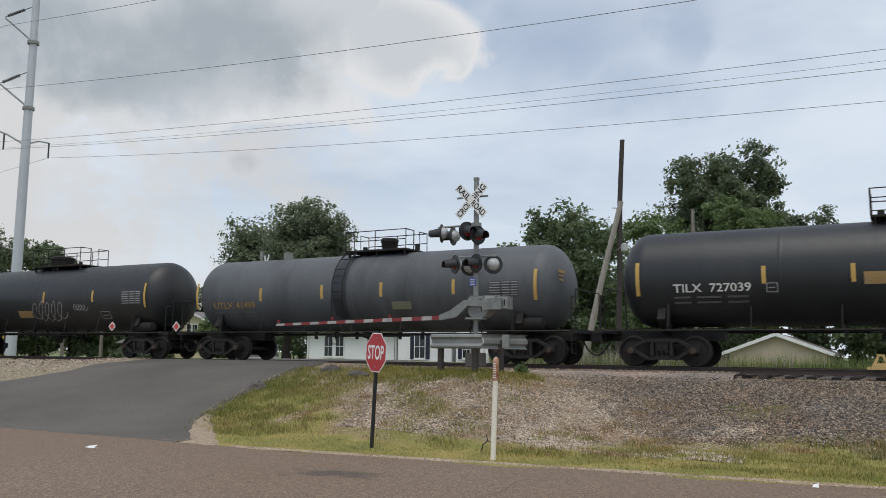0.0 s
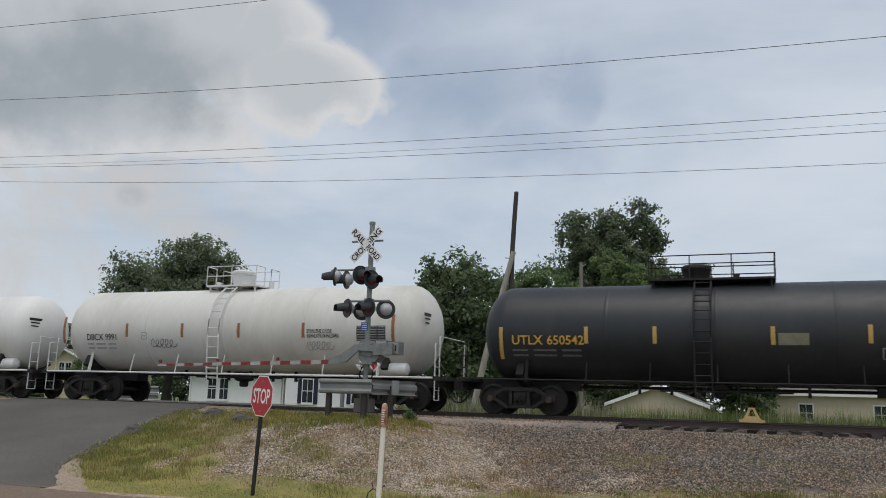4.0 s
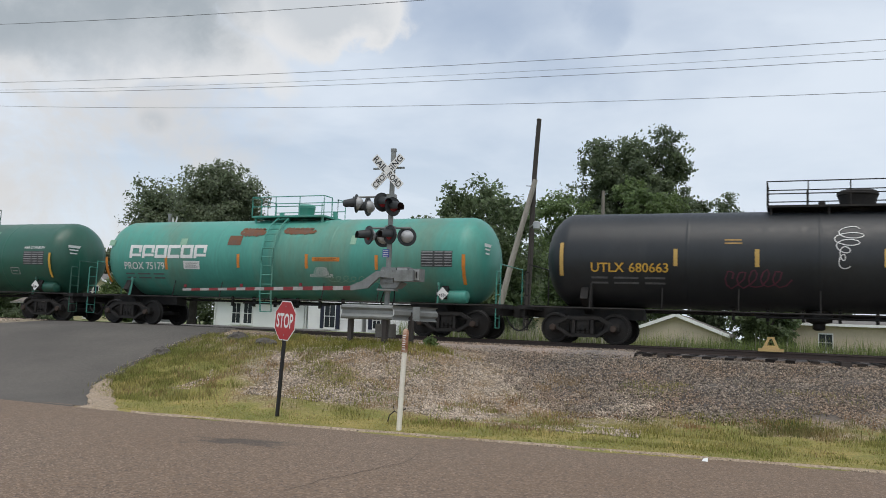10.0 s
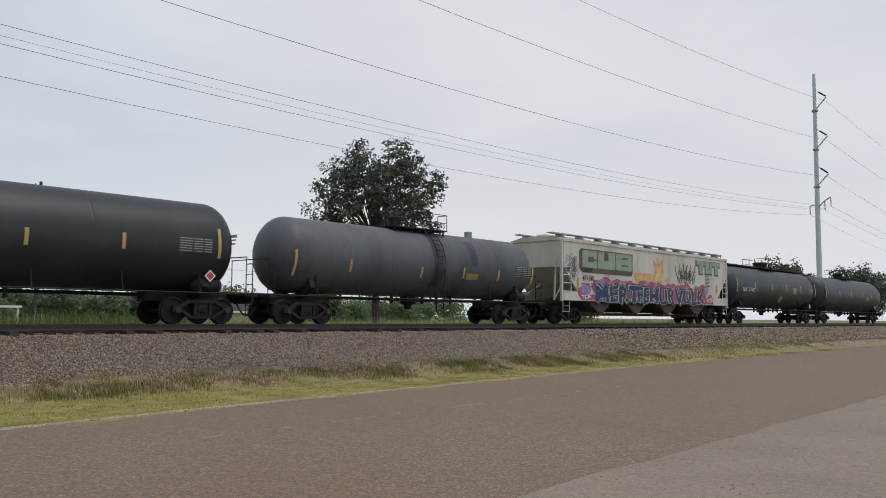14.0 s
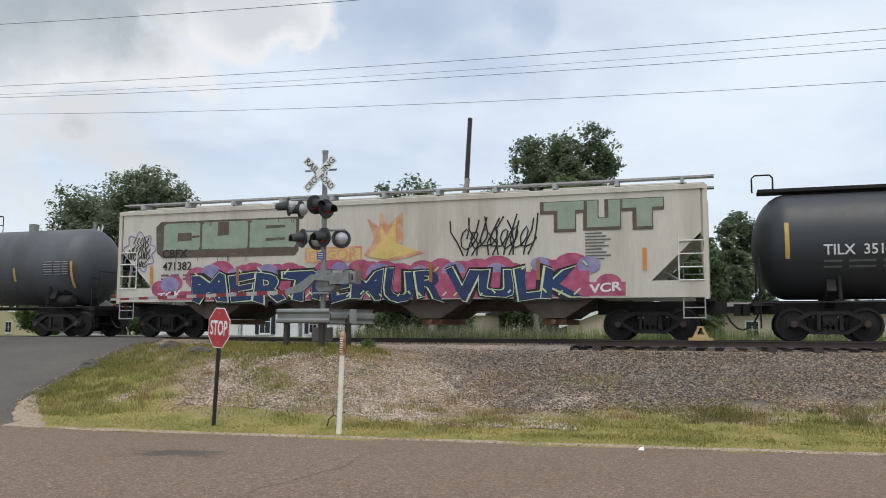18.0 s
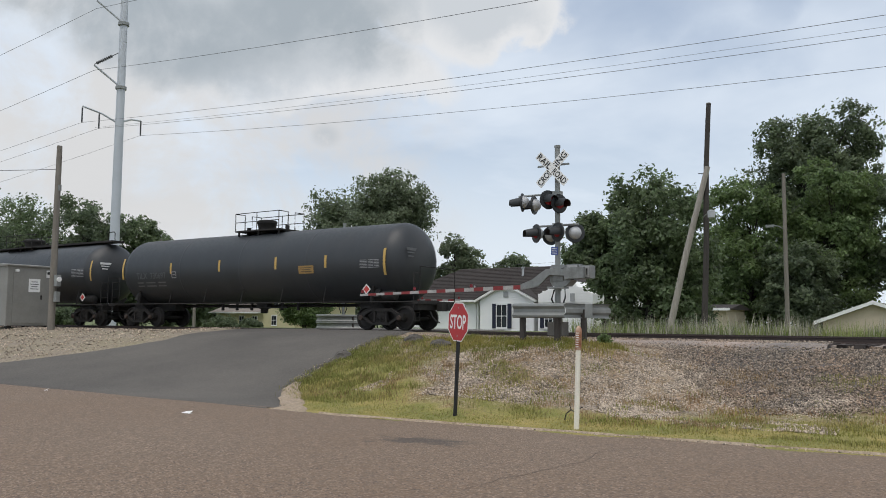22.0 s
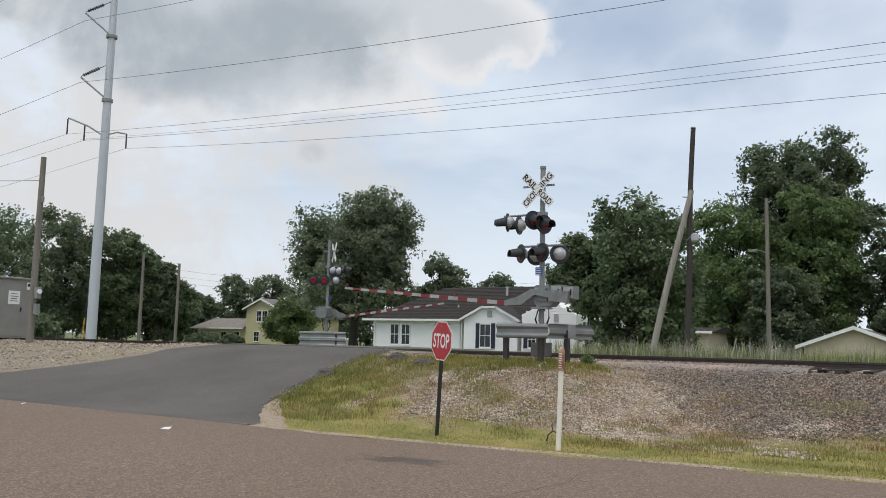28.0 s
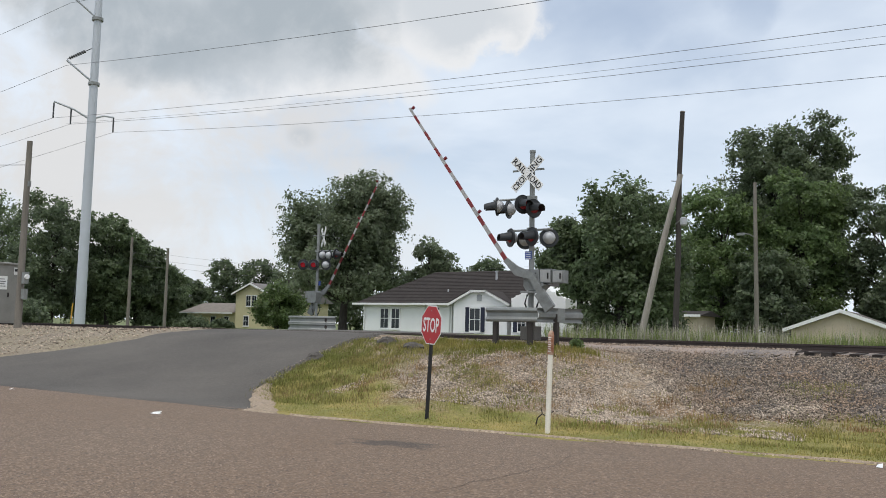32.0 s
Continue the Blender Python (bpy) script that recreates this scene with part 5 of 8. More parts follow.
def zone_material():
    """Mown verge by the road, dry grass and soil up the bank."""
    m = mat("verge", (0.195, 0.20, 0.040), 0.95, var=0.28, scale=0.9, fine=24, bump=0.08, color2=(0.27, 0.212, 0.062), speck=(38, (0.36, 0.29, 0.10), 0.5, (0.09, 0.10, 0.03)))
    n, l = m.node_tree.nodes, m.node_tree.links
    b = n["Principled BSDF"]
    green = b.inputs["Base Color"].links[0].from_socket
    tc = n.new("ShaderNodeNewGeometry")
    sp = n.new("ShaderNodeSeparateXYZ")
    l.new(tc.outputs["Position"], sp.inputs[0])

    def node(op, a, c, clamp=False):
        x = n.new("ShaderNodeMath")
        x.operation, x.use_clamp = op, clamp
        for i, v in enumerate((a, c)):
            if isinstance(v, (int, float)):
                x.inputs[i].default_value = v
            else:
                l.new(v, x.inputs[i])
        return x.outputs[0]
    nz = n.new("ShaderNodeTexNoise")
    nz.inputs["Scale"].default_value, nz.inputs["Detail"].default_value = 0.9, 6
    l.new(tc.outputs["Position"], nz.inputs["Vector"])
    bank = n.new("ShaderNodeMapRange")
    for i, v in enumerate((-8.0, -2.0, 15.1, 17.8)):
        bank.inputs[i + 1].default_value = v
    l.new(sp.outputs[0], bank.inputs[0])
    lush = n.new("ShaderNodeMapRange")
    for i, v in enumerate((-14.0, -10.5, 3.6, 0.0)):
        lush.inputs[i + 1].default_value = v
    l.new(sp.outputs[0], lush.inputs[0])
    d = node("SUBTRACT", sp.outputs[1], node("ADD", bank.outputs[0], lush.outputs[0]))
    d = node("ADD", d, node("MULTIPLY", node("SUBTRACT", nz.outputs["Fac"], 0.5), 5.0))
    fac = node("ADD", node("MULTIPLY", d, 0.8), 0.5, True)
    dry = n.new("ShaderNodeTexNoise")
    dry.inputs["Scale"].default_value, dry.inputs["Detail"].default_value = 2.6, 8
    l.new(tc.outputs["Position"], dry.inputs["Vector"])
    r = n.new("ShaderNodeValToRGB")
    for e, (p, c) in zip((r.color_ramp.elements[0], r.color_ramp.elements[1]), ((0.36, (0.145, 0.097, 0.058, 1)), (0.66, (0.30, 0.20, 0.125, 1)))):
        e.position, e.color = p, c
    e = r.color_ramp.elements.new(0.5)
    e.color = (0.235, 0.165, 0.088, 1)
    l.new(dry.outputs["Fac"], r.inputs[0])
    x = n.new("ShaderNodeMix")
    x.data_type = "RGBA"
    # litter of pale grit over the soil; dark cells paint shade between the bits
    vo = n.new("ShaderNodeTexVoronoi")
    vo.inputs["Scale"].default_value = 26
    l.new(tc.outputs["Position"], vo.inputs["Vector"])
    vs = n.new("ShaderNodeSeparateColor")
    l.new(vo.outputs["Color"], vs.inputs[0])

    def over(base_, amount, colour):
        g = n.new("ShaderNodeMix")
        g.data_type = "RGBA"
        l.new(amount, g.inputs[0]), l.new(base_, g.inputs[6])
        g.inputs[7].default_value = (*colour, 1)
        return g.outputs[2]
    grit = n.new("ShaderNodeTexNoise")
    grit.inputs["Scale"].default_value, grit.inputs["Detail"].default_value = 0.8, 5
    l.new(tc.outputs["Position"], grit.inputs["Vector"])
    bare = node("MULTIPLY", node("SUBTRACT", grit.outputs["Fac"], 0.42), 4.0, True)
    soil = over(r.outputs[0], node("MULTIPLY", bare, 0.6), (0.30, 0.255, 0.21))
    soil = over(soil, node("MULTIPLY", node("SUBTRACT", vs.outputs[0], 0.62), 2.4, True), (0.50, 0.42, 0.34))
    soil = over(soil, node("MULTIPLY", node("SUBTRACT", vs.outputs[1], 0.5), 1.9, True), (0.045, 0.037, 0.027))
    l.new(fac, x.inputs[0]), l.new(green, x.inputs[6]), l.new(soil, x.inputs[7])
    # bed under the ballast, coloured dark to paint the shade between its stones
    def slope(x0, x1, a, b_):
        g = n.new("ShaderNodeMapRange")
        for i, v in enumerate((x0, x1, a, b_)):
            g.inputs[i + 1].default_value = v
        l.new(sp.outputs[0], g.inputs[0])
        return g.outputs[0]
    foot = node("ADD", slope(-8.8, -4.2, 23.0, 17.6), slope(-3.5, 1.5, 0.0, 1.1))
    k = node("SUBTRACT", sp.outputs[1], foot)
    k = node("ADD", k, node("MULTIPLY", node("SUBTRACT", nz.outputs["Fac"], 0.5), 1.6))
    l.new(over(x.outputs[2], node("MULTIPLY", k, 1.5, True), (0.10, 0.085, 0.075)), b.inputs["Base Color"])
    return m


M["verge"] = zone_material()
M["dirt"] = mat("dirt", (0.36, 0.275, 0.185), 0.95, var=0.25, scale=2, fine=18, bump=0.06, color2=(0.27, 0.205, 0.15), speck=(30, (0.5, 0.42, 0.32), 0.5, (0.10, 0.08, 0.05)))
M["stone"] = mat("stone", (0.30, 0.248, 0.197), 0.9, var=0.35, scale=0.7, fine=20, island=0.65, color2=(0.225, 0.165, 0.118))
M["stone_pale"] = mat("stone_pale", (0.44, 0.362, 0.28), 0.9, var=0.2, scale=1.5, fine=20, island=0.6, color2=(0.32, 0.262, 0.205))
M["blade_green"] = mat("blade_green", (0.205, 0.222, 0.042), 0.8, var=0.2, scale=0.6, island=0.3, trans=0.35, color2=(0.30, 0.25, 0.07))
M["blade_lush"] = mat("blade_lush", (0.24, 0.255, 0.07), 0.8, var=0.2, scale=0.6, island=0.45, trans=0.45, color2=(0.31, 0.27, 0.10))
M["blade_dry"] = mat("blade_dry", (0.32, 0.22, 0.115), 0.85, var=0.15, scale=0.8, island=0.4, trans=0.25)
M["blade_pale"] = mat("blade_pale", (0.36, 0.34, 0.27), 0.85, var=0.15, scale=0.8, island=0.3)
M["blade_far"] = mat("blade_far", (0.20, 0.27, 0.08), 0.8, var=0.2, scale=0.5, island=0.45, trans=0.4, color2=(0.25, 0.28, 0.10))
M["crack"] = mat("crack", (0.085, 0.066, 0.052), 0.9)
M["faded_yellow"] = mat("faded_yellow", (0.30, 0.235, 0.10), 0.85, var=0.3, scale=3, fine=30)
M["concrete"] = mat("concrete", (0.16, 0.15, 0.135), 0.85, var=0.2, scale=3, fine=25, bump=0.04)


def edge_near(x):
    return lerp([(-40, 2.2), (-9, 3.3), (0, 4.9), (3, 5.3), (40, 6.6)], x)


def road_far(x):
    """y of the far edge of the main road's own asphalt, across the junction too."""
    u = smooth01((-10.8 - x) / 2.2)
    e = road_edge(max(min(x, 300), -60))
    return e + (12.92 - e) * u


xs = steps([(-600, -60, 30), (-60, 80, 1.0), (80, 600, 30)])
ragged = random.Random(2)
s = Shape()
cols = []
for x in xs:
    y0, y1 = edge_near(x) + ragged.uniform(-0.08, 0.08), road_far(x) + ragged.uniform(-0.05, 0.05)
    cols.append([(x, y0 + (y1 - y0) * k / 4, (0.0, 0.05, 0.08, 0.05, 0.0)[k] - 0.02 * (k in (0, 4))) for k in range(5)])
s.v = [p for c in cols for p in c]
s.f = [(5 * i + k, 5 * i + 5 + k, 5 * i + 6 + k, 5 * i + 1 + k) for i in range(len(xs) - 1) for k in range(4)]
structure("road", s, M["asphalt_road"], "worn brownish-grey asphalt road with faded centre line", "road")


def road_z(x, y):
    u = (y - edge_near(x)) / max(road_far(x) - edge_near(x), 1)
    return lerp([(0, -0.02), (0.25, 0.05), (0.5, 0.08), (0.75, 0.05), (1, -0.02)], u)


near = Shape()
near.v = [(x, y, -0.022 if y > -20 else -0.024) for x in xs for y in (-25, edge_near(x) + 0.1)]
near.f = [(2 * i, 2 * i + 2, 2 * i + 3, 2 * i + 1) for i in range(len(xs) - 1)]
M["lot"] = mat("lot", (0.27, 0.222, 0.165), 0.95, var=0.22, scale=0.35, fine=14, bump=0.06, color2=(0.17, 0.138, 0.105), speck=(60, (0.36, 0.30, 0.24), 0.4, (0.08, 0.065, 0.05)))
structure("gravel_lot", near, M["lot"], "dusty gravel lot beside the road", "ground")

# the side road over the track
RIGHT = [(13.2, -13.0), (13.9, -13.7), (15, -14.8), (16.4, -15.4), (18.7, -15.9), (20.6, -16.3), (24, -17.4), (33, -18.6), (46, -21), (70, -27)]
LEFT = [(12.4, -44), (13.2, -37), (14.5, -31.5), (16, -28.9), (17.7, -26.9), (19.7, -25.5), (24, -25.9), (33, -27.3), (46, -29.5), (70, -35)]
# verge and bank, draped on the land
VX, VY = steps([(-32, -13, 0.8), (-13, 60, 0.6), (60, 400, 20)]), steps([(12.6, 23.4, 0.3)])


def verge_z(x, y):
    return ground_z(x, y) - 0.02 + 0.03 * noise.noise(Vector((x * 0.9, y * 0.9, 0))) + (0.05 * noise.noise(Vector((x * 2.3, y * 2.3, 4))) if 15 < y < 22 else 0)


structure("verge", sheet(VX, VY, lambda x, y: max(verge_z(x, y), -0.05) - (0.06 if y < road_edge(x) - 0.3 else 0.0) - 0.3 * smooth01((lerp(RIGHT, y) - 0.1 - x) / 0.6)), M["verge"], "mown roadside grass rising to a dry weedy bank", "ground")

structure("gravel_shoulder", sheet(steps([(-150, -60, 10), (-60, -24, 0.8)]), steps([(15.0, 24, 0.4)]), lambda x, y: ground_z(x, y) - 0.005 + 0.05 * noise.noise(Vector((x, y, 9))) - 0.25 * smooth01((x - lerp(LEFT, y)) / 0.8)), M["gravel"], "pale gravel shoulder beside the crossing", "ground")
ys = [12.3, 12.72] + steps([(13.0, 34, 0.4), (34, 70, 2)])
s = Shape()
K = 14
for y in ys:
    x0, x1 = lerp(LEFT, y) + ragged.uniform(-0.1, 0.1), lerp(RIGHT, y) + ragged.uniform(-0.09, 0.09)
    for k in range(K + 1):
        x = x0 + (x1 - x0) * k / K
        z = max(ground_z(min(x, -17.5), y), -0.01) + (0.012 if k not in (0, K) else -0.06)
        s.v.append((x, y + (ragged.uniform(-0.06, 0.06) if y < 13 else 0), z if y > 12.9 else (0.005 if y > 12.5 else -0.12)))
s.f = [(j * (K + 1) + i, j * (K + 1) + i + 1, (j + 1) * (K + 1) + i + 1, (j + 1) * (K + 1) + i) for j in range(len(ys) - 1) for i in range(K)]
structure("crossing_road", s, M["asphalt_ramp"], "dark grey asphalt side road climbing over the track", "road")
s = Shape()
for i in range(15):
    y = 12.55 + 0.22 * i
    c, w = lerp(RIGHT, y) + 0.15, 0.42 * math.sin(math.pi * (i + 0.6) / 15.2)
    if y < 13.4:
        c, w = c + 0.5 * (13.4 - y), w + 0.6 * (13.4 - y)
    for k in range(7):
        x = c + w * (k / 3 - 1) * ragged.uniform(0.8, 1.1)
        inside = x < lerp(RIGHT, y)
        z = max(ground_z(min(x, -17.5), y) if inside else ground_z(x, y), road_z(x, y) if y < road_far(x) else -1)
        s.v.append((x, y, z + (0.022 if 0 < k < 6 and 0 < i < 14 else -0.03)))
s.f = [(7 * i + k, 7 * i + k + 1, 7 * i + k + 8, 7 * i + k + 7) for i in range(14) for k in range(6)]
structure("dirt_patch", s, M["dirt"], "sandy dirt where tyres cut the corner", "ground")
s = Shape()
for i in range(260):
    x = -11.6 + 0.28 * i
    w = max(0.035 + 0.13 * noise.noise(Vector((x * 0.9, 3, 0))) + ragged.uniform(-0.035, 0.035), 0.0)
    y = road_far(x)
    s.v += [(x, y - 0.03 - w * 0.5, road_z(x, y - 0.05) - 0.012), (x, y, 0.012), (x, y + w * 0.7, 0.016), (x, y + w + 0.02, -0.05)]
s.f = [(4 * i + k, 4 * i + 4 + k, 4 * i + 5 + k, 4 * i + 1 + k) for i in range(259) for k in range(3)]
structure("sandy_edge", s, M["dirt"], "sandy grit along the edge of the asphalt", "ground")


def oil_patch(m, cx, cy, a, b, turn, color):
    """An oily stain with a ragged outline soaked into a surface."""
    nt = m.node_tree
    base = next(n for n in nt.nodes if n.type == "BSDF_PRINCIPLED").inputs["Base Color"]
    co = nt.nodes.new("ShaderNodeTexCoord")
    mp = nt.nodes.new("ShaderNodeMapping")
    mp.vector_type = "TEXTURE"
    mp.inputs["Location"].default_value = (cx, cy, 0)
    mp.inputs["Rotation"].default_value = (0, 0, math.radians(turn))
    mp.inputs["Scale"].default_value = (a, b, 50)
    nt.links.new(co.outputs["Object"], mp.inputs["Vector"])
    ln = nt.nodes.new("ShaderNodeVectorMath")
    ln.operation = "LENGTH"
    nt.links.new(mp.outputs[0], ln.inputs[0])
    nz = nt.nodes.new("ShaderNodeTexNoise")
    nz.inputs["Scale"].default_value, nz.inputs["Detail"].default_value = 3.2, 7
    nt.links.new(co.outputs["Object"], nz.inputs["Vector"])
    ad = nt.nodes.new("ShaderNodeMath")
    ad.operation = "MULTIPLY_ADD"
    nt.links.new(nz.outputs["Fac"], ad.inputs[0])
    ad.inputs[1].default_value = 1.9
    nt.links.new(ln.outputs["Value"], ad.inputs[2])
    mr = nt.nodes.new("ShaderNodeMapRange")
    mr.inputs["From Min"].default_value, mr.inputs["From Max"].default_value = 1.85, 1.35
    mr.inputs["To Min"].default_value, mr.inputs["To Max"].default_value = 0, 0.72
    nt.links.new(ad.outputs[0], mr.inputs["Value"])
    mx = nt.nodes.new("ShaderNodeMix")
    mx.data_type = "RGBA"
    nt.links.new(mr.outputs[0], mx.inputs[0])
    nt.links.new(base.links[0].from_socket, mx.inputs[6])
    mx.inputs[7].default_value = (*color, 1)
    nt.links.new(mx.outputs[2], base)


oil_patch(M["asphalt_road"], -7.35, 10.35, 1.1, 0.5, 22, (0.05, 0.043, 0.037))


def path_strip(pts, w, lift, z):
    r = random.Random(len(pts))
    fine = []
    for (x0, y0), (x1, y1) in zip(pts, pts[1:]):
        k = max(1, round(math.hypot(x1 - x0, y1 - y0) / 0.25))
        fine += [(x0 + (x1 - x0) * i / k + r.uniform(-0.05, 0.05), y0 + (y1 - y0) * i / k + r.uniform(-0.05, 0.05)) for i in range(k)]
    return ribbon(fine, w, lambda x, y: (x, y, z(x, y) + lift))


s = Shape()
for i, pts in enumerate(([(-4.9, 7.6), (-4.75, 8.8), (-4.6, 9.8), (-4.8, 11.1), (-4.4, 12.2)], [(3.4, 9.2), (3.0, 10.4), (2.4, 11.6)], [(6.5, 10.0), (7.6, 10.4), (8.4, 11.6)], [(0.2, 8.6), (1.6, 9.0), (2.6, 8.8)])):
    q = path_strip(pts, 0.009, 0.004, road_z)
    s.add(q.v, q.f)
structure("road_crack", s, M["crack"], "hairline cracks across the asphalt", "crack")
s = Shape()
for i in range(60):
    x = 2.4 + i * 0.28
    if ragged.random() < 0.45 and i < 60:
        y = 10.45 + 0.045 * x + ragged.uniform(-0.02, 0.02)
        q = ribbon([(x, y), (x + ragged.uniform(0.08, 0.3), y + 0.01)], ragged.uniform(0.03, 0.09), lambda a, b: (a, b, road_z(a, b) + 0.004))
        s.add(q.v, q.f)
structure("centre_line", s, M["faded_yellow"], "worn flecks of yellow centre line", "road marking")

# ---- track ----
structure("track_bed", Shape().prism([(22.9, 1.06), (23.3, 1.20), (24.1, 1.27), (26.9, 1.30), (27.6, 1.0), (27.6, 0.6), (22.9, 0.6)], -900, 900, YZ), M["ballast"], "grey crushed-stone track bed", "track bed")
structure("track_shoulder", sheet(steps([(-16, -3.9, 0.3)]), steps([(22.9, 24.24, 0.12)]), lambda x, y: lerp([(22.9, 1.15), (23.3, 1.345), (24.2, 1.375), (24.3, 1.36)], y) + 0.02 * noise.noise(Vector((x * 5, y * 5, 2)))), M["ballast"], "ballast heaped against the rail", "track bed")
RAIL = [(-0.07, 0), (0.07, 0), (0.07, 0.015), (0.012, 0.03), (0.012, 0.125), (0.036, 0.135), (0.036, 0.17), (-0.036, 0.17), (-0.036, 0.135), (-0.012, 0.125), (-0.012, 0.03), (-0.07, 0.015)]
for y in (TRACK_Y - 0.755, TRACK_Y + 0.755):
    structure("rail", Shape().prism([(y + a, RAIL_Z - 0.17 + b) for a, b in RAIL], -900, 900, YZ), M["rail_steel"], "rusty steel rail with a worn head", "rail")
loose = thing("loose_rail", (48, 23.62, 1.365), "spare rusty rail lying along the tie ends", "rail")
for x0, x1 in ((-51.8, -40.0), (-39.99, -28.0), (-27.99, -16.0), (-15.99, 20.0), (20.01, 120)):
    part("rail_bar", Shape().prism(RAIL, x0, x1, YZ), M["rail_steel"], loose)
    part("joint_bar", Shape().box((x1, -0.03, 0.08), (0.9, 0.03, 0.09)), M["rail_steel"], loose)
M["derail_paint"] = mat("derail_paint", (0.60, 0.43, 0.17), 0.65, var=0.3, scale=9, color2=(0.42, 0.29, 0.13))
derail = thing("derail", (-0.43, 23.62, 1.533), "worn yellow steel derail wedge standing on the spare rail", "track device")
part("base_plate", Shape().box((0, 0, 0.055), (0.423, 0.190, 0.110)), M["derail_paint"], derail)
part("side_shoe", Shape().box((-0.263, 0, 0.036), (0.102, 0.146, 0.073)), M["derail_paint"], derail)
part("side_shoe", Shape().box((0.263, 0, 0.036), (0.102, 0.146, 0.073)), M["derail_paint"], derail)
part("cross_bar", Shape().box((0, -0.015, 0.135), (0.365, 0.102, 0.048)), M["derail_paint"], derail)
part("strut", Shape().prism([(-0.175, 0.157), (-0.095, 0.157), (-0.022, 0.336), (-0.088, 0.336)], -0.066, 0.051, XZ), M["derail_paint"], derail)
part("strut", Shape().prism([(0.095, 0.157), (0.175, 0.157), (0.088, 0.336), (0.022, 0.336)], -0.066, 0.051, XZ), M["derail_paint"], derail)
part("cap", Shape().box((0, -0.007, 0.358), (0.182, 0.131, 0.045)), M["derail_paint"], derail)

# ---- crossing equipment ----
M["lens"] = mat("lens", (0.20, 0.012, 0.02), 0.25, var=0.1, emit=(1.0, 0.03, 0.06, 0.14))
M["lens_dull"] = mat("lens_dull", (0.13, 0.012, 0.018), 0.25, var=0.1, emit=(1.0, 0.03, 0.05, 0.03))
M["mech_grey"] = mat("mech_grey", (0.22, 0.23, 0.225), 0.55, 0.25, var=0.22, scale=4, dirt=(0.10, 0.095, 0.085), dirt_amount=0.5)
M["head_black"] = mat("head_black", (0.022, 0.025, 0.027), 0.5, var=0.25, scale=6)
M["silver"] = mat("silver", (0.46, 0.47, 0.48), 0.6, 0.25, var=0.12)
M["arm_white"] = mat("arm_white", (0.38, 0.37, 0.36), 0.65, var=0.2, scale=5)
M["arm_red"] = mat("arm_red", (0.22, 0.028, 0.03), 0.6, var=0.25, scale=5)
M["blue_tag"] = mat("blue_tag", (0.05, 0.09, 0.35), 0.5)
M["navy"] = mat("navy", (0.012, 0.015, 0.035), 0.6)


def head_meshes():
    plate = Shape().lathe([(0.03, -0.012), (0.245, -0.012), (0.255, -0.02), (0.265, 0.0), (0.255, 0.02), (0.03, 0.02)], "Y", 28)
    hood = Shape()
    n = 14
    vs = []
    for r in (0.165, 0.15):
        for d, cut, k_ in ((-0.02, 0, 1.0), (-0.36, 0.035, 0.74)):
            vs += [(k_ * r * math.cos(t), d, k_ * r * math.sin(t) - cut) for t in [radians(-30 + 240 * k / n) for k in range(n + 1)]]
    w = n + 1
    fs = [(a + k, a + k + 1, b + k + 1, b + k) for a, b in ((0, w), (3 * w, 2 * w), (w, 3 * w), (2 * w, 0)) for k in range(n)]
    hood.add(vs, fs)
    back = Shape().lathe([(0.01, 0.20), (0.06, 0.192), (0.11, 0.165), (0.15, 0.12), (0.17, 0.06), (0.175, 0.02), (0.02, 0.02)], "Y", 20)
    lens = Shape().lathe([(0.14, -0.025), (0.12, -0.045), (0.06, -0.06), (0.01, -0.063)], "Y", 18)
    return [q.mesh(n_) for n_, q in (("backplate", plate), ("hood", hood), ("housing", back), ("lens", lens))]


HEAD = head_meshes()


def light_head(parent, x, y, z, yaw, lit):
    """A flashing-light head; yaw 0 faces -y, 90 faces +x."""
    h = part("light_head", HEAD[0], M["head_black"], parent, at=pose(x, y, z, 0, 0, yaw))
    part("hood", HEAD[1], M["head_black"], h)
    part("housing", HEAD[2], M["silver"], h, "silver rounded lamp housing")
    lens = HEAD[3].copy()
    part("lens", lens, M["lens"] if lit == 1 else M["lens_dull"], h)


def w_beam(x0, x1, y, z, name, parent, bow=0.0):
    """A corrugated guard rail plate."""
    prof = [(0.0, -0.195), (0.06, -0.165), (0.07, -0.115), (0.0, -0.05), (0.0, 0.05), (0.07, 0.115), (0.06, 0.165), (0.0, 0.195)]
    s = Shape()
    k = 10
    m = len(prof)
    for i in range(k + 1):
        u = i / k
        x, yy = x0 + (x1 - x0) * u, y + bow * (2 * u - 1) ** 2
        s.v += [(x, yy - a, z + b) for a, b in prof] + [(x, yy - a + 0.006, z + b) for a, b in prof]
    for i in range(k):
        for j in range(m - 1):
            a = i * 2 * m + j
            s.f.append((a, a + 1, a + 2 * m + 1, a + 2 * m))
            a += m
            s.f.append((a, a + 2 * m, a + 2 * m + 1, a + 1))
    part(name, s, M["galv"], parent)


GATE = []
UP, LO = 3.64, 2.76   # heights of the two arms of lights


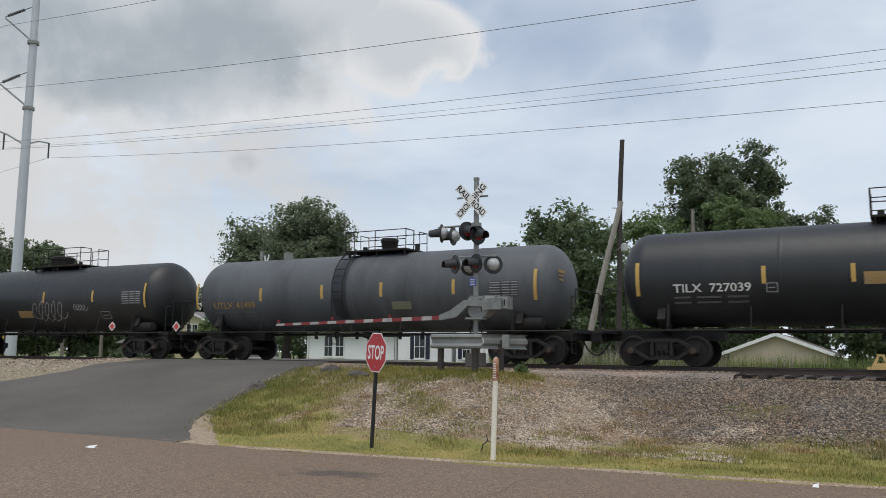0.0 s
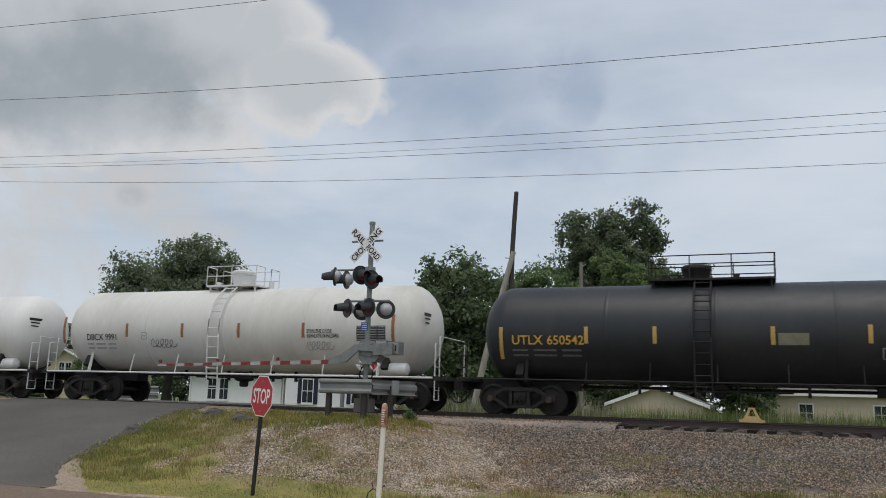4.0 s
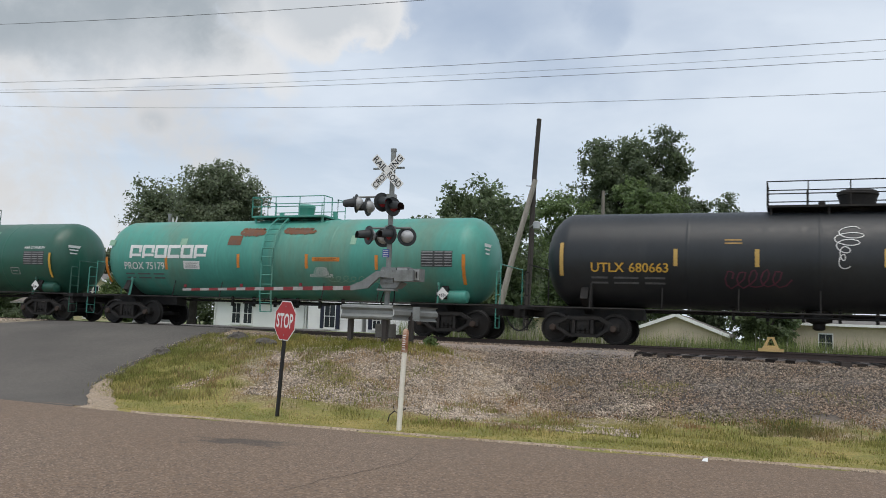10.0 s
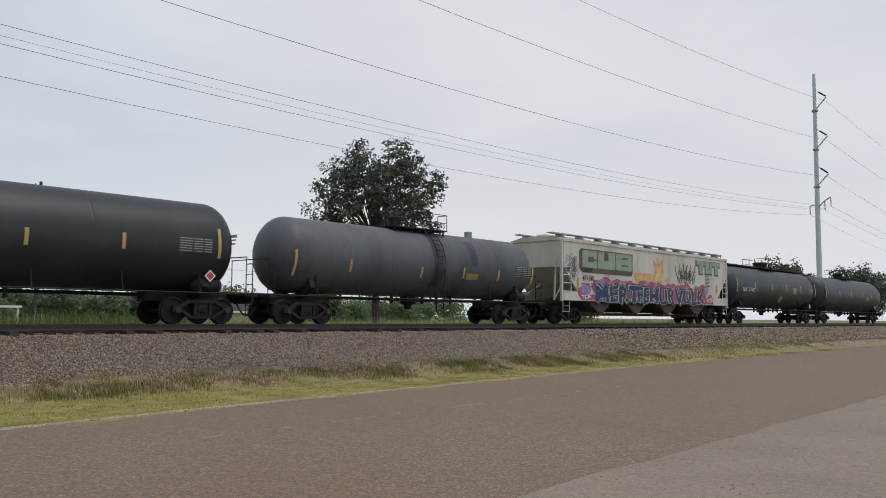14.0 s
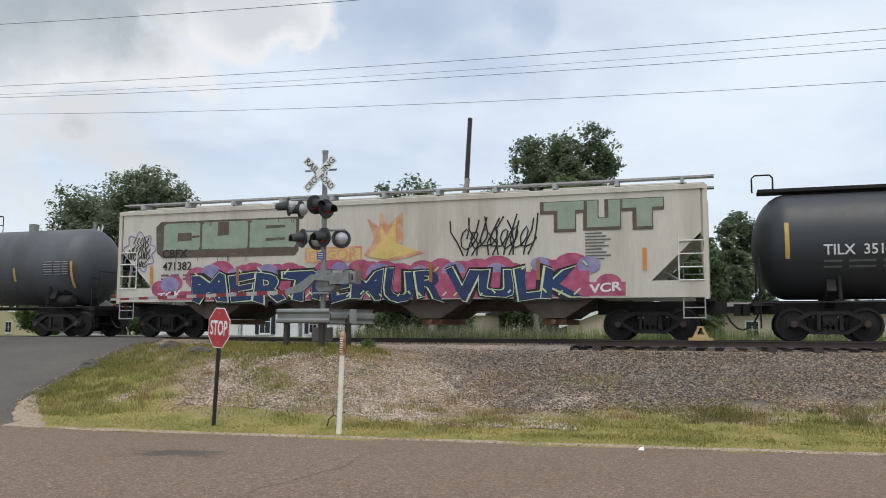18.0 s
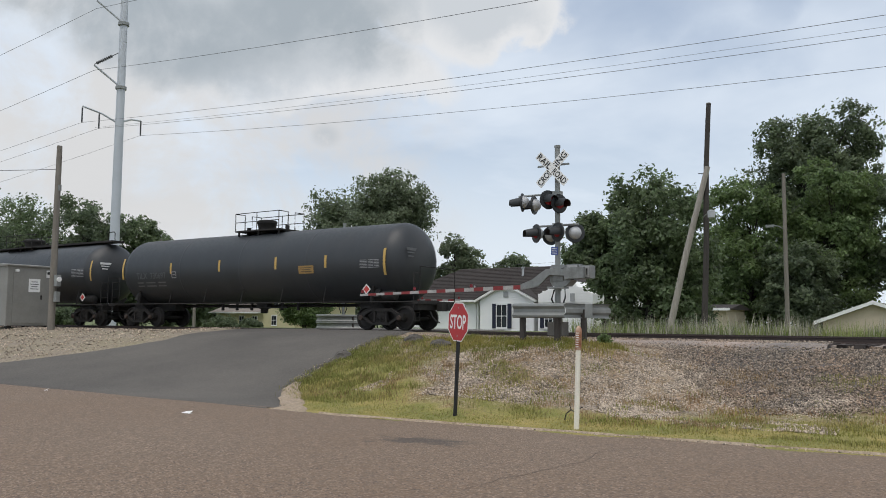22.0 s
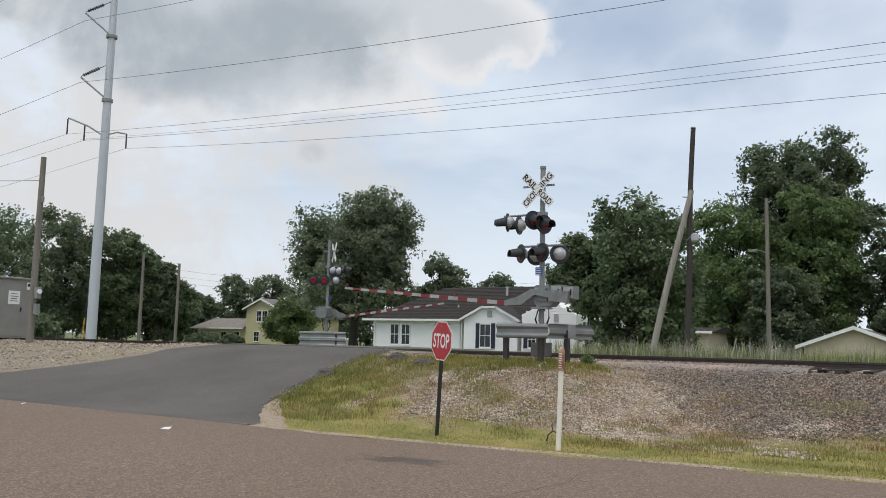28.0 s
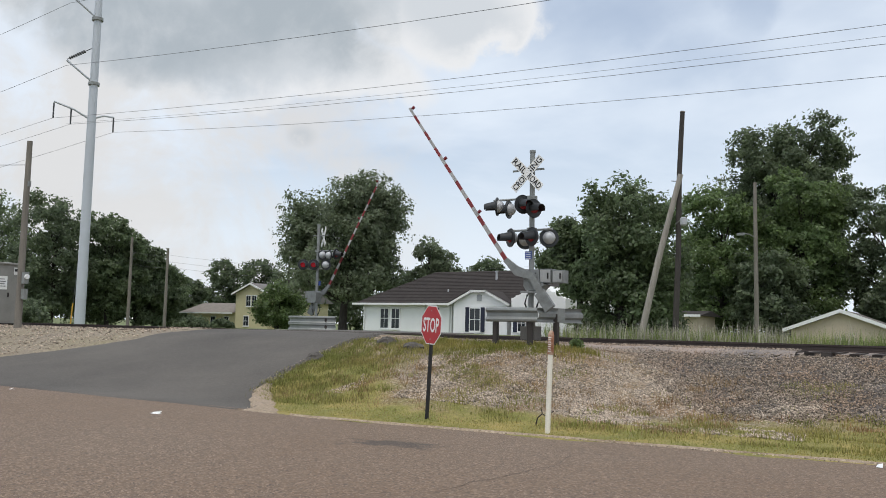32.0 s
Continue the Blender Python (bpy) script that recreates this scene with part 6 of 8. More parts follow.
def crossing_signal(x, y, z, turn, label, heads, boxes, flip=1, face=0):
    """Crossbuck mast with lights and a gate whose arm points along flip * -x."""
    sig = thing("crossing_signal", pose(x, y, z, 0, 0, turn), label, "crossing signal", "crossing signals")
    part("mast", Shape().rod((0, 0, 0.1), (0, 0, 5.12), 0.072, n=14), M["galv"], sig)
    part("mast_base", Shape().box((0, 0, 0.16), (0.42, 0.42, 0.36)).rod((0, 0, 0.3), (0, 0, 0.62), 0.12, n=12), M["concrete"], sig)
    part("crossbuck_bracket", Shape().box((0, -0.1, 4.5), (0.1, 0.12, 0.3)).box((-0.1, -0.05, 4.62), (0.95, 0.04, 0.05)), M["galv"], sig)
    for k, (a, words_) in enumerate(((45, ("CROS", "SING")), (-45, ("RAIL", "ROAD")))):
        q = math.radians(a)
        blade = Shape().prism([(-0.60, -0.115), (0.60, -0.115), (0.60, 0.115), (-0.60, 0.115)], -0.006, 0.006, XZ)
        b = part("crossbuck_blade", blade, M["sign_white"], sig, at=pose(-0.07, -0.17 - 0.02 * k, 4.5, 0, -a) if not face else pose(-0.2, -0.13, 4.55, 0, 0, face) @ pose(0, -0.02 * k, 0, 0, -a))
        for sx, w in zip((-1, 1), words_):
            part("lettering", text_shape(w, 0.50, 0.165, lambda u, v: (u + sx * 0.315, -0.011, v), 0.012), M["black"], b, smooth=0)
    up_, lo = UP, LO
    part("crossarm", Shape().rod((-1.2, 0, up_ + 0.2), (0.0, 0, up_ + 0.2), 0.03, n=8).box((0, 0, up_ + 0.2), (0.22, 0.2, 0.12)), M["galv"], sig)
    part("crossarm", Shape().rod((-0.75, 0, lo + 0.2), (0.62, 0, lo + 0.2), 0.03, n=8).box((0, 0, lo + 0.2), (0.22, 0.2, 0.12)), M["galv"], sig)
    for hx, hy, hz, yaw, lit in heads:
        light_head(sig, hx, hy, hz, yaw, lit)
    part("sign_tag", Shape().box((-0.06, -0.08, 2.26), (0.2, 0.01, 0.22)), M["blue_tag"], sig)
    s = Shape()
    for i in range(4):
        s.box((-0.06, -0.088, 2.33 - 0.05 * i), (0.15, 0.004, 0.016))
    part("tag_print", s, M["sign_white"], sig)
    mech = part("gate_mechanism", Shape().prism([(-0.14 * flip, 1.42), (-0.06 * flip, 1.30), (0.34 * flip, 1.30), (0.50 * flip, 1.46), (0.34 * flip, 1.52), (0.32 * flip, 1.86), (-0.08 * flip, 1.88), (-0.14 * flip, 1.80)], -0.20, 0.20, XZ), M["mech_grey"], sig)
    part("mechanism_cover", Shape().box((0.12 * flip, -0.215, 1.62), (0.30, 0.03, 0.36)), M["mech_grey"], mech)
    part("pivot_hub", Shape().lathe([(0.02, -0.25), (0.085, -0.25), (0.10, -0.22), (0.10, -0.19), (0.02, -0.19)], "Y", 16, pose(-0.05 * flip, 0, 1.70)), M["galv"], mech)
    for u in (-1, 1):
        part("cover_bolt", Shape().rod((0.12 * flip + u * 0.12, -0.245, 1.76), (0.12 * flip + u * 0.12, -0.23, 1.76), 0.018, n=6), M["under"], mech)
    for x0, wd, zz, hh in boxes:
        box = part("junction_box", Shape().box((x0 * flip, 0.0, zz), (wd, 0.32, hh)), M["mech_grey"], mech)
        part("box_lid", Shape().box((x0 * flip, -0.175, zz), (wd - 0.05, 0.03, hh - 0.06)), M["alu"], box)
        part("lid_latch", Shape().box((x0 * flip + 0.08, -0.20, zz), (0.03, 0.025, 0.16)), M["under"], box)
    part("mount_plate", Shape().box((0.05 * flip, -0.1, 1.26), (0.5, 0.3, 0.05)), M["galv"], mech)
    part("conduit", Shape().tube([(0.15 * flip, 0.12, 1.30), (0.16 * flip, 0.12, 1.0), (0.06 * flip, 0.1, 0.7)], 0.022), M["black_rubber"], mech)
    part("mast_clamp", Shape().rod((0, 0, 1.18), (0, 0, 1.30), 0.10, n=12), M["galv"], sig)
    part("mast_clamp", Shape().rod((0, 0, 1.72), (0, 0, 1.82), 0.10, n=12), M["galv"], sig)
    part("mast_cap", Shape().rod((0, 0, 5.10), (0, 0, 5.17), 0.085, n=12), M["galv"], sig)
    part("cable", Shape().tube([(-0.05, -0.12, 1.2), (-0.12, -0.14, 0.95), (-0.02, -0.1, 0.7), (0.06, -0.08, 0.45)], 0.025), M["black_rubber"], sig)
    # the moving arm, turning about y at its pivot
    pz = 1.40
    arm = part("gate_arm", Shape().prism([(0.35, 0.16), (-0.10, 0.20), (-0.45, -0.10), (-0.98, -0.16), (-0.98, -0.02), (-0.62, 0.10), (-0.2, 0.36), (0.35, 0.34)] if flip > 0 else [(-0.35, 0.34), (0.2, 0.36), (0.62, 0.10), (0.98, -0.02), (0.98, -0.16), (0.45, -0.10), (0.10, 0.20), (-0.35, 0.16)], -0.32, -0.24, XZ), M["mech_grey"], sig, at=pose(0, 0, pz))
    part("counterweight", Shape().box((0.62 * flip, -0.27, 0.22), (0.55, 0.12, 0.30)), M["mech_grey"], arm)
    n = 18
    a0, a1 = 0.9, 6.7
    for i in range(n):
        u, v = a0 + (a1 - a0) * i / n, a0 + (a1 - a0) * (i + 1) / n
        w = 0.115 - 0.05 * i / n
        part("arm_stripe", Shape().box((-flip * (u + v) / 2, -0.27, -0.09), (v - u, 0.035, w)), M["arm_white" if i % 2 else "arm_red"], arm)
    for u in (2.6, 4.6, 6.62):
        part("arm_lamp", Shape().rod((-flip * u, -0.27, -0.03), (-flip * u, -0.27, 0.06), 0.045, n=10), M["lens_dull"], arm)
    GATE.append((arm, pz))
    return sig


NEAR_HEADS = ((-1.06, -0.05, UP + 0.02, -72, 0), (-0.76, 0.08, UP - 0.06, -84, 0), (-0.20, -0.16, UP + 0.02, 56, 0), (0.10, -0.10, UP - 0.10, 62, 0), (-0.60, -0.1, LO, -36, 0), (-0.26, 0.14, LO - 0.05, 190, 0), (0.08, -0.16, LO, -24, 0), (0.46, 0.12, LO - 0.02, 212, 0))
# two lamps of the far mast face this side, the others face away
FAR_HEADS = ((-0.32, 0.0, UP, 12, 0), (-0.78, 0.05, UP - 0.03, -24, 0), (-1.15, 0.0, UP + 0.02, -86, 0), (-0.62, 0.1, 3.14, 14, 0), (0.04, 0.25, 3.16, 218, 1), (0.72, 0.25, 3.18, 218, 1))
crossing_signal(-10.1, 20.4, 1.52, 0, "near crossbuck mast with flashing lights and striped gate", NEAR_HEADS, ((0.50, 0.34, 1.69, 0.38), (0.86, 0.32, 1.67, 0.34)))
crossing_signal(-27.2, 31.3, 1.52, 180, "far crossbuck mast seen from behind with striped gate", FAR_HEADS, ((0.46, 0.26, 1.69, 0.34),), face=-36)
gr = thing("guard_rail", (-10.1, 20.4, 1.42), "galvanized corrugated guard rail round the mast", "guard rail", "guard rails")
w_beam(-1.15, 0.40, -0.50, 0.74, "beam", gr, bow=0.10)
beam = Shape()
prof_ = [(0.0, -0.195), (0.06, -0.165), (0.07, -0.115), (0.0, -0.05), (0.0, 0.05), (0.07, 0.115), (0.06, 0.165), (0.0, 0.195)]
beam.v = [(0.44 + 0.62 * i - q + off, -0.42 + 1.5 * i, 0.74 + b_) for i in (0, 1) for off in (0.0, 0.006) for q, b_ in prof_]
beam.f = [(8 * k + j, 8 * k + j + 1, 16 + 8 * k + j + 1, 16 + 8 * k + j) for k in (0, 1) for j in range(7)]
part("beam", beam, M["galv"], gr)
part("end_shoe", Shape().box((0.94, -0.10, 0.74), (0.20, 0.04, 0.36)), M["galv"], gr)
for px_, py_ in ((-0.88, -0.36), (0.16, -0.36), (0.66, 0.2)):
    part("post", Shape().box((px_, py_, 0.36), (0.12, 0.14, 0.84)), M["wood_pole_dark"], gr)
gr = thing("guard_rail", (-26.95, 31.3, 1.5), "galvanized guard rail curved round the far mast", "guard rail", "guard rails")
for z in (0.14, 0.46):
    w_beam(-1.62, 1.36, -1.25, z, "beam", gr, bow=0.85)
for px_, py_ in ((-1.2, -0.7), (0.0, -1.05), (1.0, -0.7)):
    part("post", Shape().box((px_, py_, 0.24), (0.13, 0.15, 0.70)), M["wood_pole_dark"], gr)

stop = thing("stop_sign", pose(-9.08, 13.82, 0.0, 0, 2.6, 0), "red octagonal stop sign on a dark square post", "sign")
part("post", Shape().box((0, 0, 0.88), (0.055, 0.055, 1.80)), M["black"], stop)
s = Shape()
octo = [(0.381 / math.cos(math.pi / 8) * math.cos(math.pi / 8 + k * math.pi / 4), 1.84 + 0.381 / math.cos(math.pi / 8) * math.sin(math.pi / 8 + k * math.pi / 4)) for k in range(8)]
face = part("sign_plate", Shape().prism(octo, -0.002, 0.002, XZ), M["sign_white"], stop, at=pose(0, -0.035, 0, 0, 0, -26))
small = [(x * 0.945, 1.84 + (z - 1.84) * 0.945) for x, z in octo]
part("red_field", Shape().prism(small, -0.006, -0.0025, XZ), M["red"], face)
part("lettering", text_shape("STOP", 0.60, 0.27, lambda u, v: (u, -0.0085, 1.84 + v), 0.02), M["sign_white"], face, smooth=0)
for z in (1.56, 2.12):
    part("bolt", Shape().rod((0, -0.014, z), (0, -0.008, z), 0.014, n=8), M["galv"], face)

M["post_cream"] = mat("post_cream", (0.86, 0.82, 0.73), 0.6, var=0.1, scale=3, fine=30, color2=(0.74, 0.69, 0.58))
post = thing("marker_post", pose(-6.36, 13.55, 0, 0, 1.8, 0), "white marker post with a rusty orange cap", "marker post")
part("shaft", Shape().rod((0, 0, -0.05), (0, 0, 1.36), 0.047, 0.044, n=14), M["post_cream"], post)
M["rusty_orange"] = mat("rusty_orange", (0.36, 0.15, 0.08), 0.8, var=0.3, scale=9, fine=50, color2=(0.42, 0.30, 0.22))
part("cap", Shape().lathe([(0.05, 1.36), (0.055, 1.37), (0.055, 1.70), (0.045, 1.75), (0.02, 1.78), (0.005, 1.785)], "Z", 14), M["rusty_orange"], post)
s = Shape()
for i in range(7):
    s.box((0, -0.053, 1.42 + 0.04 * i), (0.05, 0.008, 0.014))
part("cap_print", s, M["sign_white"], post)

# signal cabinet and its pole
cab = thing("signal_cabinet", (-39.1, 21.5, 1.34), "grey steel railway signal cabinet on short legs", "cabinet")
part("body", Shape().box((0, 0, 1.55), (2.2, 2.2, 2.75)), M["galv_pole"], cab)
cabm = M["cabinet_grey"] = mat("cabinet_grey", (0.255, 0.25, 0.228), 0.6, 0.2, var=0.12, scale=1, fine=12)
cab.children[0].data.materials[0] = cabm
part("roof", Shape().prism([(-1.2, 2.92), (1.2, 2.92), (1.2, 2.98), (0, 3.08), (-1.2, 2.98)], -1.2, 1.2, XZ), cabm, cab)
part("door", Shape().box((1.112, -0.1, 1.5), (0.03, 1.5, 2.45)), cabm, cab)
part("door_handle", Shape().box((1.14, 0.5, 1.5), (0.04, 0.06, 0.2)), M["under"], cab)
part("corner_post", Shape().box((1.09, -1.09, 1.55), (0.1, 0.1, 2.8)), cabm, cab)
part("notice", Shape().box((1.13, 0.15, 2.05), (0.012, 0.55, 0.62)), M["sign_white"], cab)
s = Shape()
for i in range(4):
    s.box((1.138, 0.15, 2.22 - 0.11 * i), (0.004, 0.3 + 0.1 * (i % 2), 0.035))
part("notice_print", s, M["bar_dim"], cab)
part("number_plate", Shape().box((1.13, 0.92, 2.62), (0.012, 0.4, 0.34)), M["white"], cab)
part("plate_print", Shape().box((1.138, 0.92, 2.66), (0.004, 0.32, 0.13)), M["black"], cab)
part("cabinet_lamp", Shape().box((1.16, -0.72, 2.72), (0.12, 0.14, 0.12)), M["sign_white"], cab)
for a, b in ((-0.9, -0.9), (0.9, -0.9), (-0.9, 0.9), (0.9, 0.9)):
    part("leg", Shape().box((a, b, 0.08), (0.22, 0.22, 0.36)), M["under"], cab)


def wood_pole(x, y, z, top, r, label, dark=False, lean=(0, 0)):
    p = thing("utility_pole", (x, y, z), label, "utility pole", "wooden utility poles")
    part("shaft", Shape().rod((0, 0, -0.3), (lean[0], lean[1], top), r, r * 0.7, n=12), M["wood_pole_dark" if dark else "wood_pole"], p)
    return p


p = wood_pole(-34.66, 20.6, 1.3, 8.2, 0.16, "weathered wooden service pole beside the signal cabinet")
part("meter_box", Shape().box((0.3, 0.02, 2.2), (0.22, 0.2, 0.5)).box((0.3, 0.02, 1.5), (0.2, 0.18, 0.45)), M["galv"], p)
part("meter_dial", Shape().rod((0.42, 0.0, 2.25), (0.50, 0.0, 2.25), 0.1, n=12), M["sign_white"], p)
part("wire_clamp", Shape().box((0.16, 0, 6.3), (0.12, 0.1, 0.25)), M["galv"], p)
p = thing("utility_pole", (-11.5, 38, 0.5), "tall dark wooden pole, slightly bowed, propped by a leaning brace", "utility pole", "wooden utility poles")
bow = [(-0.02, -0.3), (0.03, 1.6), (0.17, 4.7), (0.20, 6.6), (0.24, 8.6), (0.32, 10.1), (0.40, 11.45)]
s = Shape()
for (x0, z0), (x1, z1) in zip(bow, bow[1:]):
    s.rod((x0, 0, z0), (x1, 0, z1 + 0.01), 0.145 - 0.003 * z0, 0.145 - 0.003 * z1, n=12)
part("shaft", s, M["wood_pole_dark"], p)
part("pole_top", Shape().rod((0.40, 0, 11.45), (0.402, 0, 11.50), 0.125, 0.10, n=12), M["wood_pole"], p)
yard = part("yard_lamp", Shape().rod((0.1, -0.15, 6.2), (0.55, -0.55, 6.4), 0.03, n=6), M["galv"], p)
part("lamp_globe", Shape().lathe([(0.05, 0), (0.17, -0.05), (0.16, -0.35), (0.05, -0.42)], "Z", 12, Matrix.Translation((0.6, -0.6, 6.45))), M["silver"], yard)
p = thing("brace_pole", (-13.08, 37.6, 0.5), "pale grey wooden brace leaning on the tall pole", "utility pole")
part("shaft", Shape().rod((-0.2, 0, -0.3), (0.9, 0.1, 4.5), 0.165, 0.145, n=12).rod((0.9, 0.1, 4.5), (1.93, 0.22, 8.5), 0.145, 0.12, n=12), M["wood_pale"], p)
part("brace_bolt", Shape().rod((1.62, -0.14, 8.15), (1.75, 0.3, 8.2), 0.02, n=6), M["under"], p)
p = wood_pole(-8.34, 40, 0.4, 8.35, 0.115, "slim weathered pole in front of the trees")
part("street_arm", Shape().tube([(0, 0, 5.75), (-0.25, -0.2, 5.92), (-0.42, -0.35, 5.93)], 0.025).box((-0.56, -0.42, 5.91), (0.34, 0.18, 0.12)), M["galv"], p)
p = wood_pole(-79.6, 60, 0.5, 10.5, 0.2, "distant wooden pole with a street light arm")
part("street_arm", Shape().tube([(0, 0, 8.2), (0.6, -0.3, 8.5), (1.6, -0.8, 8.6)], 0.04), M["galv"], p)
wood_pole(-71.0, 58, 0.5, 8.8, 0.18, "distant wooden pole carrying house wires")
p = wood_pole(26.7, 68, -0.2, 12.5, 0.17, "tall weathered pole standing in the field beyond the track", True)
part("pole_bracket", Shape().box((-0.2, -0.05, 11.9), (0.5, 0.12, 0.14)).rod((-0.42, -0.05, 11.9), (-0.42, -0.05, 12.3), 0.05, n=8), M["galv"], p)
wood_pole(-65.0, 70, 0.5, 7.8, 0.17, "distant dark wooden pole beyond the houses", True)
p = thing("track_marker", (-57.0, 31.0, 1.0), "small white oval marker plate by the track", "marker")
part("stake", Shape().rod((0, 0, -0.3), (0, 0, 0.5), 0.03, n=6), M["galv"], p)
part("plate", Shape().lathe([(0.02, -0.01), (0.32, -0.01), (0.32, 0.01), (0.02, 0.01)], "Y", 18, pose(0, 0, 0.65, 0, 0, 35)), M["sign_white"], p)
# steel transmission poles and their wires


def steel_pole(x, label):
    p = thing("transmission_pole", (x, 33, 0.4), label, "transmission pole", "steel transmission poles")
    s = Shape()
    for a, b, r0, r1 in ((-0.4, 10, 0.34, 0.295), (10, 20, 0.30, 0.245), (20, 30.3, 0.25, 0.175)):
        s.rod((0, 0, a), (0, 0, b), r0, r1, n=12)
    part("shaft", s, M["galv_pole"], p)
    for z in (27.0, 22.4, 18.0):
        part("brace_arm", Shape().rod((0, 0, z - 1.1), (-0.75, -1.55, z + 0.15), 0.07, n=8), M["galv_pole"], p)
        ins = Shape()
        a, b = Vector((0, 0, z + 1.4)), Vector((-0.75, -1.55, z + 0.2))
        ins.rod(a, b, 0.025, n=6)
        for k in range(8):
            q = a.lerp(b, 0.38 + 0.07 * k)
            ins.rod(q, q + (b - a).normalized() * 0.08, 0.10, n=8)
        part("insulator", ins, M["panel_grey"], p)
        part("collar", Shape().rod((0, 0, z - 1.25), (0, 0, z - 1.05), 0.36, n=12), M["galv"], p)
    arm = Shape().tube([(0, 0, 14.4), (-0.6, -0.9, 15.0), (-1.3, -1.9, 15.4)], 0.07).tube([(0, 0, 14.5), (0.4, 0.6, 14.8), (0.75, 1.1, 14.75)], 0.07)
    part("crossarm", arm, M["galv_pole"], p)
    for a, z in (((-1.3, -1.9), 15.3), ((-0.7, -1.05), 15.0), ((0.75, 1.1), 14.75)):
        part("insulator", Shape().rod((*a, z), (*a, z - 1.0), 0.05, n=8), M["panel_grey"], p)
    return p


guy = thing("guy_wire", (-49.6, 33, 0.5), "slanting guy wire with a yellow plastic guard", "guy wire")
part("strand", Shape().rod((0, 0, 0), (0.85, 0, 9.5), 0.012, n=5), M["wire"], guy)
part("guard", Shape().rod((-0.02, -0.01, 0), (0.2, -0.01, 2.3), 0.04, n=8), M["amber"], guy, "yellow plastic guard")
steel_pole(-48.6, "tall tapered grey steel transmission pole with braced arms")
steel_pole(100.3, "tall tapered grey steel transmission pole down the line")


def wire(a, b, sag, r, label, n=28):
    a, b = Vector(a), Vector(b)
    pts = [a.lerp(b, i / n) - Vector((0, 0, 4 * sag * (i / n) * (1 - i / n))) for i in range(n + 1)]
    w = tagged(part("power_line", Shape().tube(pts, r * 0.47, n=5), M["wire"]), label, "power line", "overhead power lines")
    return w


for dx, dy, z, sag, r in ((-1.3, -1.9, 14.7, 2.75, 0.022), (-0.7, -1.05, 14.4, 2.9, 0.022), (0.75, 1.1, 14.15, 3.3, 0.022), (-0.75, -1.55, 18.2, 3.4, 0.028), (-0.75, -1.55, 22.4, 3.1, 0.028), (-0.75, -1.55, 27.0, 3.3, 0.028)):
    for x0, x1 in ((-48.6, 100.3), (-220, -48.6), (100.3, 260)):
        wire((x0 + dx, 33 + dy, z), (x1 + dx, 33 + dy, z), sag * ((x1 - x0) / 149) ** 2, r, "thin dark overhead conductor sagging between steel poles")
wire((-48.6 - 0.9, 31.8, 14.45), (100.3 - 0.9, 31.8, 14.5), 2.7, 0.014, "thin dark overhead conductor sagging between steel poles")
wire((-34.66, 20.6, 8.45), (-75, 12, 13.6), 0.9, 0.03, "slack service wire to the wooden pole")
for z in (8.6, 7.9, 7.3):
    wire((-71, 58, z), (-65, 70, z - 0.6), 0.1, 0.02, "thin house wires between wooden poles", 6)
    wire((-65, 70, z - 0.6), (-20, 74, z + 0.2), 0.9, 0.02, "thin house wires between wooden poles")
    wire((-79.6, 60, z + 0.8), (-71, 58, z), 0.2, 0.02, "thin house wires between wooden poles", 6)

for z in (8.1, 6.9):
    wire((26.7, 68, z), (-6, 72, z - 0.8), 0.7, 0.024, "thin house wires crossing the field")
    wire((26.7, 68, z), (95, 70, z + 0.4), 1.1, 0.024, "thin house wires crossing the field")

# ---- buildings ----
M["window_white"] = M["sign_white"]
M["curtain"] = mat("curtain", (0.35, 0.36, 0.36), 0.8, var=0.1)


def window(parent, x, y, z, w, h, shutters=False):
    """A sash window in a wall that faces -y."""
    win = part("window", Shape().box((x, y - 0.02, z), (w + 0.16, 0.06, h + 0.16)), M["window_white"], parent)
    for k in (-1, 1):
        part("pane", Shape().box((x, y - 0.056, z + k * h / 4), (w, 0.012, h / 2 - 0.05)), M["glass"], win)
    part("muntin", Shape().box((x, y - 0.066, z), (0.03, 0.01, h)), M["window_white"], win)
    part("sill", Shape().box((x, y - 0.08, z - h / 2 - 0.1), (w + 0.24, 0.1, 0.05)), M["window_white"], win)
    if shutters:
        for k in (-1, 1):
            part("shutter", Shape().box((x + k * (w / 2 + 0.22), y - 0.03, z), (0.3, 0.05, h + 0.12)), M["navy"], parent)


def boards(parent, x0, x1, y, z0, z1, step, material, top=None):
    """Lapped siding boards on a wall that faces -y; top(z) narrows them under a gable."""
    k = int((z1 - z0) / step)
    for i in range(k):
        a, b = z0 + i * step, z0 + (i + 1) * step
        xa, xb = (x0, x1) if top is None else top((a + b) / 2)
        if xb - xa < 0.2:
            continue
        s = Shape().add([(xa, y - 0.03, a), (xb, y - 0.03, a), (xb, y - 0.008, b), (xa, y - 0.008, b), (xa, y, a), (xb, y, a), (xb, y, b), (xa, y, b)], [(0, 1, 2, 3), (4, 5, 1, 0), (4, 0, 3, 7), (5, 6, 2, 1), (3, 2, 6, 7)])
        part("board", s, material, parent, smooth=0)


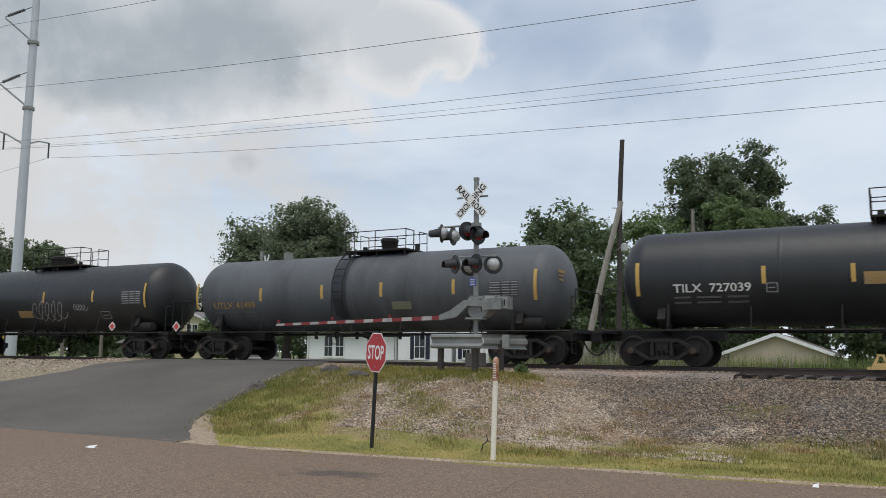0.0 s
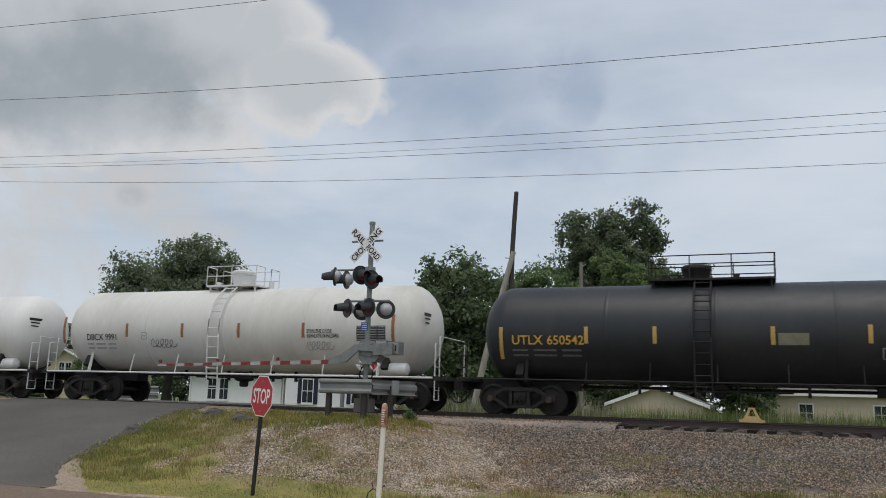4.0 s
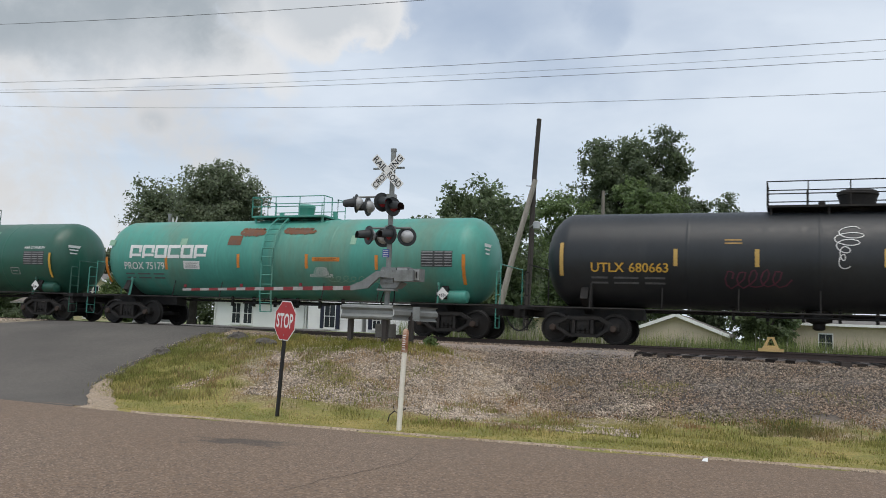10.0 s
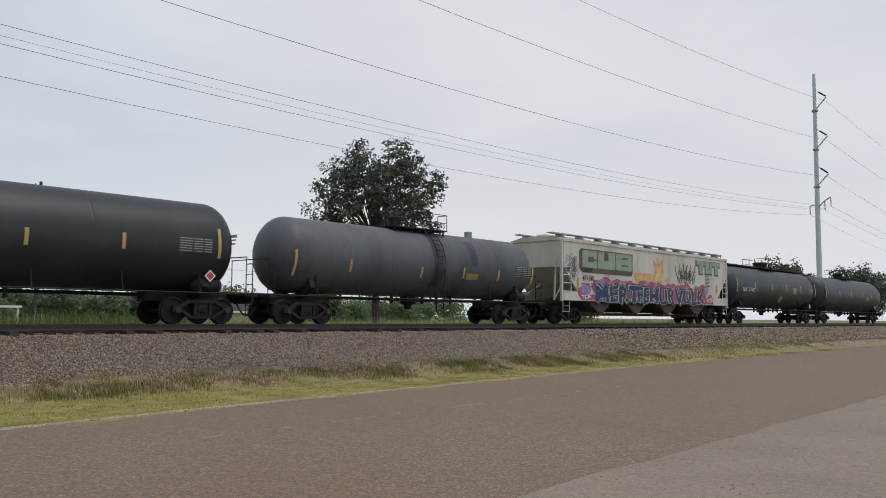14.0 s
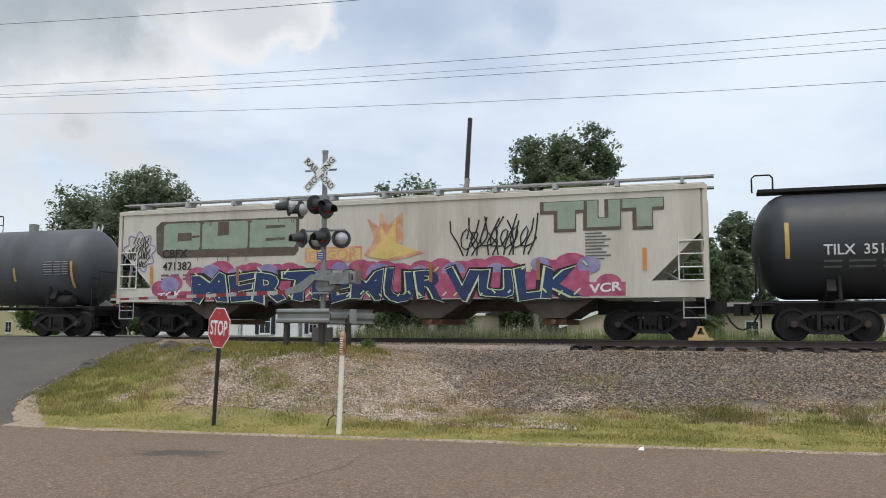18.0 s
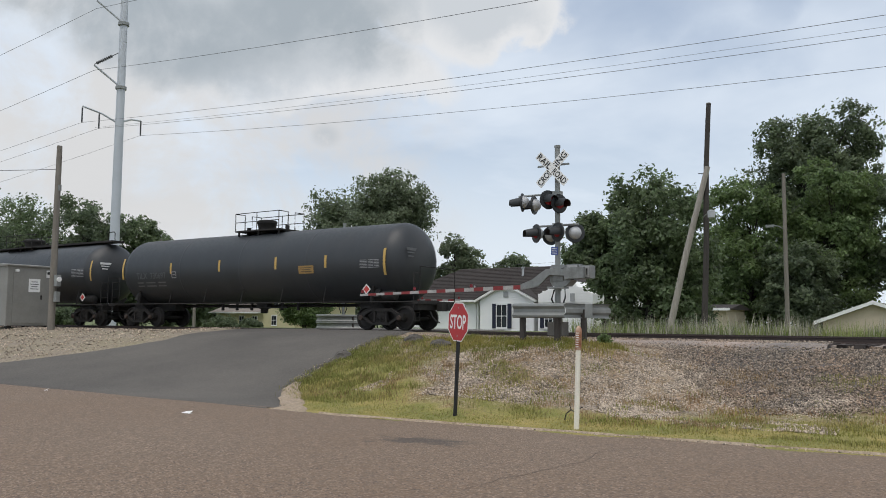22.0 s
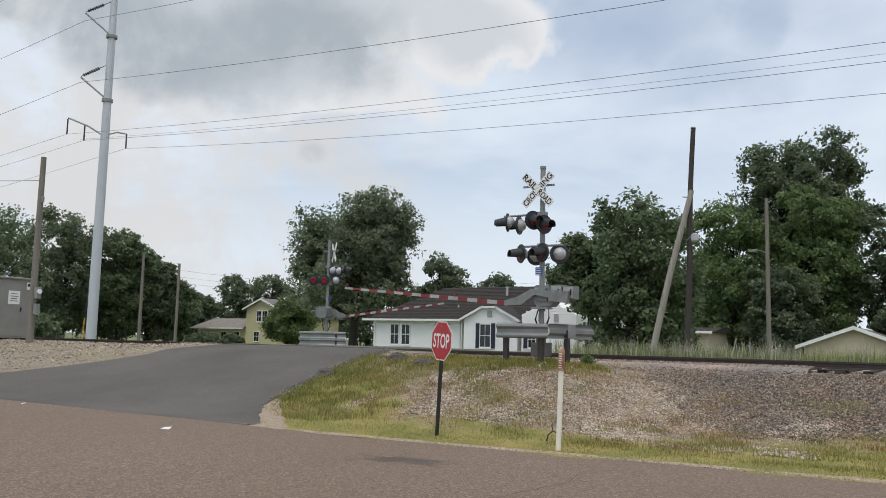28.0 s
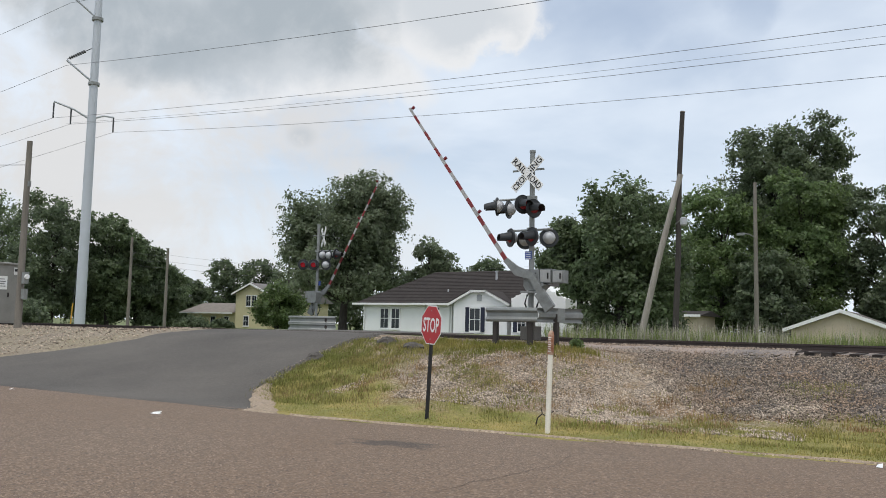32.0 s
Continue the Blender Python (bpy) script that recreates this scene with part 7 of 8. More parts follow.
def white_house():
    h = thing("white_house", (0, 0, 0.5), "white clapboard bungalow with a dark brown hipped roof", "house")
    y0, y1, ze, yb, xb = 50.0, 60.0, 2.85, 49.3, -28.3
    part("wall", Shape().box((-34.9, (y0 + y1) / 2, ze / 2), (7.6, y1 - y0, ze)), M["siding"], h)
    boards(h, -38.7, -31.1, y0, 0.5, ze - 0.08, 0.19, M["siding"])
    part("wall", Shape().box((-30.9, 55.4, ze / 2), (1.2, 9.2, ze)), M["siding"], h)
    # gabled bay that stands before the eaves
    part("bay_wall", Shape().prism([(xb - 2.05, 0), (xb + 2.05, 0), (xb + 2.05, 2.88), (xb + 0.6, 3.62), (xb - 0.6, 3.62), (xb - 2.05, 2.88)], yb, 55, XZ), M["siding"], h)
    gable = lambda z: (xb - 2.05, xb + 2.05) if z < 2.88 else (xb - 2.05 + (z - 2.88) * 1.95, xb + 2.05 - (z - 2.88) * 1.95)
    boards(h, 0, 0, yb, 0.4, 3.58, 0.19, M["siding"], gable)
    part("gable_vent", Shape().box((xb, yb - 0.05, 3.25), (0.36, 0.05, 0.4)), M["curtain"], h)
    for sx in (-1, 1):
        part("gable_trim", Shape().add([(xb + sx * a, y, z) for y in (yb - 0.3, yb - 0.06) for a, z in ((0.58, 3.76), (2.4, 2.86), (2.4, 2.70), (0.58, 3.60))], [(0, 1, 2, 3), (7, 6, 5, 4), (0, 4, 5, 1), (1, 5, 6, 2), (2, 6, 7, 3), (3, 7, 4, 0)]), M["window_white"], h)
    part("gable_cap", Shape().box((xb, yb - 0.18, 3.70), (1.3, 0.24, 0.15)), M["window_white"], h)
    roof = Shape().add([(-39.4, 49.5, ze), (-23.2, 49.5, ze), (-23.2, 60.5, ze), (-39.4, 60.5, ze), (-35.6, 55, 5.5), (-27.0, 55, 5.5)], [(0, 1, 5, 4), (1, 2, 5), (2, 3, 4, 5), (3, 0, 4), (3, 2, 1, 0)])
    roof.add([(xb - 2.45, yb - 0.3, 2.88), (xb - 0.6, yb - 0.3, 3.79), (xb + 0.6, yb - 0.3, 3.79), (xb + 2.45, yb - 0.3, 2.88), (xb - 2.45, 54, 2.88), (xb - 0.6, 54, 3.79), (xb + 0.6, 54, 3.79), (xb + 2.45, 54, 2.88)], [(0, 1, 5, 4), (1, 2, 6, 5), (2, 3, 7, 6)])
    part("roof", roof, M["roof_brown"], h, smooth=0)
    # courses of shingles
    for i in range(1, 22):
        u = i / 22
        y, z = 49.5 + 5.5 * u, ze + (5.5 - ze) * u
        xa, xc = -39.4 + 3.8 * u, -23.2 - 3.8 * u
        part("shingle_course", Shape().box(((xa + xc) / 2, y - 0.01, z + 0.006), (xc - xa, 0.04, 0.025)), M["roof_brown"], h, smooth=0)
    for x0, x1 in ((-39.4, xb - 2.45), (xb + 2.45, -23.2)):
        part("gutter", Shape().box(((x0 + x1) / 2, 49.45, ze - 0.02), (x1 - x0, 0.12, 0.14)), M["window_white"], h)
    for x, y in ((xb - 2.6, 49.9), (xb + 2.15, 49.2), (-38.6, 49.9), (-33.2, 49.9)):
        part("downspout", Shape().box((x, y, 1.4), (0.09, 0.09, 2.7)), M["window_white"], h)
    for x in (-36.75, -35.75):
        window(h, x, y0 - 0.02, 1.78, 0.66, 1.45)
    window(h, -28.6, yb - 0.04, 1.78, 0.76, 1.55, True)
    part("door", Shape().box((-31.3, 50.72, 1.25), (0.9, 0.06, 2.0)), M["window_white"], h)
    s = Shape()
    for i in range(3):
        for j in range(4):
            s.box((-31.55 + 0.25 * i, 50.68, 0.85 + 0.3 * j), (0.19, 0.02, 0.24))
    part("door_panes", s, M["glass"], h)
    part("shutter", Shape().box((-32.15, 49.95, 1.8), (0.3, 0.06, 1.5)), M["navy"], h)
    # side wing, gable end on
    part("wall", Shape().prism([(-25.8, 0), (-21.9, 0), (-21.9, 3.2), (-23.85, 4.1), (-25.8, 3.2)], 49.2, 58, XZ), M["siding"], h)
    wing = lambda z: (-25.8, -21.9) if z < 3.2 else (-25.8 + (z - 3.2) * 2.15, -21.9 - (z - 3.2) * 2.15)
    boards(h, 0, 0, 49.2, 0.4, 4.0, 0.19, M["siding"], wing)
    window(h, -25.0, 49.16, 1.6, 0.5, 1.1, True)
    for x in (-24.4, -23.3):
        part("wall_vent", Shape().box((x, 49.14, 3.0), (0.3, 0.05, 0.5)), M["curtain"], h)
    part("vent_pipe", Shape().rod((-29.3, 53.5, 4.6), (-29.3, 53.5, 5.3), 0.09, n=8).rod((-29.3, 53.5, 5.3), (-29.3, 53.5, 5.4), 0.13, n=8), M["silver"], h)
    part("vent_pipe", Shape().rod((-32.2, 51.5, 3.6), (-32.2, 51.5, 4.0), 0.06, n=8), M["silver"], h)


def yellow_house():
    h = thing("yellow_house", (0, 0, 0.5), "pale yellow two-storey house with a grey gabled roof", "house")
    part("wall", Shape().prism([(-78.5, 0), (-72.9, 0), (-72.9, 4.85), (-75.7, 6.0), (-78.5, 4.85)], 75, 84, XZ), M["yellow_wall"], h)
    part("wall", Shape().box((-71.7, 80, 1.9), (2.4, 7, 3.8)), M["yellow_wall"], h)
    part("low_wall", Shape().prism([(75.2, 0), (75.2, 2.45), (78.6, 3.5), (82, 2.45), (82, 0)], -87.6, -78.6, YZ), M["yellow_wall"], h)
    for sy in (-1, 1):
        part("low_roof", Shape().prism([(78.6, 3.72), (78.6 + sy * 4.1, 2.42), (78.6 + sy * 4.1, 2.28), (78.6, 3.56)], -88.3, -78.52, YZ), M["roof_tan"], h)
    part("fascia", Shape().box((-83.4, 74.46, 2.34), (9.8, 0.06, 0.16)), M["window_white"], h)
    for sx in (-1, 1):
        part("roof", Shape().prism([(-75.7 + sx * -0.05, 6.15), (-75.7 + sx * 3.1, 4.85), (-75.7 + sx * 3.1, 4.70), (-75.7 + sx * -0.05, 6.0)], 74.6, 84.4, XZ), M["roof_grey"], h)
        part("gable_trim", Shape().prism([(-75.7, 6.12), (-75.7 + sx * 3.15, 4.83), (-75.7 + sx * 3.15, 4.62), (-75.7, 5.92)], 74.5, 74.6, XZ), M["window_white"], h)
    part("roof", Shape().prism([(76.0, 3.8), (80, 5.5), (84, 3.8)], -73, -69.9, YZ), M["roof_grey"], h)
    window(h, -76.2, 74.96, 3.9, 0.7, 1.3)
    window(h, -75.2, 74.96, 3.9, 0.7, 1.3)
    window(h, -80.2, 75.16, 1.3, 0.8, 1.2)
    window(h, -82.6, 75.16, 1.3, 0.8, 1.2)
    window(h, -76.5, 74.96, 1.4, 0.8, 1.2)


def gable_building(x0, x1, y, depth, base, eave, peak, wall, roof, label, name, front_gable=True):
    h = thing(name, (0, 0, base), label, "building")
    xm = (x0 + x1) / 2
    if front_gable:
        part("wall", Shape().prism([(x0, 0), (x1, 0), (x1, eave), (xm, peak), (x0, eave)], y, y + depth, XZ), M[wall], h)
        for a, b in ((x0 - 0.5, xm), (x1 + 0.5, xm)):
            ea = eave - 0.5 * (peak - eave) / ((x1 - x0) / 2)
            part("roof", Shape().prism([(a, ea + 0.04), (b, peak + 0.04), (b, peak + 0.20), (a, ea + 0.20)], y - 0.35, y + depth + 0.3, XZ), M[roof], h)
            part("fascia", Shape().prism([(a, ea), (b, peak), (b, peak + 0.24), (a, ea + 0.24)], y - 0.42, y - 0.36, XZ), M["window_white"], h)
    else:
        part("wall", Shape().box((xm, y + depth / 2, eave / 2), (x1 - x0, depth, eave)), M[wall], h)
        part("roof", Shape().prism([(y - 0.5, eave), (y + depth / 2, peak), (y + depth + 0.5, eave)], x0 - 0.4, x1 + 0.4, YZ), M[roof], h)
        part("fascia", Shape().box((xm, y - 0.52, eave), (x1 - x0 + 0.8, 0.06, 0.18)), M["window_white"], h)
    return h


white_house()
yellow_house()
gable_building(-10.3, -4.2, 60, 9, -0.3, 2.35, 3.5, "tan_wall", "roof_grey", "low tan garage with a white-edged gable roof", "garage")
b = gable_building(0.2, 13.2, 70, 9, -0.2, 3.35, 4.3, "tan_wall", "roof_grey", "long beige single-storey house with wide eaves", "ranch_house", False)
for x in (2.6, 7.7, 9.0):
    window(b, x, 69.96, 2.0, 0.9, 1.3)
b = gable_building(-19.4, -16.6, 60, 5, 0.2, 2.7, 3.1, "tan_wall", "roof_brown", "small tan outbuilding under the trees", "outbuilding", False)
b = gable_building(50, 58, 82, 8, -0.2, 2.4, 3.6, "tan_wall", "roof_brown", "small distant tan house behind the field", "distant_house", False)
port = thing("carport", (20.5, 62, -0.2), "small white open carport in the field", "carport")
part("roof", Shape().box((0, 0, 2.5), (4.4, 4, 0.14)), M["white"], port)
for a in (-2, 2):
    for c in (-1.8, 1.8):
        part("post", Shape().box((a, c, 1.2), (0.12, 0.12, 2.5)), M["white"], port)
fence = thing("rail_fence", (0, 0, -0.2), "thin dark post-and-rail fence across the field", "fence")
for i in range(26):
    part("post", Shape().box((14 + 3 * i, 66, 0.65), (0.09, 0.09, 1.3)), M["wood_pole_dark"], fence)
for z in (0.55, 1.15):
    part("rail", Shape().box((51.5, 66, z), (75, 0.05, 0.1)), M["wood_pole_dark"], fence)

# ---- trees ----


def leaf_mesh(name, centres, size, rng, facing=None):
    """Many small leaf blades, one at each centre, their faces turned outwards and up."""
    n = len(centres)
    c = np.asarray(centres)
    nrm = rng.normal(size=(n, 3)) * 0.75
    if facing is not None:
        nrm += np.asarray(facing) * 0.9
        nrm[:, 2] += 0.55
    nrm /= np.linalg.norm(nrm, axis=1)[:, None]
    d = np.cross(nrm, rng.normal(size=(n, 3)))
    d /= np.linalg.norm(d, axis=1)[:, None]
    e = np.cross(nrm, d)
    s = size * rng.uniform(0.6, 1.4, size=(n, 1))
    v = np.stack([c - d * s, c + e * s * 0.55 + d * s * 0.15, c + d * s, c - e * s * 0.55 + d * s * 0.15], 1).reshape(-1, 3)
    me = bpy.data.meshes.new(name)
    me.vertices.add(4 * n)
    me.vertices.foreach_set("co", v.ravel())
    me.loops.add(4 * n)
    me.loops.foreach_set("vertex_index", np.arange(4 * n))
    me.polygons.add(n)
    me.polygons.foreach_set("loop_start", np.arange(n) * 4)
    me.update()
    me.validate()
    return me


def tree(x, y, base, height, width, label, leaf, seed, low=0.25, count=9000, size=0.24, lobes=26, open_=0.0, flat=1.0, trunk=0.3, group="trees", crowns=None, umbrella=False):
    """Trunk with limbs that end in uneven lobes of foliage."""
    rng = np.random.default_rng(seed)
    t = thing("tree", (x, y, base), label, "tree", group)
    z0 = height * low
    wood = Shape()
    lean = rng.uniform(-0.3, 0.3, 2)
    fork = Vector((lean[0], lean[1], max(z0 * 0.9, height * 0.2)))
    wood.rod((0, 0, -0.6), fork, trunk, trunk * 0.72, n=10)
    top = Vector((lean[0] * 1.5, lean[1] * 1.5, height * 0.82))
    wood.rod(fork, top, trunk * 0.7, trunk * 0.12, n=8)
    zc = z0 + (height - z0) * (0.3 if umbrella else 0.5)
    lobes = round(lobes * 1.45)
    pts, face = [], []
    for i in range(lobes):
        u = 1 - (1.35 if umbrella else 1.97 if low < 0.06 else 1.8) * (i + rng.random()) / lobes          # from the top of the crown down
        a = i * 2.39996 + rng.uniform(-0.4, 0.4)
        flatr = max(1 - u * u, 0.0) ** (0.5 * flat)
        f = rng.uniform(0.74, 1.0) if i % 3 else rng.uniform(0.35, 0.7)
        r = width * (rng.uniform(0.07, 0.11) if umbrella else rng.uniform(0.085, 0.15))
        # a crown may be made of several heads: offset, width, top, foot
        ox, wide, ztop, zlow = crowns[i % len(crowns)] if crowns else (0, width, height, 2 * zc - height)
        mid_z = zc if umbrella else (ztop + zlow) / 2
        rise = ztop - mid_z - r * 0.75
        c = Vector((ox + math.cos(a) * flatr * (wide / 2 - r * 0.7) * f, math.sin(a) * flatr * (wide / 2 - r * 0.7) * f, mid_z + u * rise * min(f + 0.1, 1.0)))
        st = fork.lerp(top, min(max((c.z - z0) / (height - z0) - 0.2, 0), 0.95))
        if umbrella:
            st = fork.lerp(top, 0.15 * rng.random())
        mid = st.lerp(c, 0.55) + Vector((0, 0, -0.03 * width * rng.random()))
        wood.rod(st, mid, trunk * 0.24, trunk * 0.13, n=5).rod(mid, c, trunk * 0.13, trunk * 0.05, n=5)
        # sprays of leaves round the end of the limb
        ns = 15
        d = rng.normal(size=(ns, 3))
        d /= np.linalg.norm(d, axis=1)[:, None]
        sp = np.array(c) + d * r * rng.uniform(0.5, 1.1, (ns, 1)) * np.array((1.05, 1.05, 1.0))
        k = max(int(2.1 * count / lobes / ns), 3)
        g = rng.normal(size=(ns, k, 3)) * np.array((1.0, 1.0, 0.75)) * r * (0.26 - 0.05 * open_)
        leaves = (sp[:, None] + g).reshape(-1, 3)
        away = leaves - np.array(c) + 0.35 * r * np.array((math.cos(a), math.sin(a), 0.3)) * flatr
        pts.append(leaves)
        face.append(away / (np.linalg.norm(away, axis=1)[:, None] + 1e-6))
    pts, face = np.concatenate(pts), np.concatenate(face)
    keep = pts[:, 2] > max(z0 * 0.5, 0.05)
    pts, face = pts[keep], face[keep]
    size *= 0.6
    part("trunk", wood, M["bark"], t)
    part("crown", leaf_mesh("crown", pts, size, rng, face), M[leaf], t, smooth=0)
    return t


tree(-49.0, 60.0, 0.5, 15.9, 14.4, "broad dark green oak behind the white house", "leaf_oak_hazed", 1, low=0.16, count=30000, size=0.25, lobes=84, open_=1.9, flat=0.8, trunk=0.45, crowns=((-4.3, 6.0, 14.2, 4.6), (2.2, 9.0, 15.5, 3.6), (2.6, 8.4, 15.0, 6.0), (0.2, 12.5, 9.0, 2.6)))
tree(-43.5, 66.5, 0.5, 9.8, 5.6, "slender green tree beside the broad oak", "leaf_oak_hazed", 2, low=0.1, count=6000, size=0.26)
tree(-15.6, 43.0, 0.3, 9.8, 7.0, "dense leafy broad-leaved tree down to the grass", "leaf", 3, low=0.03, count=17000, size=0.20, lobes=48, flat=0.55)
tree(-19.2, 44.5, 0.3, 7.9, 4.8, "lower broad-leaved tree overhanging the house", "leaf", 4, low=0.36, count=11000, size=0.20, lobes=26, flat=0.6)
tree(-15.2, 47.0, 0.3, 6.4, 4.2, "dense shrubby tree behind the broad-leaved tree", "leaf_dark", 5, low=0.03, count=9000, size=0.20, lobes=24, flat=0.6)
tree(-13.3, 77.0, -0.2, 21.5, 12.0, "tall dark green tree standing behind the garage", "leaf_dark", 6, low=0.12, count=30000, size=0.27, lobes=80, open_=0.9, flat=0.6, trunk=0.4, crowns=((-2.0, 7.4, 20.9, 9), (2.2, 7.2, 20.9, 9), (0.2, 12.0, 17.0, 3), (0.0, 12.4, 14.0, 2.2)))
tree(-17.2, 69.0, -0.2, 14.4, 8.0, "fresh light green tree before the dark tree", "leaf_light", 7, low=0.04, count=15000, size=0.24, lobes=36, flat=0.6)
tree(-11.0, 71.0, -0.2, 15.6, 7.6, "light green tree with drooping sprays of leaves", "leaf_light", 8, low=0.04, count=16000, size=0.24, lobes=38, flat=0.6)
tree(-13.0, 66.5, -0.2, 8.6, 6.6, "shaded green tree at the foot of the grove", "leaf_dark", 13, low=0.03, count=10000, size=0.24, lobes=28, flat=0.5)
tree(-5.6, 72.0, -0.2, 14.2, 7.2, "dark green tree at the end of the grove", "leaf_dark", 9, low=0.03, count=9000, size=0.26, lobes=26, flat=0.6)
tree(-1.5, 66.0, -0.2, 9.0, 5.5, "green tree thinning out towards the field", "leaf", 10, low=0.05, count=8000, size=0.26, lobes=26)
tree(0.6, 78.0, -0.2, 10.6, 6.0, "shaded green tree between the grove and the beige house", "leaf_dark", 14, low=0.04, count=7000, size=0.28, lobes=24, flat=0.6)
tree(2.6, 84.0, -0.2, 13.9, 7.4, "rounded green tree beyond the beige house", "leaf_dark", 11, low=0.05, count=9000, size=0.28, lobes=28)
for i, (bx, by, hh, ww) in enumerate(((-106, 58, 18.4, 15), (-88, 56, 16.0, 11), (-86, 62, 14.5, 9.5), (-87, 66.5, 12.2, 8.5), (-87, 69.5, 9.8, 7), (-98, 84, 8.4, 6), (-95, 48, 9, 11), (-101, 50, 14, 13), (-102, 72, 9, 12), (-110, 66, 9, 12), (-97, 78, 8, 9), (-118, 60, 10, 14))):
    tree(bx, by, 0.3, hh, ww, "dense dark tree in the wooded lot beyond the track", "leaf_dark" if i % 2 else "leaf", 20 + i, low=0.04, count=10000, size=0.32, lobes=34, flat=0.6, group="wooded lot")
for i, (bx, by, hh, ww) in enumerate(((-120, 98, 9, 10), (-106, 99, 12.6, 9), (-98, 99, 12.8, 9.5), (-87, 98, 9.6, 9), (-79, 98, 9.0, 9), (-70, 100, 9.0, 11), (-60, 96, 9.6, 9), (-51, 92, 10.6, 7.5), (-44, 94, 8.2, 8), (-37, 90, 8.0, 9), (-30, 92, 7.9, 10), (-23, 88, 8.5, 9))):
    tree(bx, by, 0.3, hh, ww, "distant green tree behind the houses", "leaf_dark" if i % 3 else "leaf", 40 + i, low=0.05, count=5200, size=0.36, lobes=24, group="trees behind the houses")
tree(-63.0, 66.5, 0.4, 6.0, 6.2, "small light green tree before the yellow house", "leaf_light", 60, low=0.03, count=8000, size=0.22, lobes=26)
tree(-71.5, 66.5, 0.4, 1.8, 3.0, "low clipped shrub before the yellow house", "leaf_dark", 61, low=0.02, count=2500, size=0.2, lobes=12)
tree(-76.5, 66.5, 0.4, 1.9, 4.6, "low clipped shrub before the yellow house", "leaf_dark", 62, low=0.02, count=3000, size=0.2, lobes=14)
for i in range(9):
    tree(6 + 7.5 * i, 88 + 3 * (i % 3), -0.2, 3.9 + 0.7 * ((i * 5) % 3), 8.5, "overgrown green shrub along the far field edge", "leaf" if i % 2 else "leaf_dark", 90 + i, low=0.02, count=3000, size=0.34, lobes=18, flat=0.5, group="field edge shrubs")
for i in range(7):
    tree(-108 + 5.5 * i, 44 + 3 * (i % 2), 0.2, 3.4 + 0.8 * ((i * 5) % 3), 7, "tangled undergrowth at the foot of the wood", "leaf_dark", 110 + i, low=0.02, count=3000, size=0.3, lobes=18, flat=0.5, group="undergrowth")
tree(54.4, 58.5, -0.2, 19.2, 13.4, "tall umbrella-crowned pine beyond the track", "leaf_pine", 12, low=0.50, count=11000, size=0.24, lobes=46, open_=1.6, flat=0.7, trunk=0.42, umbrella=True)
for i in range(9):
    tree(62 + 26 * i, 168 + 7 * (i % 3), -0.2, 6.0 + 1.5 * ((i * 7) % 3), 27, "hazy low tree line beyond the field", "leaf", 130 + i, low=0.02, count=2600, size=0.7, lobes=20, flat=0.4, group="far tree line")
for i, (bx, by, hh, ww) in enumerate(((150, 74, 15, 12), (158, 78, 14, 9), (214, 80, 18, 16), (236, 84, 16, 14), (262, 78, 19, 18), (292, 82, 19, 20), (330, 90, 20, 24), (120, 150, 8, 16), (88, 160, 8, 18))):
    tree(bx, by, -0.2, hh, ww, "far tree along the track to the east", "leaf_pine", 70 + i, low=0.15, count=2600, size=0.6, lobes=20, group="far trees")

# ---- grass, stones, ties ----


def scatter_blades(name, spots, height, width, material, label, rng, bend=0.4):
    """Grass blades: thin bent triangles at spots (x, y, z)."""
    n = len(spots)
    c = np.asarray(spots)
    a = rng.uniform(0, 2 * np.pi, n)
    h = height * rng.uniform(0.5, 1.3, n)
    w = width * rng.uniform(0.7, 1.3, n)
    side = np.stack([np.cos(a), np.sin(a), np.zeros(n)], 1) * w[:, None] / 2
    lean = np.stack([np.cos(a + 1.3), np.sin(a + 1.3), np.zeros(n)], 1) * (h * bend * rng.uniform(0.1, 1, n))[:, None]
    upv = np.stack([np.zeros(n), np.zeros(n), h], 1)
    v = np.stack([c - side, c + side, c + upv * 0.6 + lean * 0.35 + side * 0.6, c + upv * 0.6 + lean * 0.35 - side * 0.6, c + upv + lean], 1).reshape(-1, 3)
    me = bpy.data.meshes.new(name)
    me.vertices.add(5 * n)
    me.vertices.foreach_set("co", v.ravel())
    idx = np.arange(n)[:, None] * 5
    loops_ = np.concatenate([idx + np.array([0, 1, 2, 3]), idx + np.array([3, 2, 4])], 1).ravel()
    me.loops.add(7 * n)
    me.loops.foreach_set("vertex_index", loops_)
    me.polygons.add(2 * n)
    me.polygons.foreach_set("loop_start", np.stack([np.arange(n) * 7, np.arange(n) * 7 + 4], 1).ravel())
    me.update()
    me.validate()
    return tagged(part(name, me, M[material], smooth=0), label, "grass", "", "stuff")


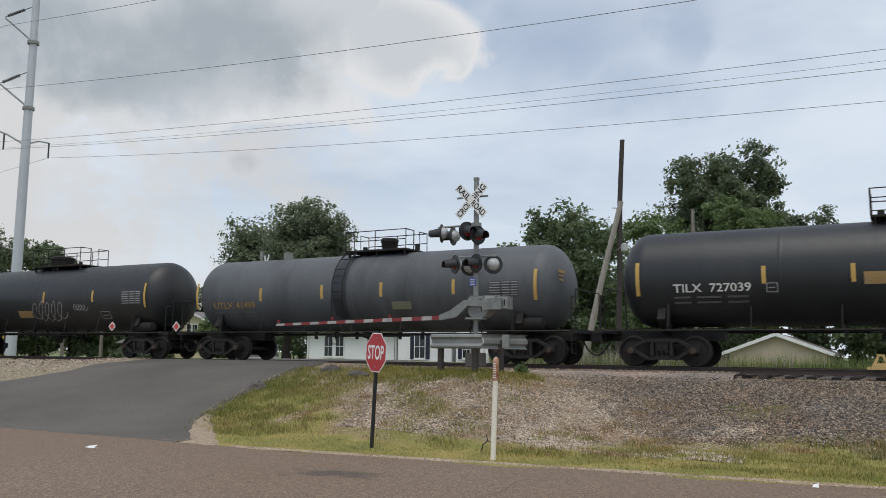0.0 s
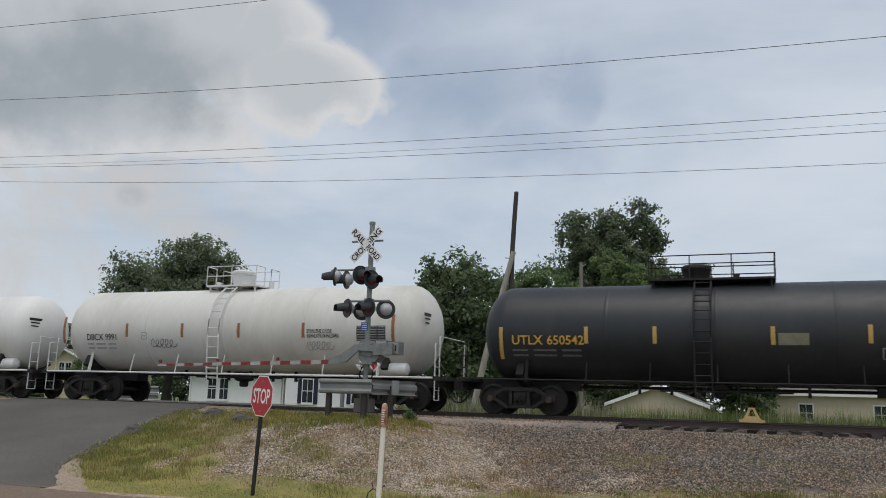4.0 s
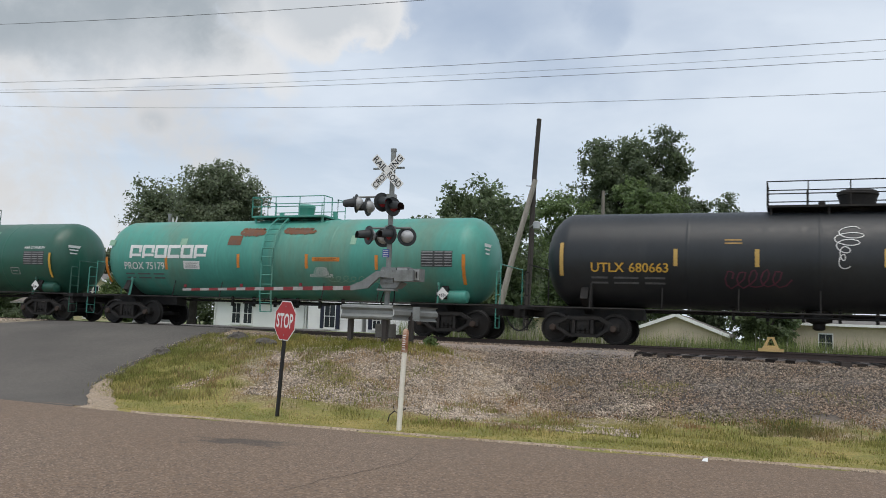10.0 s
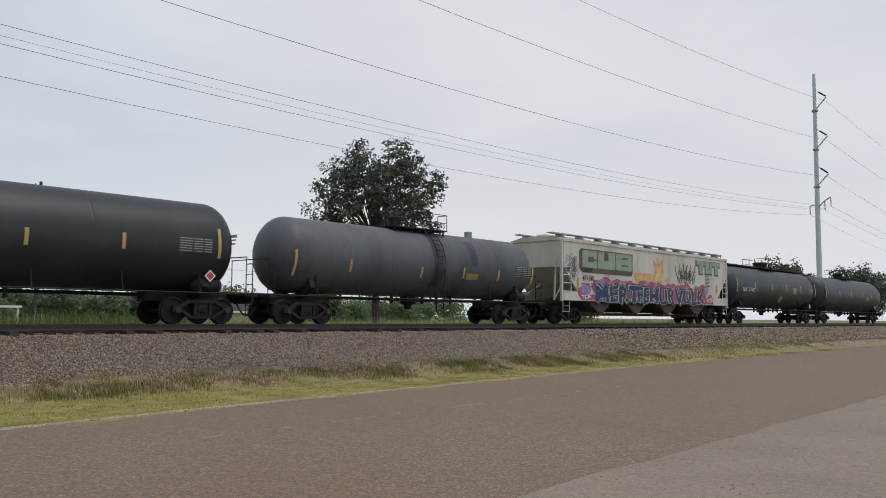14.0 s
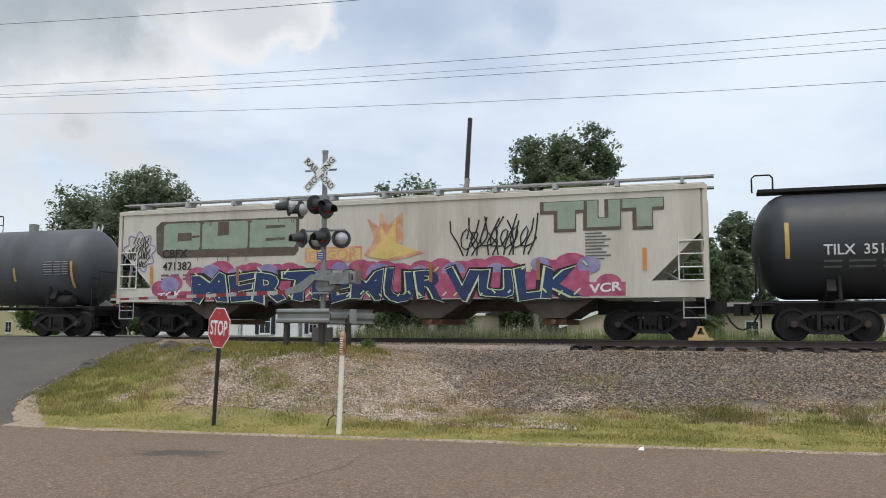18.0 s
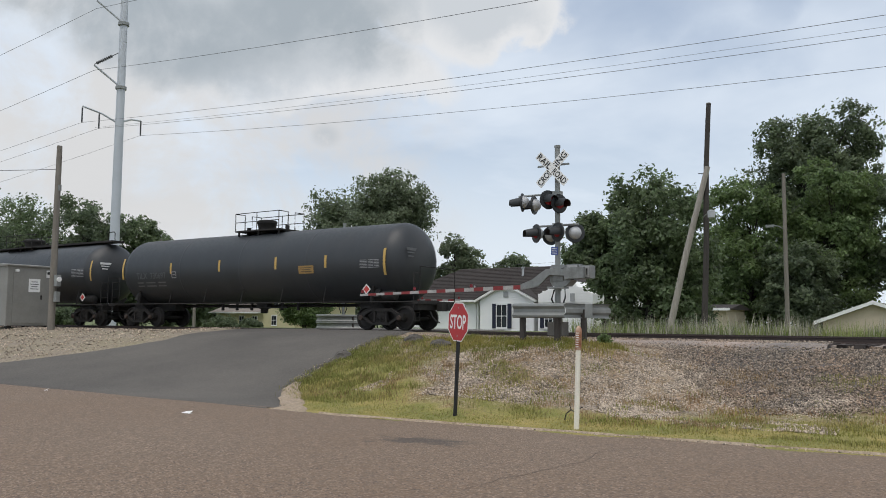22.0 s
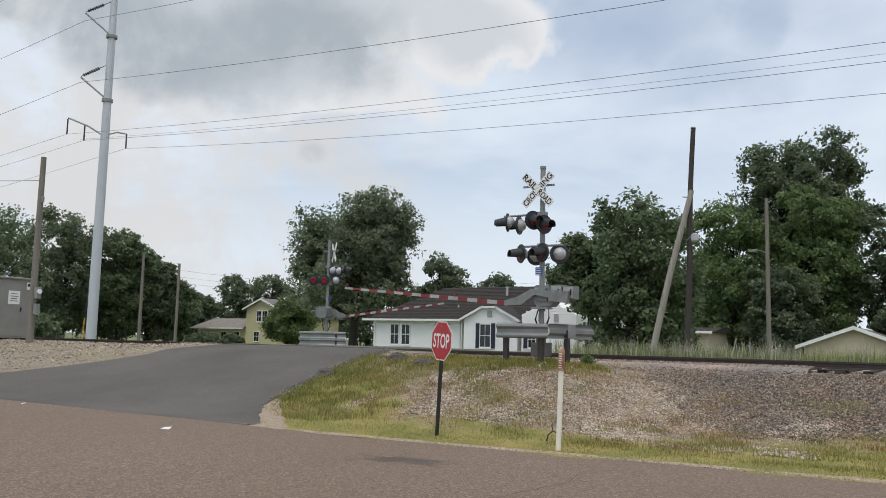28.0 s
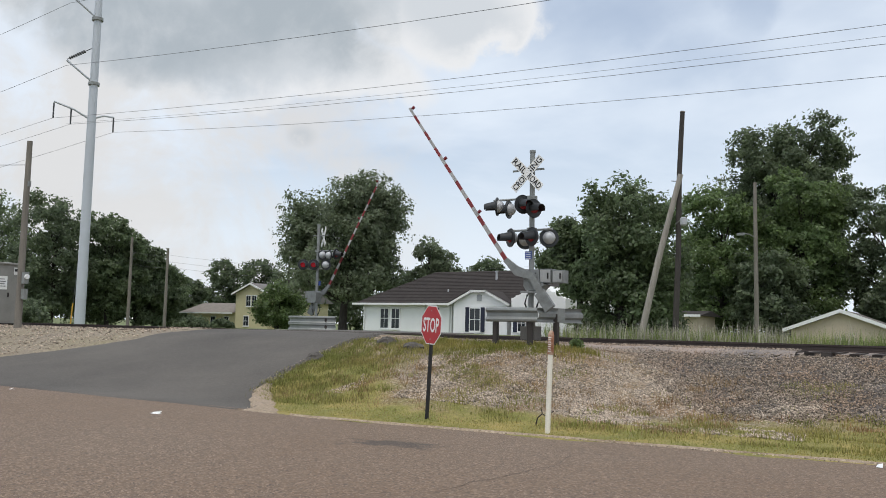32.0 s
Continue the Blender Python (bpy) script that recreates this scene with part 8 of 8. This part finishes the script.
def scatter_stones(name, spots, size, material, label, rng):
    """Broken stones: squashed, twisted octahedra."""
    n = len(spots)
    c = np.asarray(spots)
    base = np.array([(1, 0, 0), (0, 1, 0), (-1, 0, 0), (0, -1, 0), (0.2, 0.1, 0.75), (0, 0, -0.75)])
    v = base[None] * rng.uniform(0.55, 1.25, (n, 6, 1))
    a = rng.uniform(0, 2 * np.pi, n)
    t = rng.uniform(-0.6, 0.6, n)
    ca, sa_, ct, st = np.cos(a), np.sin(a), np.cos(t), np.sin(t)
    x = v[..., 0] * ca[:, None] - v[..., 1] * sa_[:, None]
    y = v[..., 0] * sa_[:, None] + v[..., 1] * ca[:, None]
    z = v[..., 2]
    y, z = y * ct[:, None] - z * st[:, None], y * st[:, None] + z * ct[:, None]
    s = size * rng.uniform(0.55, 1.5, (n, 1, 1))
    v = (np.stack([x, y, z], -1) * s + c[:, None]).reshape(-1, 3)
    tri = np.array([(0, 1, 4), (1, 2, 4), (2, 3, 4), (3, 0, 4), (1, 0, 5), (2, 1, 5), (3, 2, 5), (0, 3, 5)])
    loops_ = (np.arange(n)[:, None, None] * 6 + tri[None]).ravel()
    me = bpy.data.meshes.new(name)
    me.vertices.add(6 * n)
    me.vertices.foreach_set("co", v.ravel())
    me.loops.add(24 * n)
    me.loops.foreach_set("vertex_index", loops_)
    me.polygons.add(8 * n)
    me.polygons.foreach_set("loop_start", np.arange(8 * n) * 3)
    me.update()
    me.validate()
    return tagged(part(name, me, M[material], smooth=0), label, "stones", "", "stuff")


rg = np.random.default_rng(5)


def spots_in(n, x0, x1, y0, y1, keep=None, z=verge_z):
    out_ = []
    while len(out_) < n:
        x, y = rg.uniform(x0, x1), rg.uniform(y0, y1)
        if keep is None or keep(x, y):
            out_.append((x, y, z(x, y)))
    return out_


def patchy(x, y, s=0.5, seed=0):
    return noise.noise(Vector((x * s, y * s, seed)))


FOOT = [(-15.5, 22.0), (-9.0, 22.0), (-7.5, 21.4), (-5.6, 18.3), (-4.2, 17.5), (-2.5, 18.0), (1, 18.6), (6, 19.0), (100, 19.2)]
off_road = lambda x, y: y > road_edge(x) + 0.06 and x > lerp(RIGHT, y) + 0.15
chance = lambda v: rg.random() < v
scatter_blades("verge_grass", spots_in(70000, -14, 32, 13.0, 19.4, lambda x, y: off_road(x, y) and chance(1.0 - smooth01((y - road_edge(x) - (1.3 + 1.9 * smooth01((x + 8) / 6)) * (1 + 0.7 * patchy(x, y))) / 0.9))), 0.024, 0.010, "blade_green", "short mown yellow-green grass beside the road", rg)
scatter_blades("verge_grass", spots_in(9000, 32, 75, 16, 22, off_road), 0.08, 0.03, "blade_green", "short mown yellow-green grass beside the road", rg)
scatter_blades("dry_grass", spots_in(8000, -14.5, 32, 13.4, 20.8, lambda x, y: off_road(x, y) and y > road_edge(x) + 0.9 and y < lerp(FOOT, x) - 0.3 and chance(0.25 + 1.3 * patchy(x, y, 0.7, 3))), 0.045, 0.009, "blade_dry", "dry straw-coloured grass on the bank", rg, 0.9)
scatter_blades("bank_grass", spots_in(9500, -16, -8, 14.0, 20.5, lambda x, y: off_road(x, y) and chance(1.6 * (patchy(x, y, 0.5, 7) - 0.10 * (x + 12.2)))), 0.08, 0.009, "blade_lush", "long green grass tufts on the bank", rg, 0.7)
scatter_blades("bank_grass", spots_in(2200, -10, 2, 14.4, 20.5, lambda x, y: off_road(x, y) and y < lerp(FOOT, x) + 0.2 and chance(2.5 * (patchy(x, y, 0.8, 17) - 0.12))), 0.11, 0.011, "blade_green", "low green tufts between the stones of the bank", rg, 0.8)
scatter_blades("weeds", spots_in(12000, -6, 60, 16.4, 20.6, lambda x, y: chance(2.2 * (patchy(x, y, 0.5, 11) + 0.02) * (1 - abs(y - lerp(FOOT, x) + 0.4) / 1.2))), 0.09, 0.012, "blade_lush", "low green weeds along the foot of the ballast", rg, 0.9)


def tufts(n, x0, x1, y0, y1, keep, blades, spread):
    """Spots of grass gathered in clumps."""
    out_ = []
    for x, y, _ in spots_in(n, x0, x1, y0, y1, keep):
        k = rg.uniform(0.5, 1.5)
        for _ in range(int(blades * k)):
            p, q = x + rg.normal() * spread * k, y + rg.normal() * spread * k
            out_.append((p, q, verge_z(p, q) - 0.01))
    return out_


on_bank = lambda x, y: off_road(x, y) and y > road_edge(x) + 0.8
M["blade_weed"] = mat("blade_weed", (0.135, 0.17, 0.045), 0.8, var=0.25, scale=0.8, island=0.4, trans=0.3, color2=(0.23, 0.18, 0.075))
M["blade_rust"] = mat("blade_rust", (0.27, 0.145, 0.07), 0.85, var=0.2, scale=0.8, island=0.45, trans=0.25, color2=(0.30, 0.19, 0.09))
scatter_blades("dry_grass", tufts(130, -15.5, -4, 14.6, 20.8, lambda x, y: on_bank(x, y) and chance(0.5 + patchy(x, y, 0.5, 23)), 60, 0.15), 0.10, 0.012, "blade_dry", "straw-coloured tufts on the bank", rg, 0.9)
scatter_blades("bank_grass", tufts(260, -16, -9.5, 14.2, 20.4, lambda x, y: on_bank(x, y) and chance(0.5 - 0.25 * (x + 12.5) + patchy(x, y, 0.6, 29)), 70, 0.13), 0.11, 0.012, "blade_lush", "long green tufts on the bank", rg, 0.7)
scatter_blades("bank_grass", tufts(150, -13.5, -8.4, 19.0, 20.9, on_bank, 60, 0.15), 0.15, 0.012, "blade_green", "yellow-green tufts along the crest of the bank", rg, 0.8)
scatter_blades("bank_grass", tufts(130, -9.5, 3, 14.3, 17.0, lambda x, y: on_bank(x, y) and chance(0.45 + patchy(x, y, 0.8, 31)), 60, 0.15), 0.09, 0.012, "blade_lush", "green tufts at the foot of the bank", rg, 0.8)
scatter_blades("dry_weeds", tufts(120, -6, 30, 15.6, 19.0, lambda x, y: on_bank(x, y) and abs(y - lerp(FOOT, x) + 0.6) < 0.7 and chance(0.4 + patchy(x, y, 0.6, 37)), 70, 0.2), 0.09, 0.012, "blade_rust", "rust-brown dry weeds along the ballast foot", rg, 0.9)
scatter_blades("weeds", tufts(330, -4.6, 34, 15.6, 19.2, lambda x, y: abs(y - lerp(FOOT, x) + 0.85) < 0.65 and chance(0.5 + 1.6 * patchy(x, y, 0.55, 41)), 90, 0.19), 0.11, 0.014, "blade_weed", "green weeds in clumps along the ballast foot", rg, 0.8)
scatter_blades("tall_grass", spots_in(30000, -15.0, 62, 28.4, 32.5, lambda x, y: x > -13 or y > 30, lambda x, y: ground_z(x, y) - 0.05), 1.1, 0.035, "blade_far", "tall green grass beyond the track", rg, 0.35)
scatter_blades("tall_grass", spots_in(26000, -13.0, 16, 28.2, 30.5, None, lambda x, y: ground_z(x, y) - 0.05), 1.05, 0.03, "blade_far", "tall green grass beyond the track", rg, 0.35)
M["blade_seed"] = mat("blade_seed", (0.40, 0.38, 0.30), 0.8, var=0.2, scale=1, island=0.4)
scatter_blades("seed_grass", spots_in(2600, -13.5, 16, 28.1, 29.6, lambda x, y: chance(1.0 if -12 < x < -5 else 0.16), lambda x, y: ground_z(x, y)), 1.15, 0.028, "blade_seed", "pale dry seed heads among the tall grass", rg, 0.3)
scatter_blades("seed_grass", spots_in(1900, -13.5, -3, 28.4, 31.5, lambda x, y: patchy(x, y, 0.4, 2) > -0.1, lambda x, y: ground_z(x, y) - 0.05), 1.25, 0.035, "blade_pale", "pale seeding grass stalks beyond the track", rg, 0.3)
scatter_blades("field_grass", spots_in(16000, 12, 90, 28.6, 52.0, None, lambda x, y: ground_z(x, y) - 0.05), 0.5, 0.05, "blade_far", "rough green field grass beyond the track", rg, 0.4)
bed = lambda x, y: max(ground_z(x, y), lerp([(22.6, 0), (22.9, 1.06), (23.3, 1.20), (24.1, 1.27)], y) + (0.12 if x < -3.9 and y > 22.9 else 0)) + 0.005
scatter_stones("ballast_stones", spots_in(110000, -15.5, 34, 17.0, 24.2, lambda x, y: y > lerp(FOOT, x) + 0.9 * patchy(x, y, 0.8, 1) + 0.3 * (rg.random() - 0.5) and x > lerp(RIGHT, y) + 0.3, bed), 0.025, "stone", "grey crushed ballast stones on the track shoulder", rg)
scatter_stones("ballast_stones", spots_in(16000, 34, 95, 19.2, 24.2, None, bed), 0.06, "stone", "grey crushed ballast stones on the track shoulder", rg)
scatter_stones("ballast_stones", spots_in(7000, -75, -26.5, 21.8, 24.2, None, bed), 0.055, "stone", "grey crushed ballast stones on the track shoulder", rg)
scatter_stones("bank_stones", spots_in(30000, -14.5, -2.5, 15.2, 20.8, lambda x, y: off_road(x, y) and y > road_edge(x) + 2.0 and x > -12.4 + 2 * patchy(x, y, 0.6, 4) and chance(0.25 + 1.8 * patchy(x, y, 0.55, 15))), 0.027, "stone_pale", "pale stones strewn over the dry bank", rg)
scatter_stones("shoulder_stones", spots_in(5000, -52, -25.5, 15.8, 22.5, lambda x, y: x < lerp(LEFT, y) - 0.2, lambda x, y: ground_z(x, y) + 0.01), 0.04, "stone_pale", "pale gravel stones by the crossing", rg)
scatter_stones("lot_stones", spots_in(1800, 3, 26, 2.5, 6.2, lambda x, y: y < edge_near(x) + 0.25, lambda x, y: -0.015), 0.009, "stone_pale", "loose gravel along the road edge", rg)
scatter_stones("broken_edge", spots_in(900, -18, -14.5, 15.2, 22.5, lambda x, y: abs(x - lerp(RIGHT, y) - 0.05) < 0.16, lambda x, y: ground_z(-17.5, y) - 0.05), 0.085, "asphalt_ramp", "broken dark asphalt along the side road's edge", rg)
scatter_stones("edge_crumbs", spots_in(2600, -16.5, 30, 13, 20, lambda x, y: (abs(y - road_edge(x)) < 0.14 and x > -12.5) or abs(x - lerp(RIGHT, y)) < 0.22, lambda x, y: max(ground_z(x, y), 0) - 0.005), 0.014, "stone_pale", "crumbled asphalt bits along the road edge", rg)


def lump(name, x, y, size, label, material, category, seed):
    t = thing(name, (x, y, ground_z(x, y) - 0.02), label, category)
    r = random.Random(seed)
    s = Shape().lathe([(0.05, -0.3), (0.75, -0.28), (0.95, -0.1), (0.85, 0.15), (0.6, 0.36), (0.4, 0.44), (0.05, 0.5)], "Z", 13)
    s.v = [(a * size[0] * r.uniform(0.75, 1.2), b_ * size[1] * r.uniform(0.75, 1.2), c * size[2] * r.uniform(0.8, 1.2)) for a, b_, c in s.v]
    part("body", s, M[material], t, smooth=0)


lump("asphalt_chunk", -13.2, 19.3, (0.42, 0.24, 0.34), "broken dark asphalt chunk on the bank", "asphalt_ramp", "rubble", 1)
lump("asphalt_chunk", -14.6, 20.0, (0.38, 0.26, 0.36), "broken dark asphalt chunk on the bank", "asphalt_ramp", "rubble", 2)
lump("asphalt_chunk", -15.6, 18.0, (0.35, 0.3, 0.35), "broken dark asphalt chunk on the bank", "asphalt_ramp", "rubble", 3)
for i, (x, y, w) in enumerate(((-13.2, 10.7, 0.13), (-1.15, 13.2, 0.045), (-20.6, 12.2, 0.05), (4.7, 13.9, 0.05))):
    t = thing("litter", (x, y, max(road_z(x, y), 0)), "scrap of white litter lying on the asphalt", "litter", "bits of litter")
    part("scrap", Shape().add([(-w, -0.04, 0.004), (w, -0.06, 0.006), (w * 0.8, 0.06, 0.05), (-w * 0.7, 0.05, 0.03)], [(0, 1, 2, 3)]).add([(-w, -0.04, 0.003), (w, -0.06, 0.005), (w * 0.8, 0.06, 0.004), (-w * 0.7, 0.05, 0.003)], [(0, 3, 2, 1)]), M["sign_white"], t)
t = thing("twig", (-6.95, 14.3, 0.03), "crooked dark twig standing in the grass", "twig")
part("stem", Shape().tube([(0, 0, 0), (0.03, 0, 0.12), (0.12, 0.02, 0.2), (0.2, 0, 0.17), (0.34, 0.05, 0.26)], 0.012).tube([(0.12, 0.02, 0.2), (0.08, 0.04, 0.3)], 0.009), M["bark"], t)
t = thing("weed", (-8.92, 20.75, ground_z(-8.92, 20.75) - 0.06), "small leafy green weed on the ballast", "weed")
part("leaves", leaf_mesh("leaves", np.random.default_rng(3).normal(size=(260, 3)) * np.array((0.08, 0.08, 0.09)) + np.array((0, 0, 0.17)), 0.05, rg), M["leaf_light"], t, smooth=0)

tie_mesh = Shape().box((0, 0, 0), (0.23, 2.6, 0.18)).mesh("tie")
tie_mesh.materials.append(M["tie_wood"])
bed_ob = bpy.data.objects["track_bed"]
r = random.Random(8)
for i in range(280):
    x = -62 + i * 0.54
    if -26.3 < x < -17.0:
        continue
    t = new("tie", tie_mesh)
    t.parent = bed_ob
    t.matrix_basis = pose(x + r.uniform(-0.05, 0.05), TRACK_Y + r.uniform(-0.12, 0.06), 1.232 + r.uniform(-0.015, 0.012), 0, 0, r.uniform(-2, 2))
for i in range(26):
    x = -2.9 + i * 1.35 + r.uniform(-0.6, 0.6)
    if r.random() < 0.35:
        continue
    t = new("tie", tie_mesh)
    t.parent = bed_ob
    t.matrix_basis = pose(x, TRACK_Y - 0.55 + r.uniform(-0.10, 0.10), 1.262, 0, 0, r.uniform(-2, 2))
s = Shape()
for i in range(500):
    s.box((90 + i * 0.54, TRACK_Y, 1.26), (0.23, 2.6, 0.18))
    if i < 250:
        s.box((-63 - i * 0.54, TRACK_Y, 1.26), (0.23, 2.6, 0.18))
far_ties = part("far_ties", s, M["tie_wood"], bed_ob, smooth=0)
tagged(far_ties, "dark wooden ties far along the track", "", "", "stuff")


def motions():
    for c, x in cars:
        walk(c, [(t, pose(x - SPEED * t, TRACK_Y, RAIL_Z)) for t in range(0, 33, 2)])
    near_ = [(0, -1.5), (26.9, -1.5), (27.3, -1.3), (27.5, -0.4), (28, 5), (28.5, 12), (29, 19), (29.5, 25.3), (30, 31.8), (30.5, 37.6), (31, 43.4), (31.5, 49), (32, 54.3)]
    far_ = [(0, 0), (26.9, 0), (27.3, 0.2), (27.5, 1), (28, 6), (28.5, 13), (29, 21), (29.5, 28), (30, 35), (30.5, 41.5), (31, 47.8), (31.5, 54), (32, 59.8)]
    for (arm, pz), rows in zip(GATE, (near_, far_)):
        walk(arm, [(t, pose(0, 0, pz, 0, a)) for t, a in rows])


motions()
